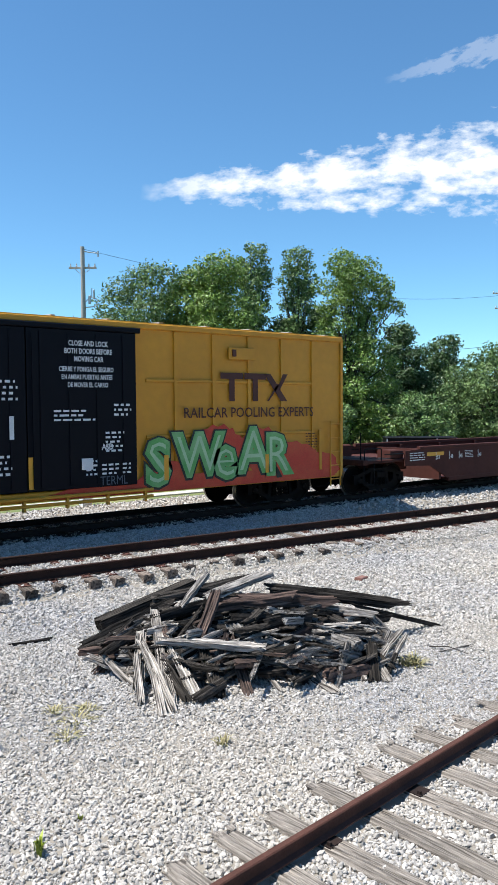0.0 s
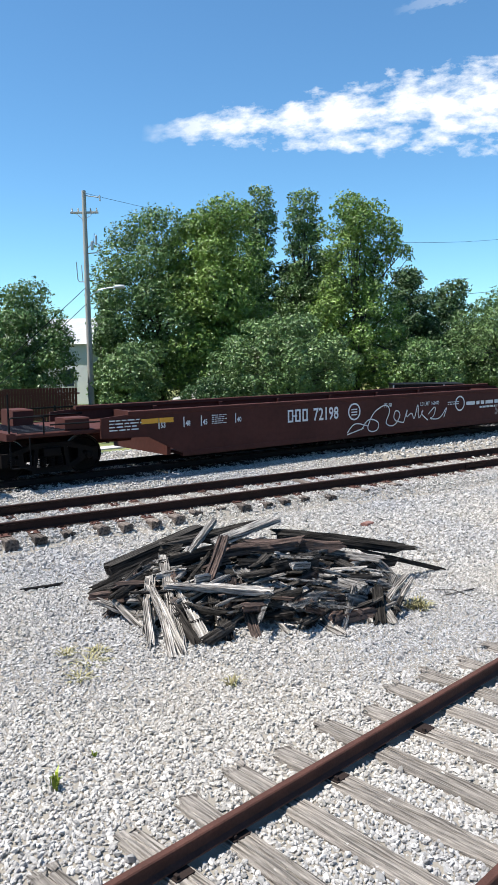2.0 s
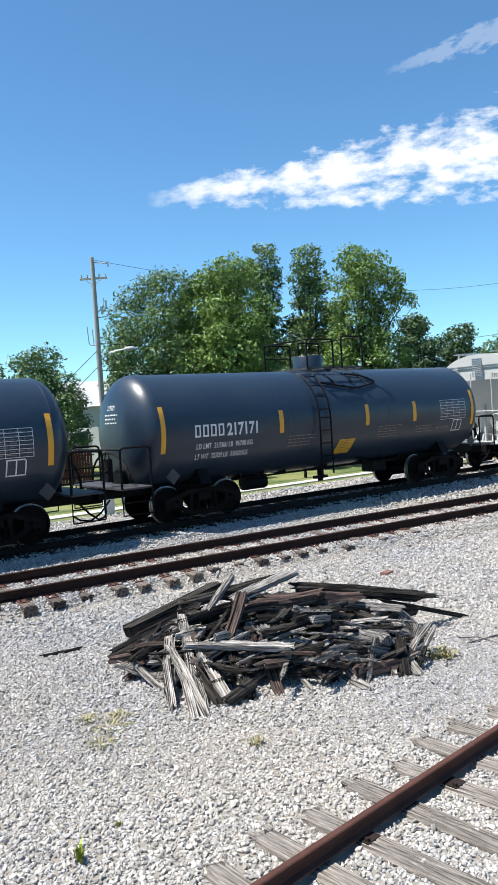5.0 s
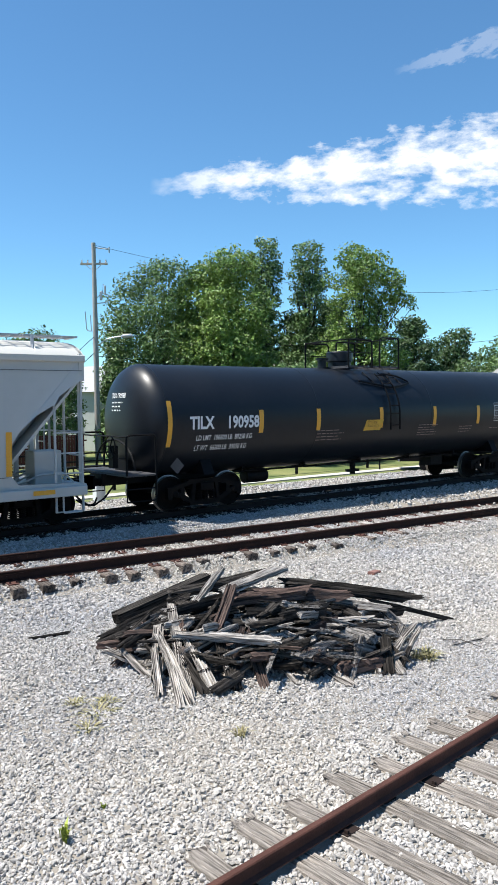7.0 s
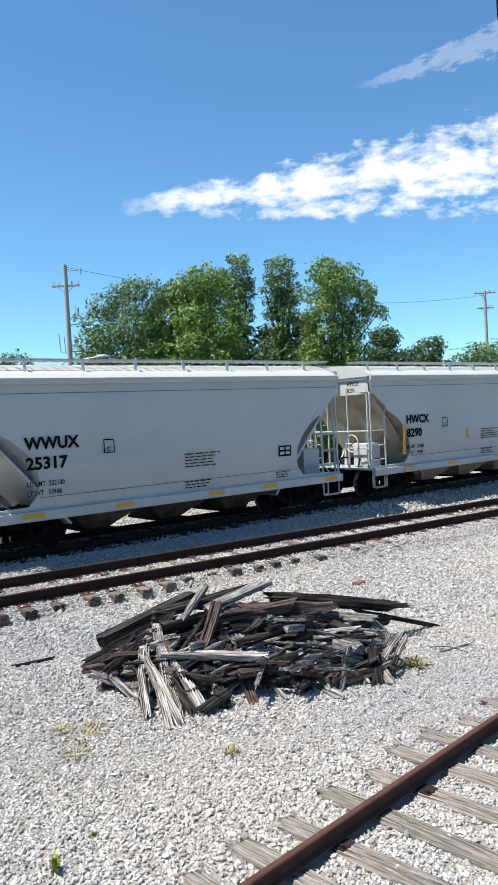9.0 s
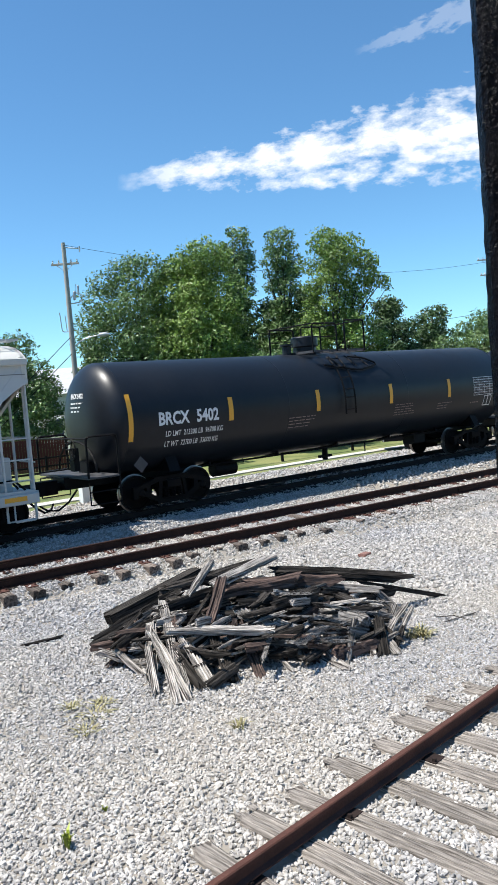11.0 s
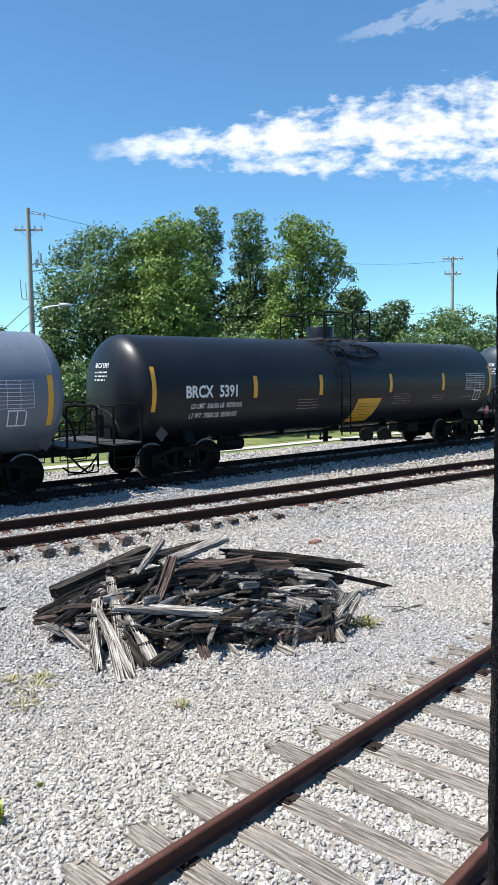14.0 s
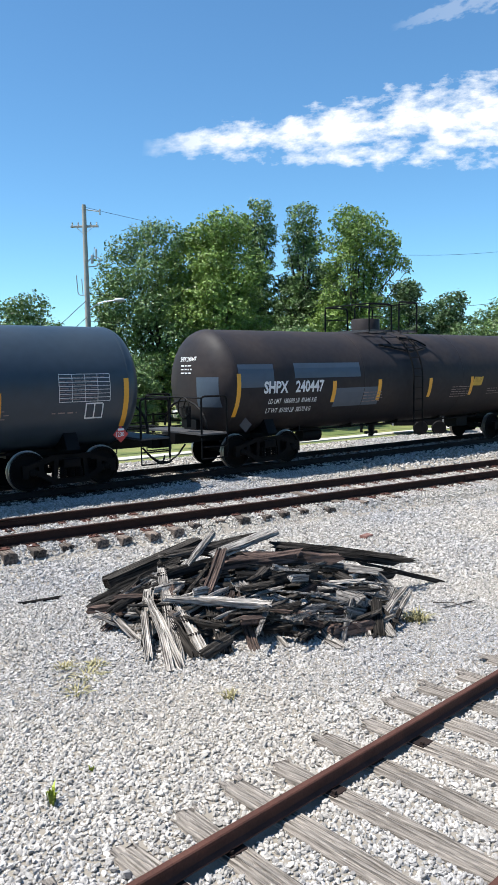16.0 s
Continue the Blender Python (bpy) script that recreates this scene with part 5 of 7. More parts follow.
# ---------------------------------------------------------------- the train
boxcar(-3.4, 15.85, 3.54, 8.94)
well_car(16.7, 19.6, 37.3, 39.5, "72348", "oxide-red double-stack well car, empty, with white lettering", 1)
well_car(39.9, 43.1, 61.0, 63.4, "72198", "oxide-red double-stack well car, empty, with a white scrawl", 2, True)
tank_car(65.45, 77.75, (65.52, 69.2, 72.53, 74.4, 77.7), "217181", TANK_NAVY, "dark blue-black tank car with yellow reflector strips", dome=6.35, ladder_side=-1.3, seed=11, yellow=((5.9, 1.28, 0.75, 0.42),), number_at=1.0)
tank_car(80.5, 92.75, (80.57, 84.23, 87.5, 89.65, 92.65), "217193", TANK_NAVY, "dark blue-black tank car with two yellow notice panels", dome=6.35, ladder_side=-1.3, seed=12, yellow=((5.9, 1.28, 0.75, 0.42), (7.75, 2.12, 0.62, 0.45)), number_at=0.95)
tank_car(95.45, 107.6, (95.5, 99.2, 102.5, 104.6, 107.5), "217171", TANK_NAVY, "dark blue-black tank car with yellow reflector strips", dome=6.35, ladder_side=-1.3, seed=13, yellow=((5.9, 1.28, 0.75, 0.42),), number_at=0.95)
hopper_car(110.0, 128.45, "190344", "pale grey covered hopper car with a tall roof walk", 21, bays=4, strips=((16.6, 1.25, 0.95),))
tank_car(130.65, 145.75, (130.71, 133.57, 135.65, 138.25, 140.78, 143.1, 145.7), "190958", TANK_BLACK, "glossy black tank car with a white scrawl on its side", dome=7.8, ladder_side=0.1, seed=14, yellow=((6.85, 1.88, 0.85, 0.32),), weights=("196800 LB  89250 KG", "66200 LB  30050 KG"), dome_kind="manway", stripe_z=2.26, number_at=0.8, placard="1993")
hopper_car(148.1, 159.6, "433654", "pale grey covered hopper car with dark lettering", 22, weights=("232700", "53300"))
hopper_car(161.15, 172.45, "25317", "pale grey covered hopper car with dark lettering", 23, weights=("232100", "53900"), lettering=1.5)
hopper_car(173.87, 185.35, "8290", "pale grey covered hopper car with rust-stained ends and yellow strips", 24, stained=True, strips=((1.42, 1.30, 0.95), (4.9, 1.6, 0.4), (7.2, 1.62, 0.4), (9.4, 1.66, 0.36), (11.0, 1.6, 0.6)), weights=("232600", "53400"))
hopper_car(186.65, 198.1, "16525", "pale grey covered hopper car with rust-stained ends", 25, stained=True)
tank_car(200.5, 216.15, (200.57, 203.6, 206.8, 210.0, 213.0, 216.06), "5402", TANK_BLACK, "glossy black tank car with yellow reflector strips", seed=15, dome_kind="manway")
tank_car(218.75, 234.7, (218.8, 222.3, 225.05, 228.47, 231.45, 234.65), "5419", TANK_BLACK, "glossy black tank car with a scuffed flank", dome=8.3, seed=16, weights=("206500 LB  93700 KG", "79400 LB  36000 KG"), dome_kind="manway", number_at=1.35, ladder_side=-0.1)
tank_car(237.25, 253.1, (237.35, 240.25, 243.8, 247.4, 249.9, 253.02), "2042", TANK_GREY, "pale blue-grey tank car with dirty streaks by its ladder", dome=7.55, seed=17, weights=("210000 LB  95250 KG", "76200 LB  34430 KG"), stripe_z=2.18, number_at=1.05, number_z=1.98, ladder_side=0.9)
tank_car(255.8, 271.75, (255.85, 259.3, 262.02, 265.46, 268.53, 271.72), "5391", TANK_BLACK, "glossy black tank car with a large yellow notice panel", dome=8.0, ladder_side=-0.95, seed=18, weights=("206700 LB  93750 KG", "79300 LB  35950 KG"), yellow=((7.95, 1.10, 1.30, 0.78),), number_at=1.2, placard="1993")
tank_car(274.8, 289.5, (274.85, 278.32, 280.82, 283.56, 286.38, 289.43), "81748", TANK_SLATE, "dull blue-black tank car with a repainted patch and a red placard", dome=6.4, seed=19, dome_kind="round", stripe_z=1.96, number_at=0.75, number_z=1.90, ladder_side=1.6, patches=((0.15, 2.20, 0.9, 0.85, TANK_BLACK), (9.0, 2.1, 1.3, 0.5, TANK_BLACK)), yellow=((9.6, 1.86, 0.85, 0.30),), placard="1230")
tank_car(292.7, 307.2, (292.75, 296.23, 298.15, 300.56, 302.76, 307.1), "240447", TANK_BROWN, "worn dark brown tank car with pale blue repaint patches", dome=6.6, seed=20, weights=("180000 LB  81646 KG", "83100 LB  38370 KG"), stripe_z=2.0, number_at=1.05, number_z=2.04, ladder_side=0.3, patches=((0.05, 2.20, 1.2, 0.62, PATCH_BLUE), (2.0, 2.42, 2.6, 0.42, PATCH_BLUE), (3.6, 1.55, 1.9, 0.55, PATCH_BLUE)), yellow=((10.1, 2.0, 0.6, 0.3),), placard="1267")

# ---------------------------------------------------------------- trees
EYE0 = Vector((0, 0, 3.2))


def bearing(deg, dist, z=0.0):
    """A place seen from the eye at so many degrees right of the heading 52 degrees off the track."""
    a = radians(52.0 - deg)
    return Vector((math.cos(a) * dist, math.sin(a) * dist, z))


def leaf_cloud(name, blobs, count, size, material, seed, fine=1.0):
    """Many small folded leaves filling the shells of several lumps, with gaps and an uneven outline."""
    count, size = int(count * fine ** -1.5), size * fine
    rng = np.random.default_rng(seed)
    vol = np.array([b[3] * b[4] * b[5] for b in blobs]) ** 0.75
    pick = rng.choice(len(blobs), count, p=vol / vol.sum())
    B = np.array(blobs)[pick]
    d = rng.normal(size=(count, 3))
    d /= np.linalg.norm(d, axis=1, keepdims=True)
    rad = rng.uniform(0.35, 1.0, (count, 1)) ** 0.45
    # clumps: pull leaves towards twig ends, which leaves holes between them
    tw = rng.normal(size=(260, 3))
    tw /= np.linalg.norm(tw, axis=1, keepdims=True)
    best = np.argmax(d @ tw.T, axis=1)
    d = d * 0.55 + tw[best] * 0.45 + rng.normal(scale=0.05, size=d.shape)
    d /= np.linalg.norm(d, axis=1, keepdims=True)
    lump = 1 + 0.22 * np.sin(best * 12.9898)[:, None]
    P = B[:, :3] + d * rad * lump * B[:, 3:6]
    nrm = d * 0.6 + rng.normal(scale=0.6, size=d.shape) + np.array([0, 0, 0.5])
    nrm /= np.linalg.norm(nrm, axis=1, keepdims=True)
    t = np.cross(nrm, rng.normal(size=nrm.shape))
    t /= np.linalg.norm(t, axis=1, keepdims=True)
    b = np.cross(nrm, t)
    s = size * rng.uniform(0.6, 1.35, (count, 1))
    V = np.stack([P - t * s, P - b * s * 0.55 + nrm * s * 0.18, P + t * s, P + b * s * 0.55 + nrm * s * 0.18], 1).reshape(-1, 3)
    me = bpy.data.meshes.new(name)
    me.vertices.add(len(V))
    me.vertices.foreach_set("co", V.astype(np.float32).ravel())
    me.loops.add(count * 4)
    me.loops.foreach_set("vertex_index", np.arange(count * 4, dtype=np.int32))
    me.polygons.add(count)
    me.polygons.foreach_set("loop_start", np.arange(0, count * 4, 4, dtype=np.int32))
    me.polygons.foreach_set("loop_total", np.full(count, 4, dtype=np.int32))
    me.polygons.foreach_set("use_smooth", np.zeros(count, dtype=bool))
    me.update()
    me.validate()
    me.materials.append(material)
    return me


DOME = ((0.0, 0.80), (0.25, 1.0), (0.55, 1.0), (0.75, 0.90), (0.90, 0.66), (1.0, 0.30))
ROUND = ((0.0, 0.75), (0.3, 1.0), (0.6, 0.95), (0.85, 0.65), (1.0, 0.25))
COLUMN = ((0.0, 1.7), (0.35, 1.35), (0.55, 0.85), (0.75, 1.0), (0.92, 0.85), (1.0, 0.45))


def profile(shape, h):
    for (h0, w0), (h1, w1) in zip(shape, shape[1:]):
        if h <= h1:
            return w0 + (w1 - w0) * (h - h0) / (h1 - h0)
    return shape[-1][1]


def tree(name, deg, dist, height, width, material, label, seed, low=0.12, count=9000, size=0.26, shape=ROUND, extra=()):
    rnd = random.Random(seed)
    base = bearing(deg, dist)
    base.z = ground_z(base.x, base.y)
    root = tagged(new(name), label, "tree" if "tree" in name else "bush")
    root.matrix_basis = Matrix.Translation(base)
    rw = width / 2
    blobs = []
    lump = min(rw * 0.42, height * 0.13)
    levels = max(4, round(height * (1 - low) / (lump * 1.25)))
    for i in range(levels):
        h = (i + 0.4) / levels
        edge = rw * profile(shape, h)
        around = max(3, round(2 * math.pi * max(0.1, edge - lump) / (lump * 1.9)))
        for k in range(around):
            r = lump * rnd.uniform(0.62, 1.08)
            a = 2 * math.pi * (k + rnd.uniform(-0.3, 0.3)) / around + i * 1.7
            o = max(0.15 * rw, (edge - r) * rnd.uniform(0.80, 1.06))
            blobs.append((o * math.cos(a), o * math.sin(a), height * (low + (1 - low) * h) + rnd.uniform(-0.3, 0.3) * lump, r, r, r * rnd.uniform(0.65, 0.9)))
        if edge > 2.2 * lump:
            blobs.append((0, 0, height * (low + (1 - low) * h), edge * 0.5, edge * 0.5, lump))
    top = max(b[2] + b[5] for b in blobs)
    blobs = [(x, y, z * height / top, a, b, c) for x, y, z, a, b, c in blobs]
    ra = radians(-38 - deg)
    blobs = [(math.cos(ra) * u, math.sin(ra) * u, z, r, r, r * 0.8) for u, z, r in extra] + blobs
    tk = Shape()
    r0 = 0.035 * height ** 0.9 * 0.6
    tk.tube([(0, 0, -0.1), (0.05, 0.02, height * 0.15), (-0.1, 0.1, height * 0.4), (0.05, 0, height * 0.75)], [r0 * 1.3, r0, r0 * 0.7, r0 * 0.2], 8)
    for b in blobs:
        f = rnd.uniform(0.18, 0.42)
        tk.tube([(0, 0.03, height * f), (b[0] * 0.5, b[1] * 0.5, height * f + (b[2] - height * f) * 0.6), (b[0], b[1], b[2])], [r0 * 0.36, r0 * 0.2, r0 * 0.06], 4)
    part("trunk", tk, BARK, root)
    part("crown", leaf_cloud("crown", blobs, count, size, material, seed, 0.82), material, root)
    return root


TREES = (  # name, degrees right, distance, height, width, leaves, label, seed, low, count, size, shape
    ("tree", -6.9, 51, 12.9, 9.6, LEAF, "broad rounded deciduous tree in full green leaf", 1, 0.06, 40000, 0.12, DOME),
    ("tree", -2.8, 49.5, 13.4, 8.0, LEAF_SUNNY, "broad yellow-green deciduous tree in full leaf", 21, 0.12, 40000, 0.125, DOME),
    ("tree", 0.5, 60, 16.4, 3.5, LEAF, "tall narrow deciduous tree behind the others", 2, 0.25, 17000, 0.135, COLUMN),
    ("tree", 3.9, 58, 15.6, 3.8, LEAF, "tall airy deciduous tree in leaf", 3, 0.15, 19000, 0.135, COLUMN),
    ("tree", 7.8, 52, 14.1, 5.6, LEAF_SUNNY, "tall lumpy deciduous tree with an overhanging side branch", 4, 0.08, 32000, 0.125, COLUMN),
    ("tree", 2.3, 42.5, 5.5, 9.0, LEAF_LIGHT, "low spreading tree with pale fresh leaves", 5, 0.17, 27000, 0.11, ROUND),
    ("tree", 11.7, 58, 9.7, 5.6, LEAF_DARK, "dark dense deciduous tree", 6, 0.05, 18000, 0.14, ROUND),
    ("tree", 14.4, 63, 9.3, 7.0, LEAF_DARK, "dark dense deciduous tree", 7, 0.05, 15000, 0.15, ROUND),
    ("tree", 18.2, 58, 8.1, 9.6, LEAF_LIGHT, "round bright green tree", 8, 0.04, 24000, 0.13, ROUND),
    ("tree", 22.5, 60, 8.2, 9.0, LEAF, "round green tree beside the road", 9, 0.04, 16000, 0.14, ROUND),
    ("tree", -17.0, 47, 8.0, 7.2, LEAF, "leafy tree beside the utility pole", 10, 0.04, 24000, 0.12, ROUND),
    ("tree", -21.8, 50, 8.6, 7.0, LEAF, "leafy tree beyond the grass", 11, 0.04, 15000, 0.14, ROUND),
    ("tree", -10.7, 53, 7.4, 3.0, LEAF_DARK, "slim dark tree behind the utility pole", 12, 0.05, 9000, 0.13, ROUND),
    ("tree", -0.4, 57, 9.6, 6.0, LEAF_DARK, "dark tree filling in behind the others", 13, 0.03, 17000, 0.15, ROUND),
    ("tree", 2.9, 60, 10.6, 5.0, LEAF_DARK, "dark tree filling in behind the others", 22, 0.03, 15000, 0.15, ROUND),
    ("tree", 5.6, 57, 11.0, 5.5, LEAF_DARK, "dark tree filling in behind the others", 14, 0.03, 17000, 0.15, ROUND),
    ("bush", -9.4, 43, 4.2, 4.2, LEAF_LIGHT, "pale leafy bush under the trees", 15, 0.03, 8000, 0.11, ROUND),
    ("bush", -3.2, 39.5, 2.3, 3.6, LEAF_DARK, "low dark bush in front of the parked cars", 18, 0.03, 6000, 0.1, ROUND),
    ("bush", 12.5, 50, 4.4, 6.0, LEAF, "leafy bush at the foot of the trees", 16, 0.03, 9000, 0.12, ROUND),
    ("bush", -11.4, 53, 3.0, 2.2, LEAF, "leafy bush by the pole", 17, 0.03, 5500, 0.12, ROUND),
)
SIDE_LIMB = ((2.0, 10.6, 0.9), (2.6, 10.3, 0.75), (3.15, 10.2, 0.5), (3.4, 9.7, 0.35), (2.0, 11.6, 0.9), (2.5, 11.2, 0.5))
SHOULDER = ((-2.9, 10.1, 1.2), (-2.3, 11.3, 1.1), (-1.2, 12.1, 1.0), (-3.3, 8.8, 1.2), (-3.5, 7.4, 1.2), (-0.2, 12.2, 1.0))
TREE_LIMBS = {1: SHOULDER, 4: SIDE_LIMB}
for nm, dg, ds, ht, wd, mt, lb, sd, lw, ct, sz, sp in TREES:
    tree(nm, dg, ds, ht, wd, mt, lb, sd, lw, ct, sz, sp, TREE_LIMBS.get(sd, ()))


# far woods close the view behind the trees
def woods():
    rng = random.Random(8)
    bl = []
    for k in range(60):
        d = -26 + 54 * k / 59
        p = bearing(d, rng.uniform(78, 92))
        h = rng.uniform(3.6, 5.4)
        bl.append((p.x, p.y, h * 0.45, rng.uniform(3, 4.5), rng.uniform(3, 4.5), h * 0.55))
    ob = new("far_woods", leaf_cloud("far_woods", bl, 42000, 0.32, LEAF_DARK, 77))
    tagged(ob, "far belt of dark green woods", "woods", kind="stuff")
    bl = []
    for k in range(40):                     # unseen belt added behind the eye to darken what the tanks mirror
        d = 80 + 200 * k / 39
        p = bearing(d, rng.uniform(42, 52))
        h = rng.uniform(9, 13)
        bl.append((p.x, p.y, h * 0.45, rng.uniform(4, 5.5), rng.uniform(4, 5.5), h * 0.55))
    ob = new("far_woods", leaf_cloud("far_woods", bl, 16000, 0.75, LEAF_DARK, 78))
    tagged(ob, "unseen belt of dark woods added behind the eye for reflections", "woods", kind="stuff")


woods()


# ---------------------------------------------------------------- utility poles
def utility_pole(deg, dist, height, label, lamp_way, arms):
    base = bearing(deg, dist)
    base.z = ground_z(base.x, base.y)
    root = tagged(new("utility_pole"), label, "utility pole")
    root.matrix_basis = Matrix.Translation(base) @ pose(0, 0, 0, 0, 0, -38)
    part("shaft", Shape().tube([(0, 0, -0.2), (0, 0, height * 0.5), (0, 0, height)], [0.19, 0.165, 0.125], 12), POLE_WOOD, root, smooth=True)
    for z, half, tilt in arms:
        arm = part("crossarm", Shape().bar(-half, half, -0.06, 0.06, z - 0.06, z + 0.06, 0.01), POLE_WOOD, root)
        for u in (-half + 0.1, -half * 0.45, half * 0.45, half - 0.1):
            part("insulator", Shape().lathe([(z + 0.06, 0.03), (z + 0.12, 0.06), (z + 0.17, 0.035), (z + 0.24, 0.05), (z + 0.26, 0.01)], "z", 10, (u, 0, 0)), GREY_METAL, arm)
        part("arm_brace", Shape().tube([(-half * 0.6, -0.07, z - 0.05), (0, -0.1, z - 0.5), (half * 0.6, -0.07, z - 0.05)], 0.02, 4), GREY_METAL, arm)
    za = height * 0.56
    arm = rounded([(0.1 * lamp_way, 0, za - 0.5), (0.7 * lamp_way, 0, za), (1.7 * lamp_way, 0, za + 0.12)], 0.5, 6)
    part("lamp_arm", Shape().tube(arm, 0.035, 6), GREY_METAL, root)
    part("lamp_head", Shape().lathe([(-0.35, 0.03), (-0.28, 0.12), (0.1, 0.15), (0.32, 0.08), (0.36, 0.01)], "x", 12, (2.0 * lamp_way, 0, za + 0.12)), GREY_METAL, root, "cobra-head street lamp", smooth=True)
    return root


p1 = utility_pole(-12.18, 48.2, 13.45, "tall grey wooden utility pole with a street lamp arm", 1, ((12.15, 0.85, 0),))
sw = Shape().tube([(0.1, 0, 10.0), (0.5, 0, 10.4), (0.55, 0, 10.9)], 0.03, 5)
part("top_bracket", Shape().tube([(0.1, 0, 13.15), (0.95, 0.1, 13.05)], 0.035, 5).tube([(0.95, 0.1, 12.85), (0.95, 0.1, 13.2)], 0.05, 6), GREY_METAL, p1)
part("jumper_wire", Shape().tube(rounded([(0.12, 0, 9.7), (0.75, 0, 9.75), (0.95, 0, 10.2), (0.5, 0, 10.35)], 0.2), 0.035, 5), GREY_METAL, p1)
part("switch_gear", sw, GREY_METAL, p1)
part("fuse_holder", Shape().lathe([(9.9, 0.05), (9.95, 0.09), (10.4, 0.09), (10.45, 0.05)], "z", 10, (0.4, 0, 0)), GREY_METAL, p1)
part("fuse_holder", Shape().lathe([(10.2, 0.04), (10.25, 0.065), (10.75, 0.065), (10.8, 0.04)], "z", 10, (0.66, 0, 0)), GREY_METAL, p1)
bkt = Shape().tube(rounded([(0, 0, 8.0), (-0.55, 0, 8.0), (-0.62, 0, 9.2)], 0.2), 0.03, 5).tube([(-0.25, 0, 8.0), (-0.3, 0, 9.0)], 0.025, 5)
part("bracket", bkt, GREY_METAL, p1)
p2 = utility_pole(18.75, 74.5, 14.1, "far utility pole with two crossarms and a lamp", 1, ((13.9, 1.0, 0), (12.5, 0.8, 0)))


# ---------------------------------------------------------------- gravel
def pebble_shapes(n, rng, fine):
    """Broken stones: crooked twelve-cornered lumps, or six-cornered ones where they are small or lie far off."""
    out = []
    if fine:
        g = (1 + 5 ** 0.5) / 2
        v0 = np.array([p for a in (-1, 1) for b in (-g, g) for p in ((0, a, b), (a, b, 0), (b, 0, a))], float)
        v0 /= np.linalg.norm(v0[0])
        e = min(np.linalg.norm(v0[0] - q) for q in v0[1:]) * 1.1
        f0 = []
        for i, j, k in itertools.combinations(range(12), 3):
            if max(np.linalg.norm(v0[i] - v0[j]), np.linalg.norm(v0[j] - v0[k]), np.linalg.norm(v0[i] - v0[k])) < e:
                out_way = np.dot(np.cross(v0[j] - v0[i], v0[k] - v0[i]), v0[i]) > 0
                f0.append((i, j, k) if out_way else (i, k, j))
        f0 = np.array(f0)
    else:
        v0 = np.array([(1, 0, 0), (-1, 0, 0), (0, 1, 0), (0, -1, 0), (0, 0, 1), (0, 0, -1)], float) * 1.15
        f0 = np.array([(0, 2, 4), (2, 1, 4), (1, 3, 4), (3, 0, 4), (2, 0, 5), (1, 2, 5), (3, 1, 5), (0, 3, 5)])
    for i in range(n):
        sz = np.array([rng.uniform(1.0, 1.5), rng.uniform(0.75, 1.05), rng.uniform(0.55, 0.8)])
        out.append(v0 * sz * rng.uniform(0.78, 1.08, (len(v0), 1)) + rng.normal(scale=0.09, size=v0.shape))
    return out, f0


def gravel(name, points, sizes, seed, label, fine=False):
    rng = np.random.default_rng(seed)
    shapes, f0 = pebble_shapes(40, rng, fine)
    n = len(points)
    pick = rng.integers(0, 40, n)
    S = np.stack(shapes)[pick]
    q = rng.normal(size=(n, 4))
    q[:, 1:3] *= 0.45
    q /= np.linalg.norm(q, axis=1, keepdims=True)
    w, x, y, z = q.T
    Rm = np.stack([1 - 2 * (y * y + z * z), 2 * (x * y - z * w), 2 * (x * z + y * w), 2 * (x * y + z * w), 1 - 2 * (x * x + z * z), 2 * (y * z - x * w), 2 * (x * z - y * w), 2 * (y * z + x * w), 1 - 2 * (x * x + y * y)], 1).reshape(n, 3, 3)
    V = np.einsum("nij,nkj->nki", Rm, S) * sizes[:, None, None] + points[:, None, :]
    nv, nf = S.shape[1], len(f0)
    k = f0.shape[1]
    F = (f0[None] + (np.arange(n) * nv)[:, None, None]).reshape(-1, k)
    me = bpy.data.meshes.new(name)
    me.vertices.add(n * nv)
    me.vertices.foreach_set("co", V.astype(np.float32).ravel())
    me.loops.add(len(F) * k)
    me.loops.foreach_set("vertex_index", F.astype(np.int32).ravel())
    me.polygons.add(len(F))
    me.polygons.foreach_set("loop_start", np.arange(0, len(F) * k, k, dtype=np.int32))
    me.polygons.foreach_set("loop_total", np.full(len(F), k, dtype=np.int32))
    me.polygons.foreach_set("use_smooth", np.zeros(len(F), dtype=bool))
    me.update()
    me.materials.append(STONE)
    return tagged(new(name, me), label, "gravel", kind="stuff")


def clear_of_ties(xs, ys, rng):
    """Only a few stones lie on top of the ties."""
    ok = np.ones(len(xs), bool)
    for buried, m in TIE_SPOTS:
        u = m[0][0] * xs + m[0][1] * ys + m[0][3]
        v = m[1][0] * xs + m[1][1] * ys + m[1][3]
        ok &= ~((np.abs(u) < 0.115) & (np.abs(v) < 1.27)) | (rng.random(len(xs)) < buried)
    for at, turn in ((NEAR_AT, NEAR_TURN), (SIDE_AT, SIDE_TURN), (MAIN_Y, 0.0)):
        a = radians(turn)
        off = np.abs(-xs * math.sin(a) + ys * math.cos(a) - at)
        ok &= np.abs(off - GAUGE / 2 - 0.035) > 0.06
    return ok


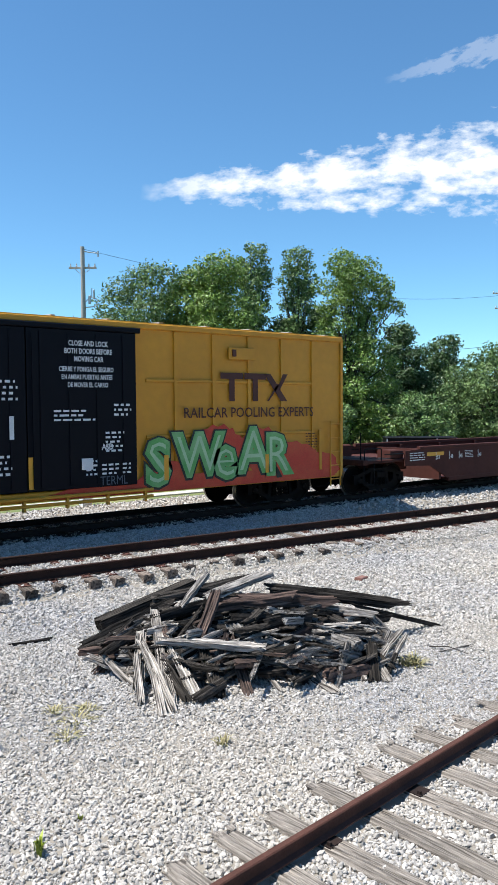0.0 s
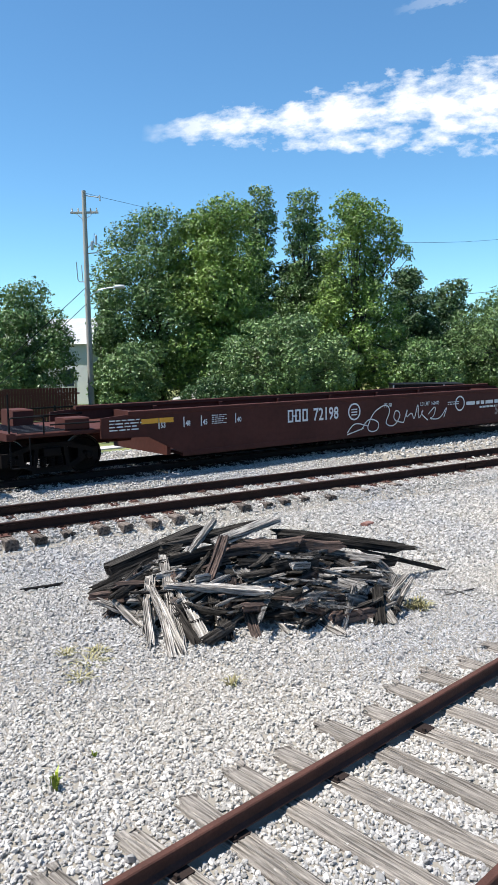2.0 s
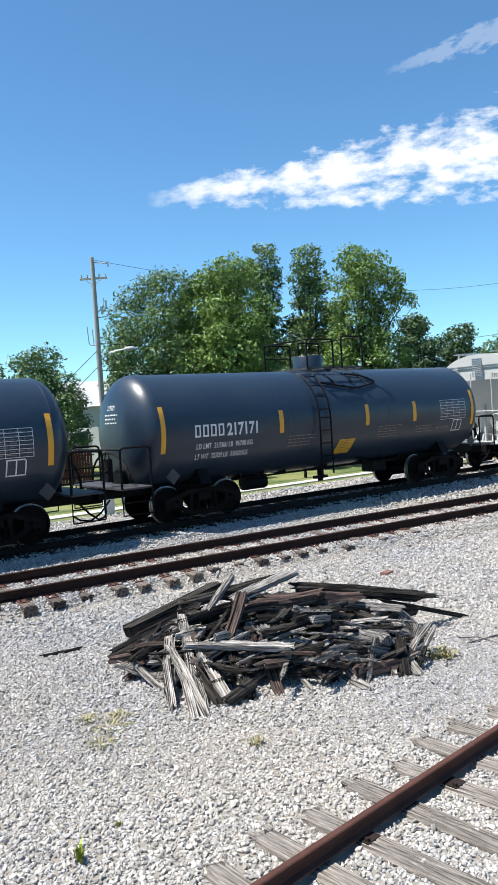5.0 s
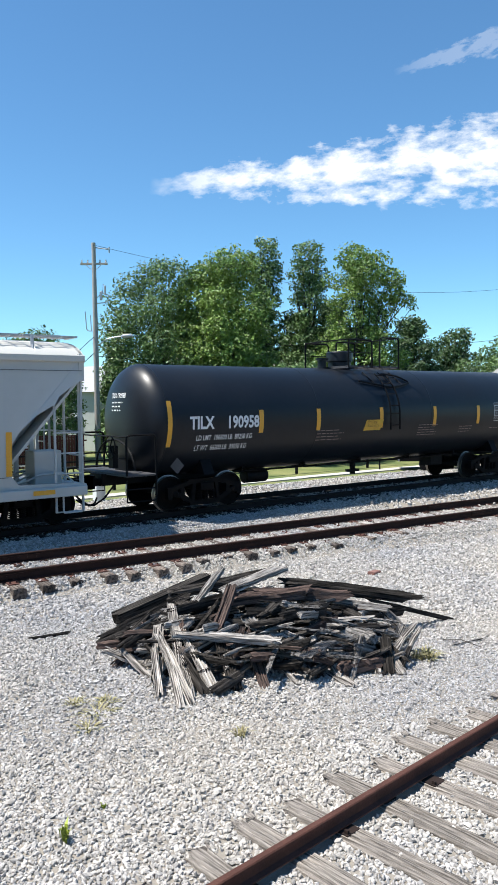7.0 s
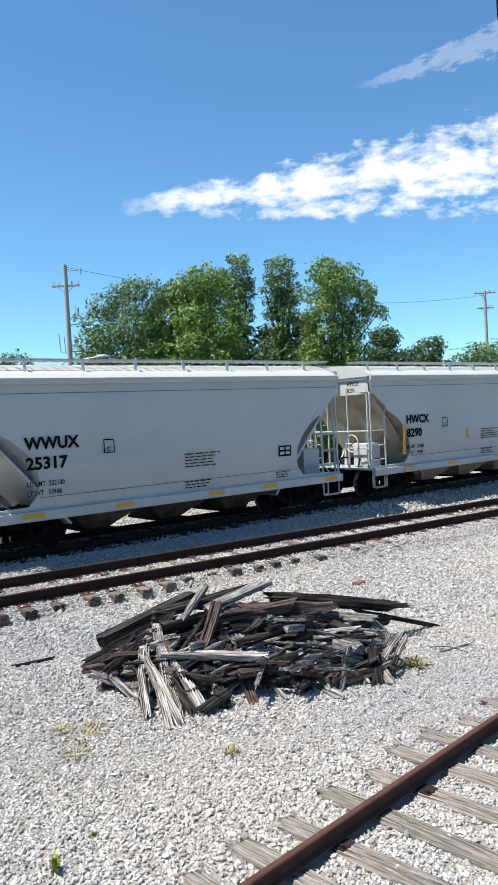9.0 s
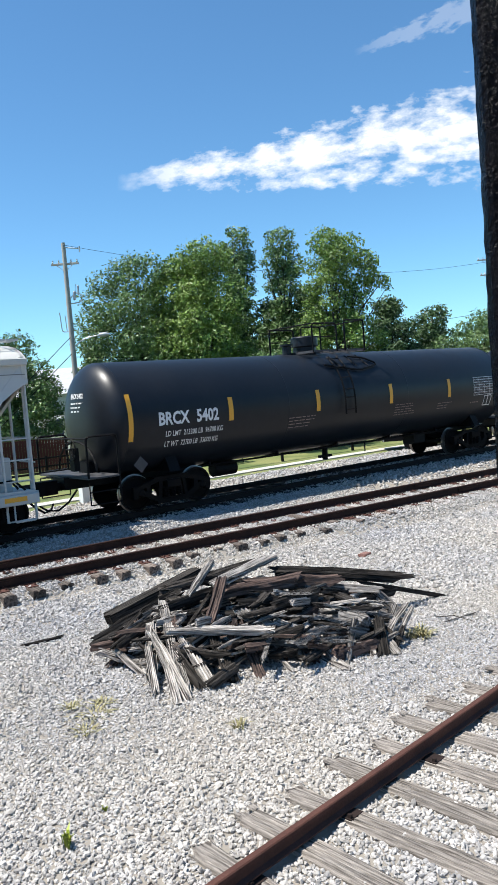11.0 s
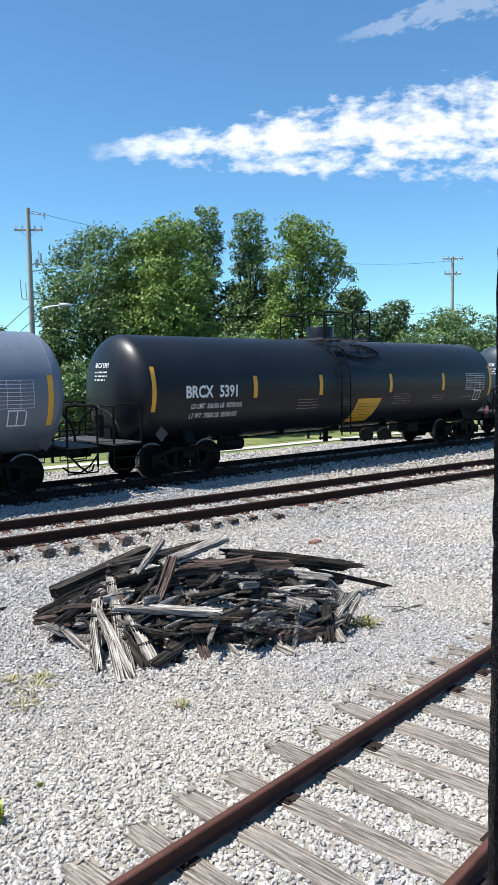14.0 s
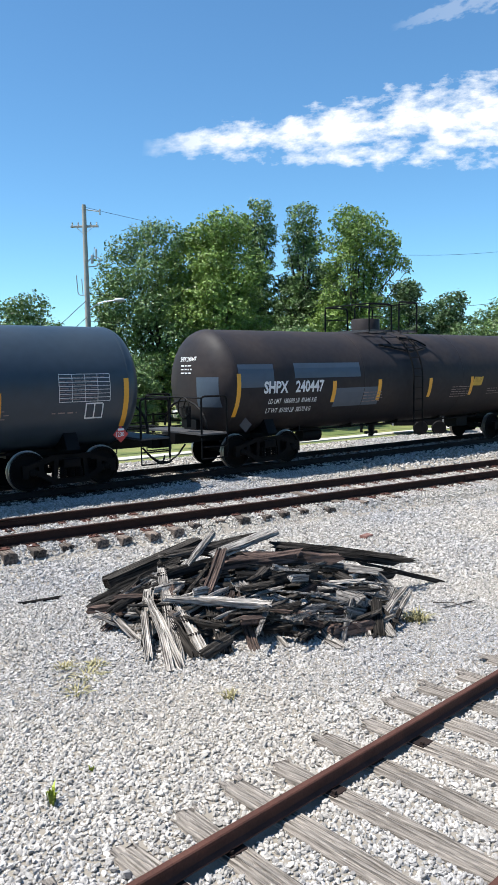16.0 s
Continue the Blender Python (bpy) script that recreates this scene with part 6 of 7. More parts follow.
def scatter(deg0, deg1, r0, r1, per_m2, size, seed, keep=lambda x, y: 1.0, spread=0.22, lift=(-0.25, 0.75)):
    rng = np.random.default_rng(seed)
    area = radians(deg1 - deg0) / 2 * (r1 * r1 - r0 * r0)
    n = int(area * per_m2)
    r = np.sqrt(rng.uniform(r0 * r0, r1 * r1, n))
    a = np.radians(52.0 - rng.uniform(deg0, deg1, n))
    xs, ys = r * np.cos(a), r * np.sin(a)
    ok = np.array([rng.random() < keep(x, y) for x, y in zip(xs, ys)]) & clear_of_ties(xs, ys, rng)
    xs, ys = xs[ok], ys[ok]
    zs = np.array([ground_z(x, y) for x, y in zip(xs, ys)])
    sz = size * rng.lognormal(0, spread, len(xs))
    return np.stack([xs, ys, zs + sz * rng.uniform(*lift, len(xs))], 1), sz


def sandy(x, y):
    """How far small chips and fines take the place of whole stones: a worn way across the yard."""
    v = 0.55 * noise.noise((x * 0.45, y * 0.45, 9.0)) + 0.35 * noise.noise((x * 1.3, y * 1.3, 4.0))
    p = Vector((x, y))
    way = 0.0
    for a, b, w in (((2.4, 7.2), (4.2, 5.6), 0.75), ((4.2, 5.6), (6.2, 5.2), 0.6), ((6.2, 5.2), (9.5, 6.2), 0.9)):
        a, b = Vector(a), Vector(b)
        u = min(1.0, max(0.0, (p - a).dot(b - a) / (b - a).length_squared))
        way = max(way, math.exp(-((p - a.lerp(b, u)).length / w) ** 2))
    return min(1.0, max(0.0, 1.25 * way + 0.8 * v - 0.10))


def whole(x, y):
    return 1.0 - 0.93 * sandy(x, y)


def chip(x, y):
    return sandy(x, y) ** 0.7


pts, szs = scatter(-23, 23, 3.4, 7.5, 1900, 0.0170, 1, whole)
gravel("near_gravel", pts, szs, 1, "loose pale crushed limestone", True)
pts, szs = scatter(-23, 23, 7.5, 11.5, 1650, 0.0185, 2, whole)
gravel("yard_gravel", pts, szs, 2, "loose pale crushed limestone")
pts, szs = scatter(-23, 23, 3.6, 11.5, 3000, 0.0100, 6, chip, 0.35, (-0.2, 0.6))
gravel("stone_chips", pts, szs, 6, "small pale limestone chips trodden into the fines")
# Few stones on the main track bed, so its painted shade stays visible.
pts, szs = scatter(-23, 23, 11.5, 22.0, 820, 0.0235, 3, lambda x, y: 0.22 if abs(y - MAIN_Y) < 1.3 else 1.0)
gravel("ballast", pts, szs, 3, "coarse pale limestone ballast")
pts, szs = scatter(-24, 24, 20.0, 33.0, 110, 0.04, 4, lambda x, y: 1.0 if 18.6 < y < 23.3 else 0.0)
gravel("far_gravel", pts, szs, 4, "pale limestone gravel beyond the main track")
pts, szs = scatter(3, 23, 22.0, 38.0, 100, 0.04, 5, lambda x, y: 1.0 if 12 < y < 23.3 and not 20.0 < math.hypot(x, y) < 33.0 * (y > 18.6) else 0.0)
gravel("far_gravel", pts, szs, 5, "pale limestone ballast of the farther tracks")


# ---------------------------------------------------------------- post beside the camera
def lumpy_post():
    """An upright steel bar under many coats of paint, standing on the ground."""
    rnd = random.Random(2)
    n, ring = 260, []
    sec = [(-0.05, -0.012), (-0.044, -0.02), (0.07, -0.02), (0.076, -0.012), (0.076, 0.012), (0.07, 0.02), (-0.044, 0.02), (-0.05, 0.012)]
    sec = [p for a, b in zip(sec, sec[1:] + sec[:1]) for p in (a, ((a[0] + b[0]) / 2, (a[1] + b[1]) / 2))]
    k = len(sec)
    vs = []
    for i in range(n + 1):
        z = 4.9 * i / n
        for x, y in sec:
            d = 0.0022 * noise.noise((x * 60, y * 60, z * 45)) + 0.0016 * noise.noise((x * 140, y * 140, z * 120))
            r = math.hypot(x, y)
            vs.append((x * (1 + d / r), y * (1 + d / r), z))
    fs = [(i * k + j, i * k + (j + 1) % k, (i + 1) * k + (j + 1) % k, (i + 1) * k + j) for i in range(n) for j in range(k)]
    fs += [tuple(range(k - 1, -1, -1)), tuple(n * k + j for j in range(k))]
    return Shape().add(vs, fs)


post = part("handrail_post", lumpy_post(), POST_BLACK, None, smooth=True)
tagged(post, "thick black handrail post with lumpy glossy paint", "post")
post.matrix_basis = pose(0.928 + 0.060 * math.cos(radians(-38)), 0.538 + 0.060 * math.sin(radians(-38)), 0, 0, 0, -38)


# ---------------------------------------------------------------- heap of broken ties
def splinter_mesh(name, seed, material):
    """A split length of old tie, one unit long, wide and high: torn ends, open checks and sharp ridges."""
    rnd = random.Random(seed)
    n, rings = 8, []
    ph = [rnd.uniform(0, 6) for _ in range(6)]
    top = []
    for j in range(9):                        # ridges and checks across the upper face
        y = 0.5 - j / 8
        top.append((y, 0.5 - 0.30 * (y * y) if j % 2 == 0 else 0.5 - rnd.uniform(0.14, 0.5)))
    sec = [(-0.5, -0.5), (0.0, -0.5), (0.5, -0.45), (0.5, 0.1)] + top + [(-0.5, 0.0)]
    torn = [(rnd.uniform(-0.16, 0.08), rnd.uniform(-0.08, 0.18)) for _ in sec]
    step = [rnd.uniform(0.45, 1.0) if rnd.random() < 0.4 else 1.0 for _ in range(2)]
    for i in range(n):
        u = i / (n - 1)
        end = step[0] if u < 0.2 else step[1] if u > 0.8 else 1.0
        ring = []
        for j, (y, z) in enumerate(sec):
            k = 1 + rnd.uniform(-0.10, 0.08)
            dx = torn[j][0] if i == 0 else torn[j][1] if i == n - 1 else 0
            zz = z * k * (end if z > 0 else 1) + 0.07 * math.sin(2.5 * u + ph[1])
            ring.append((u + dx, y * k * (0.6 + 0.4 * end) + 0.05 * math.sin(3 * u + ph[0]), zz))
        rings.append(ring)
    m = len(sec)
    vs = [p for r in rings for p in r]
    fs = [(i * m + k, i * m + (k + 1) % m, (i + 1) * m + (k + 1) % m, (i + 1) * m + k) for i in range(n - 1) for k in range(m)]
    fs += [tuple(range(m - 1, -1, -1)), tuple((n - 1) * m + k for k in range(m))]
    return Shape().add(vs, fs).mesh(name, material)


WOODS = {"D": WOOD_DARK, "G": WOOD_GREY, "B": WOOD_BROWN, "N": TIE_PALE}
BEAMS = [tie_mesh("broken_tie", 300 + i, WOOD_DARK, 1.0, 1.0, 1.0, 0.014) for i in range(2)]
SPLINTERS = {k: [splinter_mesh("broken_tie", 100 + 7 * i + ord(k), m) for i in range(6)] for k, m in WOODS.items()}
LABELS = {"D": "blackened creosoted tie fragment in the heap", "G": "silver-grey split tie fragment in the heap", "B": "dark brown splintered tie fragment in the heap", "N": "pale brown sawn block in the heap"}


def plank(kind, a, b, w, h, rnd, loose=None):
    a, b = Vector(a), Vector(b)
    d = b - a
    m = Matrix.Translation(a) @ d.to_track_quat("X", "Z").to_matrix().to_4x4() @ Matrix.Rotation(rnd.uniform(-0.25, 0.25), 4, "X")
    if kind == "D" and w > 0.22:          # whole beams, sawn square
        me = rnd.choice(BEAMS).copy()
        me.transform(Matrix.Diagonal((d.length, w, h, 1)) @ Matrix.Translation((0.5, 0, 0.5)) @ Matrix.Rotation(radians(-90), 4, "Z"))
    else:
        me = rnd.choice(SPLINTERS[kind]).copy()
        me.transform(Matrix.Diagonal((d.length, w, h, 1)))
    if loose is not None:                 # chips too many to count
        me.transform(m)
        k = len(loose.v)
        loose.add([tuple(v.co) for v in me.vertices], [tuple(p.vertices) for p in me.polygons])
        bpy.data.meshes.remove(me)
        return
    ob = new("broken_tie", me)
    ob.matrix_basis = m
    tagged(ob, LABELS[kind], "broken tie", group="heap of broken ties")


HEAP_LEFT = (
    ("D", (4.86, 9.62, 0.14), (6.45, 9.66, 0.47), 0.24, 0.17),
    ("D", (4.36, 8.95, 0.12), (5.39, 8.66, 0.50), 0.2, 0.16),
    ("G", (5.58, 7.87, 0.78), (6.65, 8.13, 0.86), 0.2, 0.07),
    ("B", (5.44, 7.61, 0.86), (5.08, 7.38, 0.50), 0.13, 0.08),
    ("G", (4.89, 8.14, 0.58), (4.44, 7.26, 0.22), 0.11, 0.07),
    ("G", (4.46, 7.72, 0.42), (4.19, 6.69, 0.04), 0.11, 0.08),
    ("G", (4.38, 7.37, 0.25), (4.06, 6.64, 0.04), 0.09, 0.08),
    ("G", (4.67, 7.53, 0.46), (5.30, 6.67, 0.46), 0.10, 0.08),
    ("D", (4.51, 6.65, 0.05), (4.87, 6.68, 0.14), 0.13, 0.08),
    ("B", (5.16, 7.01, 0.50), (5.00, 6.92, 0.06), 0.14, 0.08),
    ("G", (4.33, 8.27, 0.08), (4.99, 8.40, 0.46), 0.12, 0.07),
    ("D", (5.45, 8.83, 0.60), (6.53, 8.27, 0.78), 0.2, 0.12),
)
HEAP_FRONT = (
    ("G", (4.62, 7.60, 0.36), (4.32, 6.85, 0.06), 0.08, 0.06),
    ("D", (4.55, 7.50, 0.32), (4.42, 6.72, 0.05), 0.09, 0.06),
    ("G", (4.32, 7.62, 0.30), (4.00, 6.98, 0.05), 0.08, 0.06),
    ("B", (4.80, 7.75, 0.48), (4.62, 7.05, 0.12), 0.08, 0.06),
    ("D", (5.10, 7.55, 0.50), (5.32, 6.95, 0.30), 0.10, 0.07),
    ("G", (4.75, 7.60, 0.40), (4.55, 6.75, 0.05), 0.12, 0.08),
    ("D", (4.98, 7.20, 0.36), (4.78, 6.60, 0.04), 0.12, 0.09),
    ("G", (4.60, 8.00, 0.40), (4.15, 7.30, 0.10), 0.12, 0.08),
    ("B", (5.32, 7.10, 0.42), (5.12, 6.52, 0.04), 0.13, 0.08),
    ("G", (5.60, 6.95, 0.34), (5.75, 6.45, 0.05), 0.14, 0.07),
)
HEAP_MIDDLE = (
    ("G", (5.34, 8.23, 0.62), (6.14, 8.81, 0.80), 0.1, 0.06),
    ("N", (4.57, 7.42, 0.30), (4.81, 7.18, 0.05), 0.16, 0.08),
    ("G", (4.37, 7.81, 0.10), (4.59, 7.45, 0.22), 0.1, 0.05),
    ("G", (5.51, 7.27, 0.55), (5.61, 6.77, 0.28), 0.26, 0.09),
    ("G", (5.79, 6.91, 0.40), (6.12, 6.64, 0.20), 0.24, 0.10),
    ("B", (6.06, 7.74, 0.66), (7.02, 7.22, 0.62), 0.2, 0.16),
    ("B", (5.66, 7.77, 0.66), (6.47, 7.36, 0.72), 0.2, 0.12),
    ("D", (5.92, 7.18, 0.50), (6.55, 7.08, 0.55), 0.22, 0.18),
    ("G", (5.48, 7.07, 0.14), (5.46, 6.70, 0.05), 0.14, 0.07),
    ("G", (5.90, 6.82, 0.10), (6.09, 6.55, 0.30), 0.1, 0.05),
    ("G", (6.15, 6.70, 0.15), (6.25, 6.38, 0.10), 0.16, 0.1),
    ("B", (6.02, 6.23, 0.08), (6.48, 6.11, 0.12), 0.24, 0.14),
)
HEAP_RIGHT = (
    ("D", (6.79, 7.95, 0.66), (8.07, 6.95, 0.45), 0.2, 0.12),
    ("D", (7.61, 7.20, 0.42), (8.74, 6.85, 0.05), 0.09, 0.06),
    ("G", (6.38, 6.74, 0.42), (6.56, 6.25, 0.35), 0.2, 0.14),
    ("N", (6.34, 6.70, 0.24), (6.42, 6.34, 0.20), 0.16, 0.12),
    ("G", (6.02, 6.60, 0.03), (5.87, 5.93, 0.03), 0.12, 0.04),
    ("G", (7.49, 6.86, 0.36), (7.65, 6.58, 0.08), 0.16, 0.06),
    ("G", (7.55, 6.62, 0.20), (7.25, 6.49, 0.03), 0.1, 0.06),
    ("D", (7.25, 6.87, 0.34), (7.86, 6.91, 0.30), 0.14, 0.1),
    ("G", (6.98, 7.46, 0.50), (7.49, 6.88, 0.42), 0.16, 0.1),
    ("D", (3.69, 9.89, 0.02), (4.17, 9.79, 0.03), 0.05, 0.04),
    ("D", (6.38, 5.90, 0.02), (6.66, 5.93, 0.03), 0.05, 0.03),
    ("G", (7.9, 6.05, 0.02), (8.35, 5.95, 0.03), 0.03, 0.02),
)
rp = random.Random(41)
for row in HEAP_LEFT + HEAP_FRONT + HEAP_MIDDLE + HEAP_RIGHT:
    plank(*row, rp)
# the rest of the heap: pieces thrown crosswise over its mound
ux, uy = Vector((math.cos(radians(-38)), math.sin(radians(-38)))), Vector((math.cos(radians(52)), math.sin(radians(52))))
chips = [Shape(), Shape()]
for i in range(430):
    r, a = math.sqrt(rp.random()), rp.uniform(0, 2 * math.pi)
    u, v = 1.75 * r * math.cos(a), 1.25 * r * math.sin(a)
    c = Vector((5.95, 7.62)) + ux * u + uy * v
    mound = 0.72 * max(0.0, 1 - (u / 2.05) ** 2 - (v / 1.6) ** 2) ** 0.7
    z = max(0.05, mound * rp.uniform(0.25, 0.95))
    ln = rp.choice((0.22, 0.3, 0.35, 0.45, 0.6, 0.8, 1.0))
    yaw = radians(-38) + rp.gauss(0.25, 0.55)
    tilt = rp.gauss(0, 0.16) - 0.25 * u / 2
    d = Vector((math.cos(yaw), math.sin(yaw), tilt)).normalized() * ln / 2
    p, q = Vector((c.x, c.y, z)) - d, Vector((c.x, c.y, z)) + d
    lift = max(0.0, 0.04 - min(p.z, q.z))
    p.z += lift
    q.z += lift
    plank(rp.choice("DDGGBGDDG"), p, q, rp.uniform(0.05, 0.14), rp.uniform(0.03, 0.09), rp) if i < 208 else plank("D", p, q, rp.uniform(0.02, 0.06), rp.uniform(0.02, 0.05), rp, chips[i % 2])

for sh, mt, lb in zip(chips, (WOOD_DARK, WOOD_GREY), ("blackened splinters strewn through the heap", "silver-grey splinters strewn through the heap")):
    ob = part("wood_splinters", sh, mt)
    tagged(ob, lb, "splinters", kind="stuff")
for i in range(46):                       # shards leaning on the near edge of the heap
    u, v = rp.uniform(-1.75, 1.7), rp.uniform(-1.45, -0.75)
    c = Vector((5.95, 7.62)) + ux * u + uy * (v + 0.35 * abs(u) / 1.7)
    ln = rp.uniform(0.25, 0.6)
    yaw = radians(52) + rp.gauss(0, 0.7)
    rise = rp.uniform(0.25, 0.75)
    p = Vector((c.x, c.y, 0.03))
    q = p + Vector((math.cos(yaw), math.sin(yaw), rise)).normalized() * ln
    plank(rp.choice("GGGDB"), q, p, rp.uniform(0.05, 0.14), rp.uniform(0.03, 0.07), rp)


# ---------------------------------------------------------------- weeds and litter
def tuft(name, x, y, blades, reach, height, material, label, seed, broad=0.006):
    rnd = random.Random(seed)
    sh = Shape()
    for i in range(blades):
        a, o = rnd.uniform(0, 6.28), rnd.uniform(0, reach * 0.5)
        bx, by = o * math.cos(a), o * math.sin(a)
        h, lean = height * rnd.uniform(0.4, 1.0), reach * rnd.uniform(0.2, 1.0)
        dx, dy = math.cos(a + rnd.uniform(-0.8, 0.8)), math.sin(a + rnd.uniform(-0.8, 0.8))
        w = broad * rnd.uniform(0.7, 1.3)
        p = [(bx, by, -0.01), (bx + dx * lean * 0.4, by + dy * lean * 0.4, h * 0.7), (bx + dx * lean, by + dy * lean, h * rnd.uniform(0.7, 1.0))]
        sx, sy = -dy * w, dx * w
        sh.add([(p[0][0] - sx, p[0][1] - sy, p[0][2]), (p[0][0] + sx, p[0][1] + sy, p[0][2]), (p[1][0] + sx, p[1][1] + sy, p[1][2]), (p[1][0] - sx, p[1][1] - sy, p[1][2]), p[2]], [(0, 1, 2, 3), (3, 2, 4)])
    me = bpy.data.meshes.new(name)
    me.from_pydata(sh.v, [], sh.f)
    me.materials.append(material)
    ob = new(name, me)
    ob.matrix_basis = pose(x, y, ground_z(x, y))
    return tagged(ob, label, "weed")


DRY = mat("dry_grass", (0.27, 0.235, 0.12), 0.8, vary=0.3, bump=0.0, island=0.35, second=(0.21, 0.22, 0.08))
WEED = mat("weed_green", (0.22, 0.27, 0.02), 0.6, vary=0.25, bump=0.0, island=0.3)
for i, (x, y, r) in enumerate(((3.29, 7.05, 0.30), (3.05, 6.75, 0.22), (3.5, 7.25, 0.2), (3.2, 7.4, 0.18))):
    tuft("grass_tuft", x, y, 55, r * 0.9, 0.06, DRY, "sparse dry yellow-green grass tuft in the gravel", 200 + i)
for i, (x, y, r) in enumerate(((7.28, 5.93, 0.20), (7.36, 6.05, 0.15), (7.15, 6.0, 0.12))):
    tuft("grass_tuft", x, y, 70, r, 0.13, DRY, "dry yellow-green grass tuft beside the broken ties", 210 + i)
tuft("grass_tuft", 4.14, 5.67, 40, 0.12, 0.10, DRY, "thin dry grass tuft in the gravel", 220)
tuft("weed", 2.06, 5.05, 26, 0.06, 0.17, WEED, "small bright green weed in the gravel", 221, 0.010)
tuft("weed", 2.5, 5.3, 8, 0.03, 0.06, WEED, "tiny green weed in the gravel", 222, 0.01)
part_twig = Shape().tube([(0, 0, 0.01), (0.25, 0.05, 0.05), (0.55, 0.02, 0.02)], [0.008, 0.006, 0.003], 5)
tw = part("twig", part_twig, BARK)
tw.matrix_basis = pose(7.95, 6.25, 0.02, 0, 0, -80)
tagged(tw, "thin bare twig lying on the gravel", "twig")
bk = part("brick_fragment", Shape().bar(-0.17, 0.14, -0.07, 0.07, 0, 0.06, 0.014), BRICK_RED)
bk.matrix_basis = pose(10.2, 9.6, 0.0, 3, 4, 20)
tagged(bk, "broken red brick lying on the gravel", "brick")


# ---------------------------------------------------------------- beyond the main track
pv = [(x, y, ground_z(x, y) + 0.05) for x in steps((-60, 130, 4.0)) for y in (24.3, 25.2)]
pf = [(2 * i, 2 * i + 2, 2 * i + 3, 2 * i + 1) for i in range(len(pv) // 2 - 1)]
pave = new("pavement", raw_mesh("pavement", pv, pf, CONCRETE))
sol = pave.modifiers.new("thickness", "SOLIDIFY")
sol.thickness, sol.offset = 0.10, -1
tagged(pave, "pale concrete path along the grass", "path", kind="structure")

PED = part("utility_pedestal", Shape().bar(-0.17, 0.17, -0.15, 0.15, 0, 0.68, 0.02).bar(-0.19, 0.19, -0.17, 0.17, 0.68, 0.74, 0.02), PALE_WALL, bevel=0.01)
PED.matrix_basis = pose(11.2, 23.2, ground_z(11.2, 23.2) - 0.02)
tagged(PED, "pale grey utility pedestal beside the path", "pedestal")


def picnic_table(x, y, turn):
    root = tagged(new("picnic_table"), "dark metal picnic table standing on the grass", "table", group="picnic tables on the grass")
    root.matrix_basis = pose(x, y, ground_z(x, y), 0, 0, turn)
    for k in range(5):
        part("top_slat", Shape().bar(-0.9, 0.9, -0.37 + 0.15 * k, -0.24 + 0.15 * k, 0.72, 0.76, 0.008), STEEL_BLACK, root)
    for s in (-1, 1):
        part("bench", Shape().bar(-0.9, 0.9, s * 0.72 - 0.13, s * 0.72 + 0.13, 0.42, 0.46, 0.01), STEEL_BLACK, root)
    for u in (-0.65, 0.65):
        part("leg_frame", Shape().tube([(u, -0.72, 0.42), (u, 0.72, 0.42)], 0.03, 6).tube([(u, -0.55, 0), (u, -0.2, 0.72)], 0.03, 6).tube([(u, 0.55, 0), (u, 0.2, 0.72)], 0.03, 6), STEEL_BLACK, root)


for x, y, a in ((13.6, 29.5, 5), (17.0, 30.5, -8), (21.5, 29.0, 12), (26.0, 31.0, 0), (31.5, 29.6, -5), (9.5, 31.5, 20), (37.0, 31.5, 8)):
    picnic_table(x, y, a)


def rail_fence(x0, x1, y, label):
    root = tagged(new("rail_fence"), label, "fence")
    n = 9
    for k in range(n):
        x = x0 + (x1 - x0) * k / (n - 1)
        part("fence_post", Shape().bar(x - 0.05, x + 0.05, y - 0.05, y + 0.05, -0.15, 0.95, 0.01), STEEL_BLACK, root)
    for z in (0.45, 0.85):
        part("fence_rail", Shape().bar(x0, x1, y - 0.03, y + 0.03, z - 0.04, z + 0.04, 0.01), STEEL_BLACK, root)


rail_fence(12.0, 34.0, 34.5, "low black post-and-rail fence on the grass")
rail_fence(4.0, 42.0, 26.6, "black post-and-rail fence beside the path")


def board_fence(deg, dist, width, height):
    c = bearing(deg, dist)
    root = tagged(new("board_fence"), "tall dark brown board fence under the trees", "fence")
    root.matrix_basis = pose(c.x, c.y, ground_z(c.x, c.y), 0, 0, -38 - deg)
    me = Shape().bar(-0.07, 0.07, -0.012, 0.012, 0, height, 0.004).mesh("fence_board", WELL_RED)
    n = round(width / 0.15)
    for k in range(n):
        b = new("fence_board", me)
        b.parent = root
        b.matrix_basis = pose(-width / 2 + 0.15 * k, 0, 0)
    for z in (0.3, height - 0.3):
        part("fence_rail", Shape().bar(-width / 2, width / 2, 0.013, 0.06, z - 0.04, z + 0.04, 0.005), WELL_RED, root)


board_fence(-17.5, 41.5, 6.5, 1.75)


def house(deg, dist, turn):
    c = bearing(deg, dist)
    root = tagged(new("house"), "pale grey-green sided house behind the trees", "house")
    root.matrix_basis = pose(c.x, c.y, 0, 0, 0, turn)
    part("wall", Shape().box(-4.5, 4.5, -3.2, 3.2, -0.1, 4.2), PALE_WALL, root)
    gable = [(-3.5, 4.2), (3.5, 4.2), (0, 6.2)]
    part("roof", Shape().along(gable, -4.8, 4.8), GREY_METAL, root)
    for u in (-2.6, 0.2, 2.8):
        w = part("window", Shape().box(u - 0.45, u + 0.45, -3.26, -3.2, 1.1, 2.5), PALE_WALL, root)
        part("pane", Shape().box(u - 0.36, u + 0.36, -3.275, -3.262, 1.2, 2.4), TANK_NAVY, w)


house(-14.8, 60, -50)


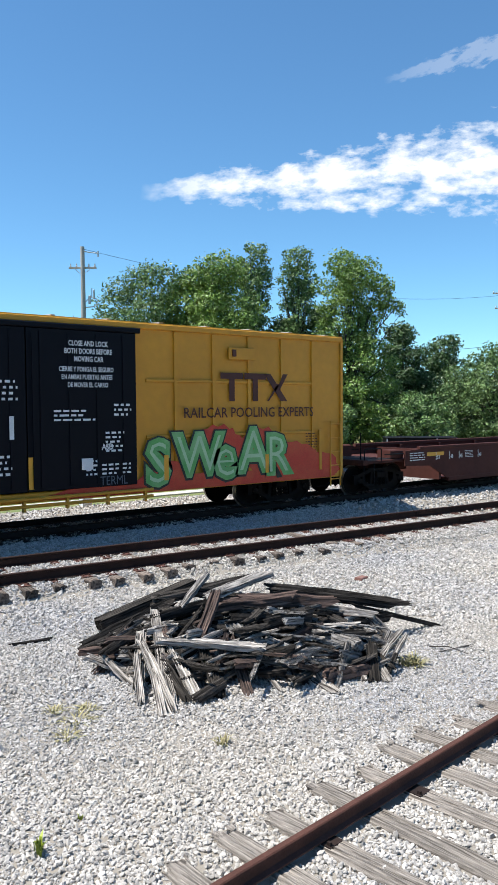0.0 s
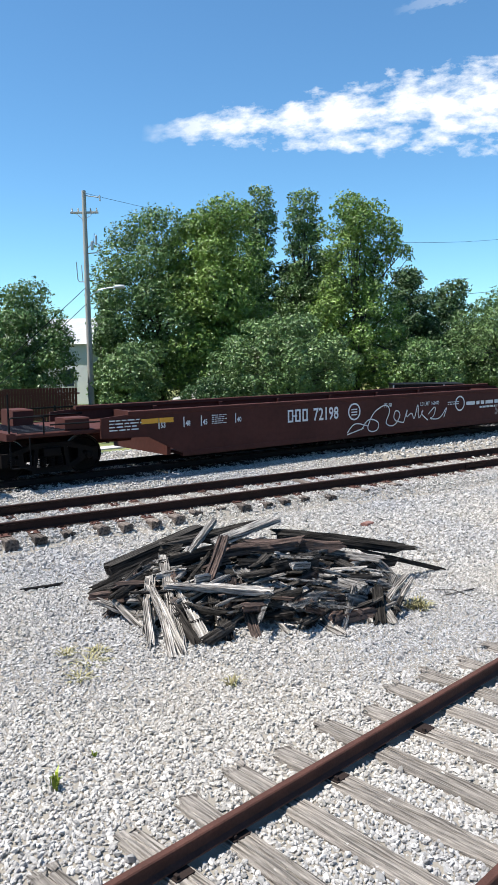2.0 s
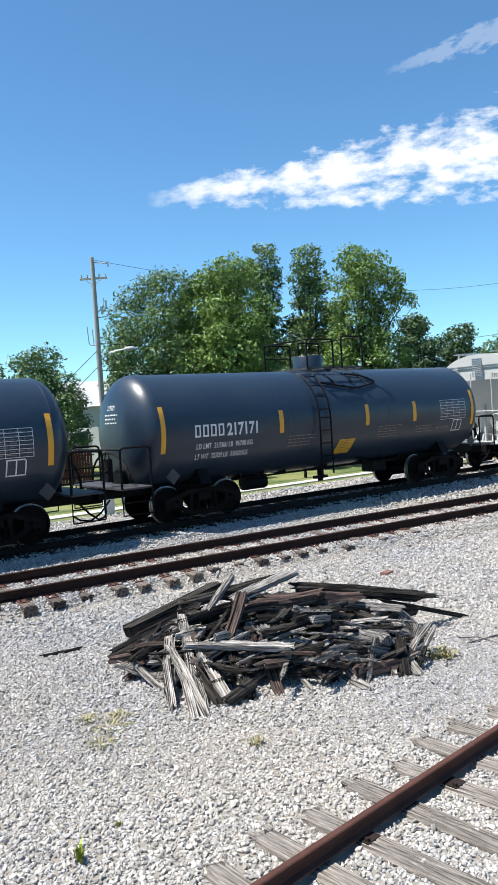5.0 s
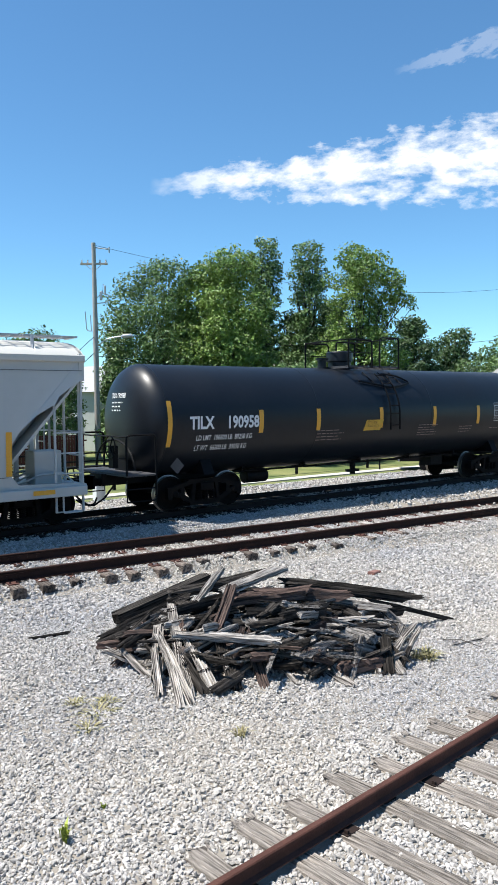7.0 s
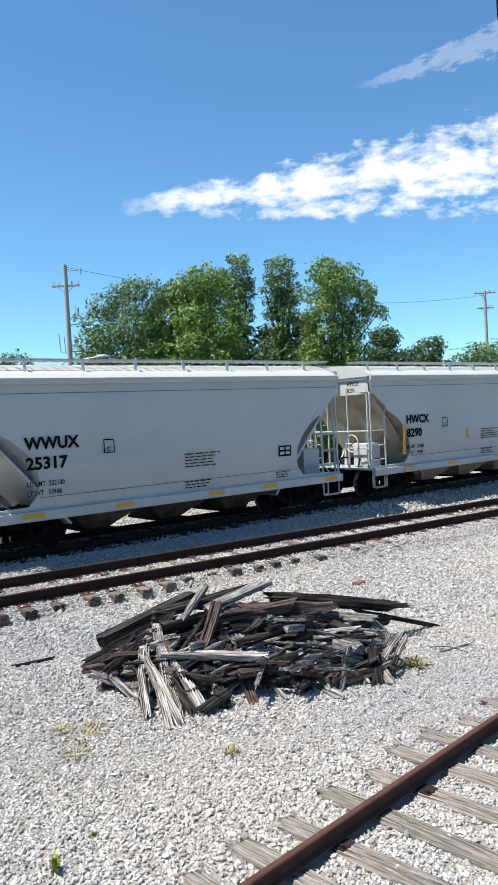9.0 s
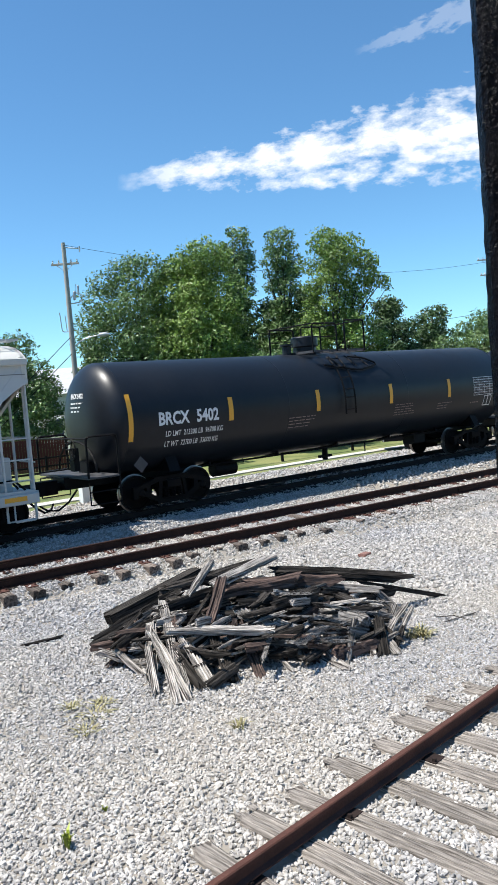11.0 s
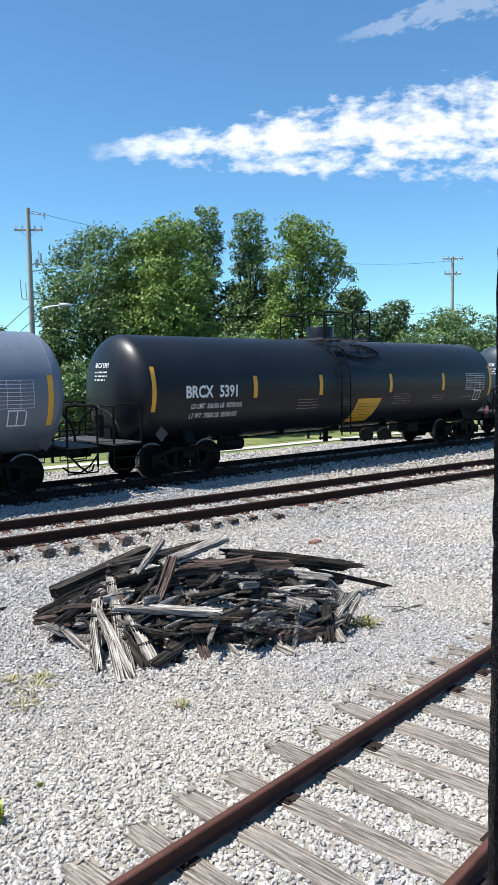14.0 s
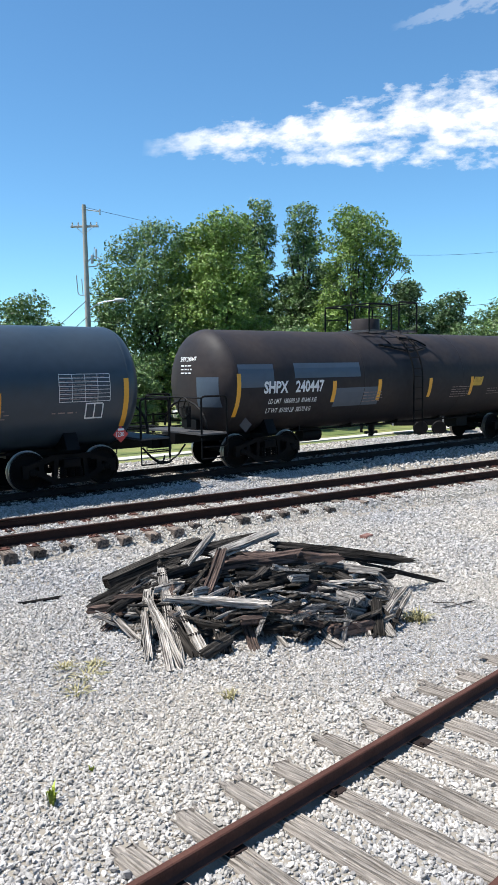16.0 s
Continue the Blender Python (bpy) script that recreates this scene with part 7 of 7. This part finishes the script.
def parked_car(deg, dist, turn, material, label):
    c = bearing(deg, dist)
    root = tagged(new("car"), label, "car", group="parked cars under the trees")
    root.matrix_basis = pose(c.x, c.y, ground_z(c.x, c.y), 0, 0, turn)
    low = [(-2.2, 0.35), (2.2, 0.35), (2.25, 0.75), (1.3, 0.92), (-2.1, 0.95), (-2.25, 0.7)]
    cab = [(-1.9, 0.94), (1.2, 0.92), (0.55, 1.45), (-1.4, 1.48)]
    part("body", Shape().prism(low, -0.88, 0.88), material, root, bevel=0.05)
    part("cabin", Shape().prism(cab, -0.76, 0.76), material, root, bevel=0.05)
    for s in (-1, 1):
        part("side_window", Shape().prism([(-1.65, 1.0), (0.9, 0.98), (0.45, 1.36), (-1.3, 1.38)], s * 0.765 - 0.006, s * 0.765 + 0.006), TANK_BLACK, root)
    for u in (-1.35, 1.35):
        for s in (-1, 1):
            w = part("wheel", Shape().lathe([(s * 0.68, 0.31), (s * 0.70, 0.33), (s * 0.86, 0.33), (s * 0.89, 0.30), (s * 0.89, 0.05)], "y", 16, (u, 0, 0.33)), STEEL_BLACK, root, smooth=True)
            part("rim", Shape().lathe([(s * 0.875, 0.2), (s * 0.895, 0.18), (s * 0.895, 0.02)], "y", 14, (u, 0, 0.33)), GREY_METAL, w)


parked_car(-1.8, 43.0, -30, HOPPER_ROOF, "white car parked under the trees")
parked_car(2.6, 43.5, -35, GREY_METAL, "silver car parked under the trees")
parked_car(-3.4, 47.0, 150, HOPPER_ROOF, "white car parked in the shade")

tl = tagged(new("box_trailer"), "low black box trailer with pale metal edges", "trailer")
c = bearing(13.0, 37.0)
tl.matrix_basis = pose(c.x, c.y, ground_z(c.x, c.y), 0, 0, -42)
part("box", Shape().box(-1.7, 1.5, -0.9, 0.9, 0.45, 1.80), STEEL_BLACK, tl)
part("roof_edge", Shape().bar(-1.75, 1.55, -0.95, 0.95, 1.80, 1.84, 0.015), STEEL_BLACK, tl)
for u in (-1.72, 0.6, 1.5):
    part("corner_edge", Shape().bar(u, u + 0.06, -0.94, -0.90, 0.45, 1.80, 0.01), GREY_METAL, tl)
part("door_panel", Shape().bar(1.52, 1.58, -0.8, 0.8, 0.5, 1.75, 0.01), GREY_METAL, tl)
for u in (-0.4, 0.45):
    part("wheel", Shape().lathe([(-0.98, 0.05), (-0.98, 0.30), (-0.92, 0.34), (-0.76, 0.34), (-0.74, 0.3)], "y", 16, (u, 0, 0.34)), STEEL_BLACK, tl, smooth=True)
part("drawbar", Shape().tube([(-1.7, 0, 0.5), (-2.6, 0, 0.45)], 0.05, 6).tube([(-2.5, 0, 0.45), (-2.5, 0, -0.02)], 0.035, 6), STEEL_BLACK, tl)


def tent(deg, dist, w, h, label):
    c = bearing(deg, dist)
    root = tagged(new("tent"), label, "tent")
    root.matrix_basis = pose(c.x, c.y, ground_z(c.x, c.y), 0, 0, -38 - deg)
    part("canvas", Shape().add([(-w / 2, -w / 2, 0.2), (w / 2, -w / 2, 0.2), (w / 2, w / 2, 0.2), (-w / 2, w / 2, 0.2), (0.15, 0, h)], [(0, 1, 4), (1, 2, 4), (2, 3, 4), (3, 0, 4), (3, 2, 1, 0)]), HOPPER_ROOF, root)
    for sx in (-1, 1):
        for sy in (-1, 1):
            part("leg", Shape().tube([(sx * w * 0.48, sy * w * 0.48, 0), (sx * w * 0.48, sy * w * 0.48, 0.22)], 0.03, 5), GREY_METAL, root)


tent(19.9, 62, 1.7, 1.75, "small white peaked tent on the grass")
tent(16.6, 60, 1.5, 1.15, "small white canopy on the grass")
hb = []
for k in range(14):
    p = bearing(16.2 + 0.62 * k, 66)
    hb.append((p.x, p.y, 0.4, 0.7, 0.7, 0.55))
tagged(new("hedge", leaf_cloud("hedge", hb, 9000, 0.11, LEAF_LIGHT, 91)), "low clipped yellow-green hedge", "hedge", kind="stuff")


# ---------------------------------------------------------------- wires
def wire(a, b, sag, r, label):
    a, b = Vector(a), Vector(b)
    pts = []
    for i in range(25):
        u = i / 24
        p = a.lerp(b, u)
        p.z -= sag * 4 * u * (1 - u)
        pts.append(p)
    ob = part("overhead_wire", Shape().tube(pts, r, 4), STEEL_BLACK)
    tagged(ob, label, "wire", group="overhead wires")


B1, B2 = bearing(-12.18, 48.2), bearing(18.75, 74.5)
for z1, z2, sag, r in ((13.2, 13.6, 1.4, 0.012), (8.0, 9.0, 1.0, 0.018), (6.3, 7.6, 0.9, 0.018)):
    wire((B1.x, B1.y, z1), (B2.x, B2.y, z2), sag, r, "thin dark wire between the utility poles")
L1 = bearing(-23.0, 40.0)
for z, q in ((7.6, 0.0), (6.6, 1.0)):
    wire((B1.x, B1.y, z), (L1.x + q, L1.y, 0.1), 0.05, 0.02, "taut guy wire of the utility pole")


# ---------------------------------------------------------------- clouds
def cloud_material(name, half_w, half_h, offset, cut, cap):
    m = bpy.data.materials.new(name)
    m.use_nodes = True
    n, l = m.node_tree.nodes, m.node_tree.links
    n.remove(n["Principled BSDF"])
    tc = n.new("ShaderNodeTexCoord")
    sep = n.new("ShaderNodeSeparateXYZ")
    l.new(tc.outputs["Object"], sep.inputs[0])

    def calc(op, a, b=None, c=None):
        q = n.new("ShaderNodeMath")
        q.operation = op
        for i, v in enumerate((a, b, c)):
            if v is None:
                continue
            if isinstance(v, (int, float)):
                q.inputs[i].default_value = v
            else:
                l.new(v, q.inputs[i])
        return q.outputs[0]

    x = calc("DIVIDE", sep.outputs["X"], half_w)
    z = calc("DIVIDE", sep.outputs["Z"], half_h)
    mp = n.new("ShaderNodeMapping")
    mp.inputs["Scale"].default_value = (3.2 / half_w, 1, 1.5 / half_h)
    mp.inputs["Location"].default_value = (offset, 0, offset * 0.7)
    l.new(tc.outputs["Object"], mp.inputs[0])
    fb = n.new("ShaderNodeTexNoise")
    fb.inputs["Scale"].default_value, fb.inputs["Detail"].default_value, fb.inputs["Roughness"].default_value = 2.5, 9, 0.6
    l.new(mp.outputs[0], fb.inputs["Vector"])
    half = calc("MULTIPLY_ADD", x, 0.52, 0.66)
    half = calc("MAXIMUM", half, 0.06)
    v = calc("DIVIDE", calc("SUBTRACT", z, calc("MULTIPLY_ADD", x, 0.0, -0.06)), half)
    env = calc("SUBTRACT", 1.0, calc("MULTIPLY", v, v))
    fade = calc("MULTIPLY", calc("SUBTRACT", 1.0, calc("POWER", calc("ABSOLUTE", x), 6.0)), calc("SUBTRACT", 1.0, calc("POWER", calc("ABSOLUTE", z), 6.0)))
    dens = calc("ADD", calc("MULTIPLY", env, 0.80), calc("MULTIPLY", calc("SUBTRACT", fb.outputs["Fac"], 0.5), 4.0))
    al = calc("MULTIPLY", calc("SUBTRACT", dens, cut), 1.05 if cap > 0.9 else 0.35)
    al = calc("MULTIPLY", calc("MINIMUM", calc("MAXIMUM", al, 0.0), cap), calc("MAXIMUM", fade, 0.0))
    em = n.new("ShaderNodeEmission")
    em.inputs["Color"].default_value = (0.96, 0.98, 1.0, 1)
    em.inputs["Strength"].default_value = 0.72
    tr = n.new("ShaderNodeBsdfTransparent")
    mix = n.new("ShaderNodeMixShader")
    l.new(al, mix.inputs[0]), l.new(tr.outputs[0], mix.inputs[1]), l.new(em.outputs[0], mix.inputs[2])
    l.new(mix.outputs[0], n["Material Output"].inputs["Surface"])
    return m


def cloud(deg, elev, half_w, half_h, tilt, offset, cut, cap, label):
    dist = 1800.0
    p = bearing(deg, dist * math.cos(radians(elev)), dist * math.sin(radians(elev)) + 3.2)
    nx_, nz_ = 24, 8
    vs = [(half_w * (2 * i / nx_ - 1), 0, half_h * (2 * j / nz_ - 1)) for j in range(nz_ + 1) for i in range(nx_ + 1)]
    fs = [(j * (nx_ + 1) + i, j * (nx_ + 1) + i + 1, (j + 1) * (nx_ + 1) + i + 1, (j + 1) * (nx_ + 1) + i) for j in range(nz_) for i in range(nx_)]
    ob = new("backdrop_cloud", raw_mesh("backdrop_cloud", vs, fs, cloud_material("cloud", half_w, half_h, offset, cut, cap)))
    ob.matrix_basis = Matrix.Translation(p) @ pose(0, 0, 0, 0, 0, -38 - deg) @ pose(0, 0, 0, -elev, tilt, 0)
    ob.visible_shadow = False
    tagged(ob, label, "cloud", kind="structure")


cloud(12.5, 17.0, 640, 165, 0, 3.1, 0.14, 0.94, "bank of bright broken white cloud")
cloud(20.5, 24.4, 300, 80, -8, 7.7, 0.05, 0.20, "thin wisp of high white cloud")


# ---------------------------------------------------------------- movement
def motions():
    times = [float(k) for k in range(17)]
    for root, s0 in CARS:
        walk(root, [(t, pose(s0 - run(t), MAIN_Y, RAIL_Z)) for t in times])
    # the wheels roll: a row for every frame keeps each turn under 90 degrees
    steps_ = [k / 30 for k in range(481)]
    turn = [-math.degrees(run(t) / WHEEL_R) for t in steps_]
    for w in WHEELSETS:
        x, y, z = w.matrix_basis.translation
        walk(w, [(t, pose(x, y, z, 0, a % 360, 0)) for t, a in zip(steps_, turn)])


motions()
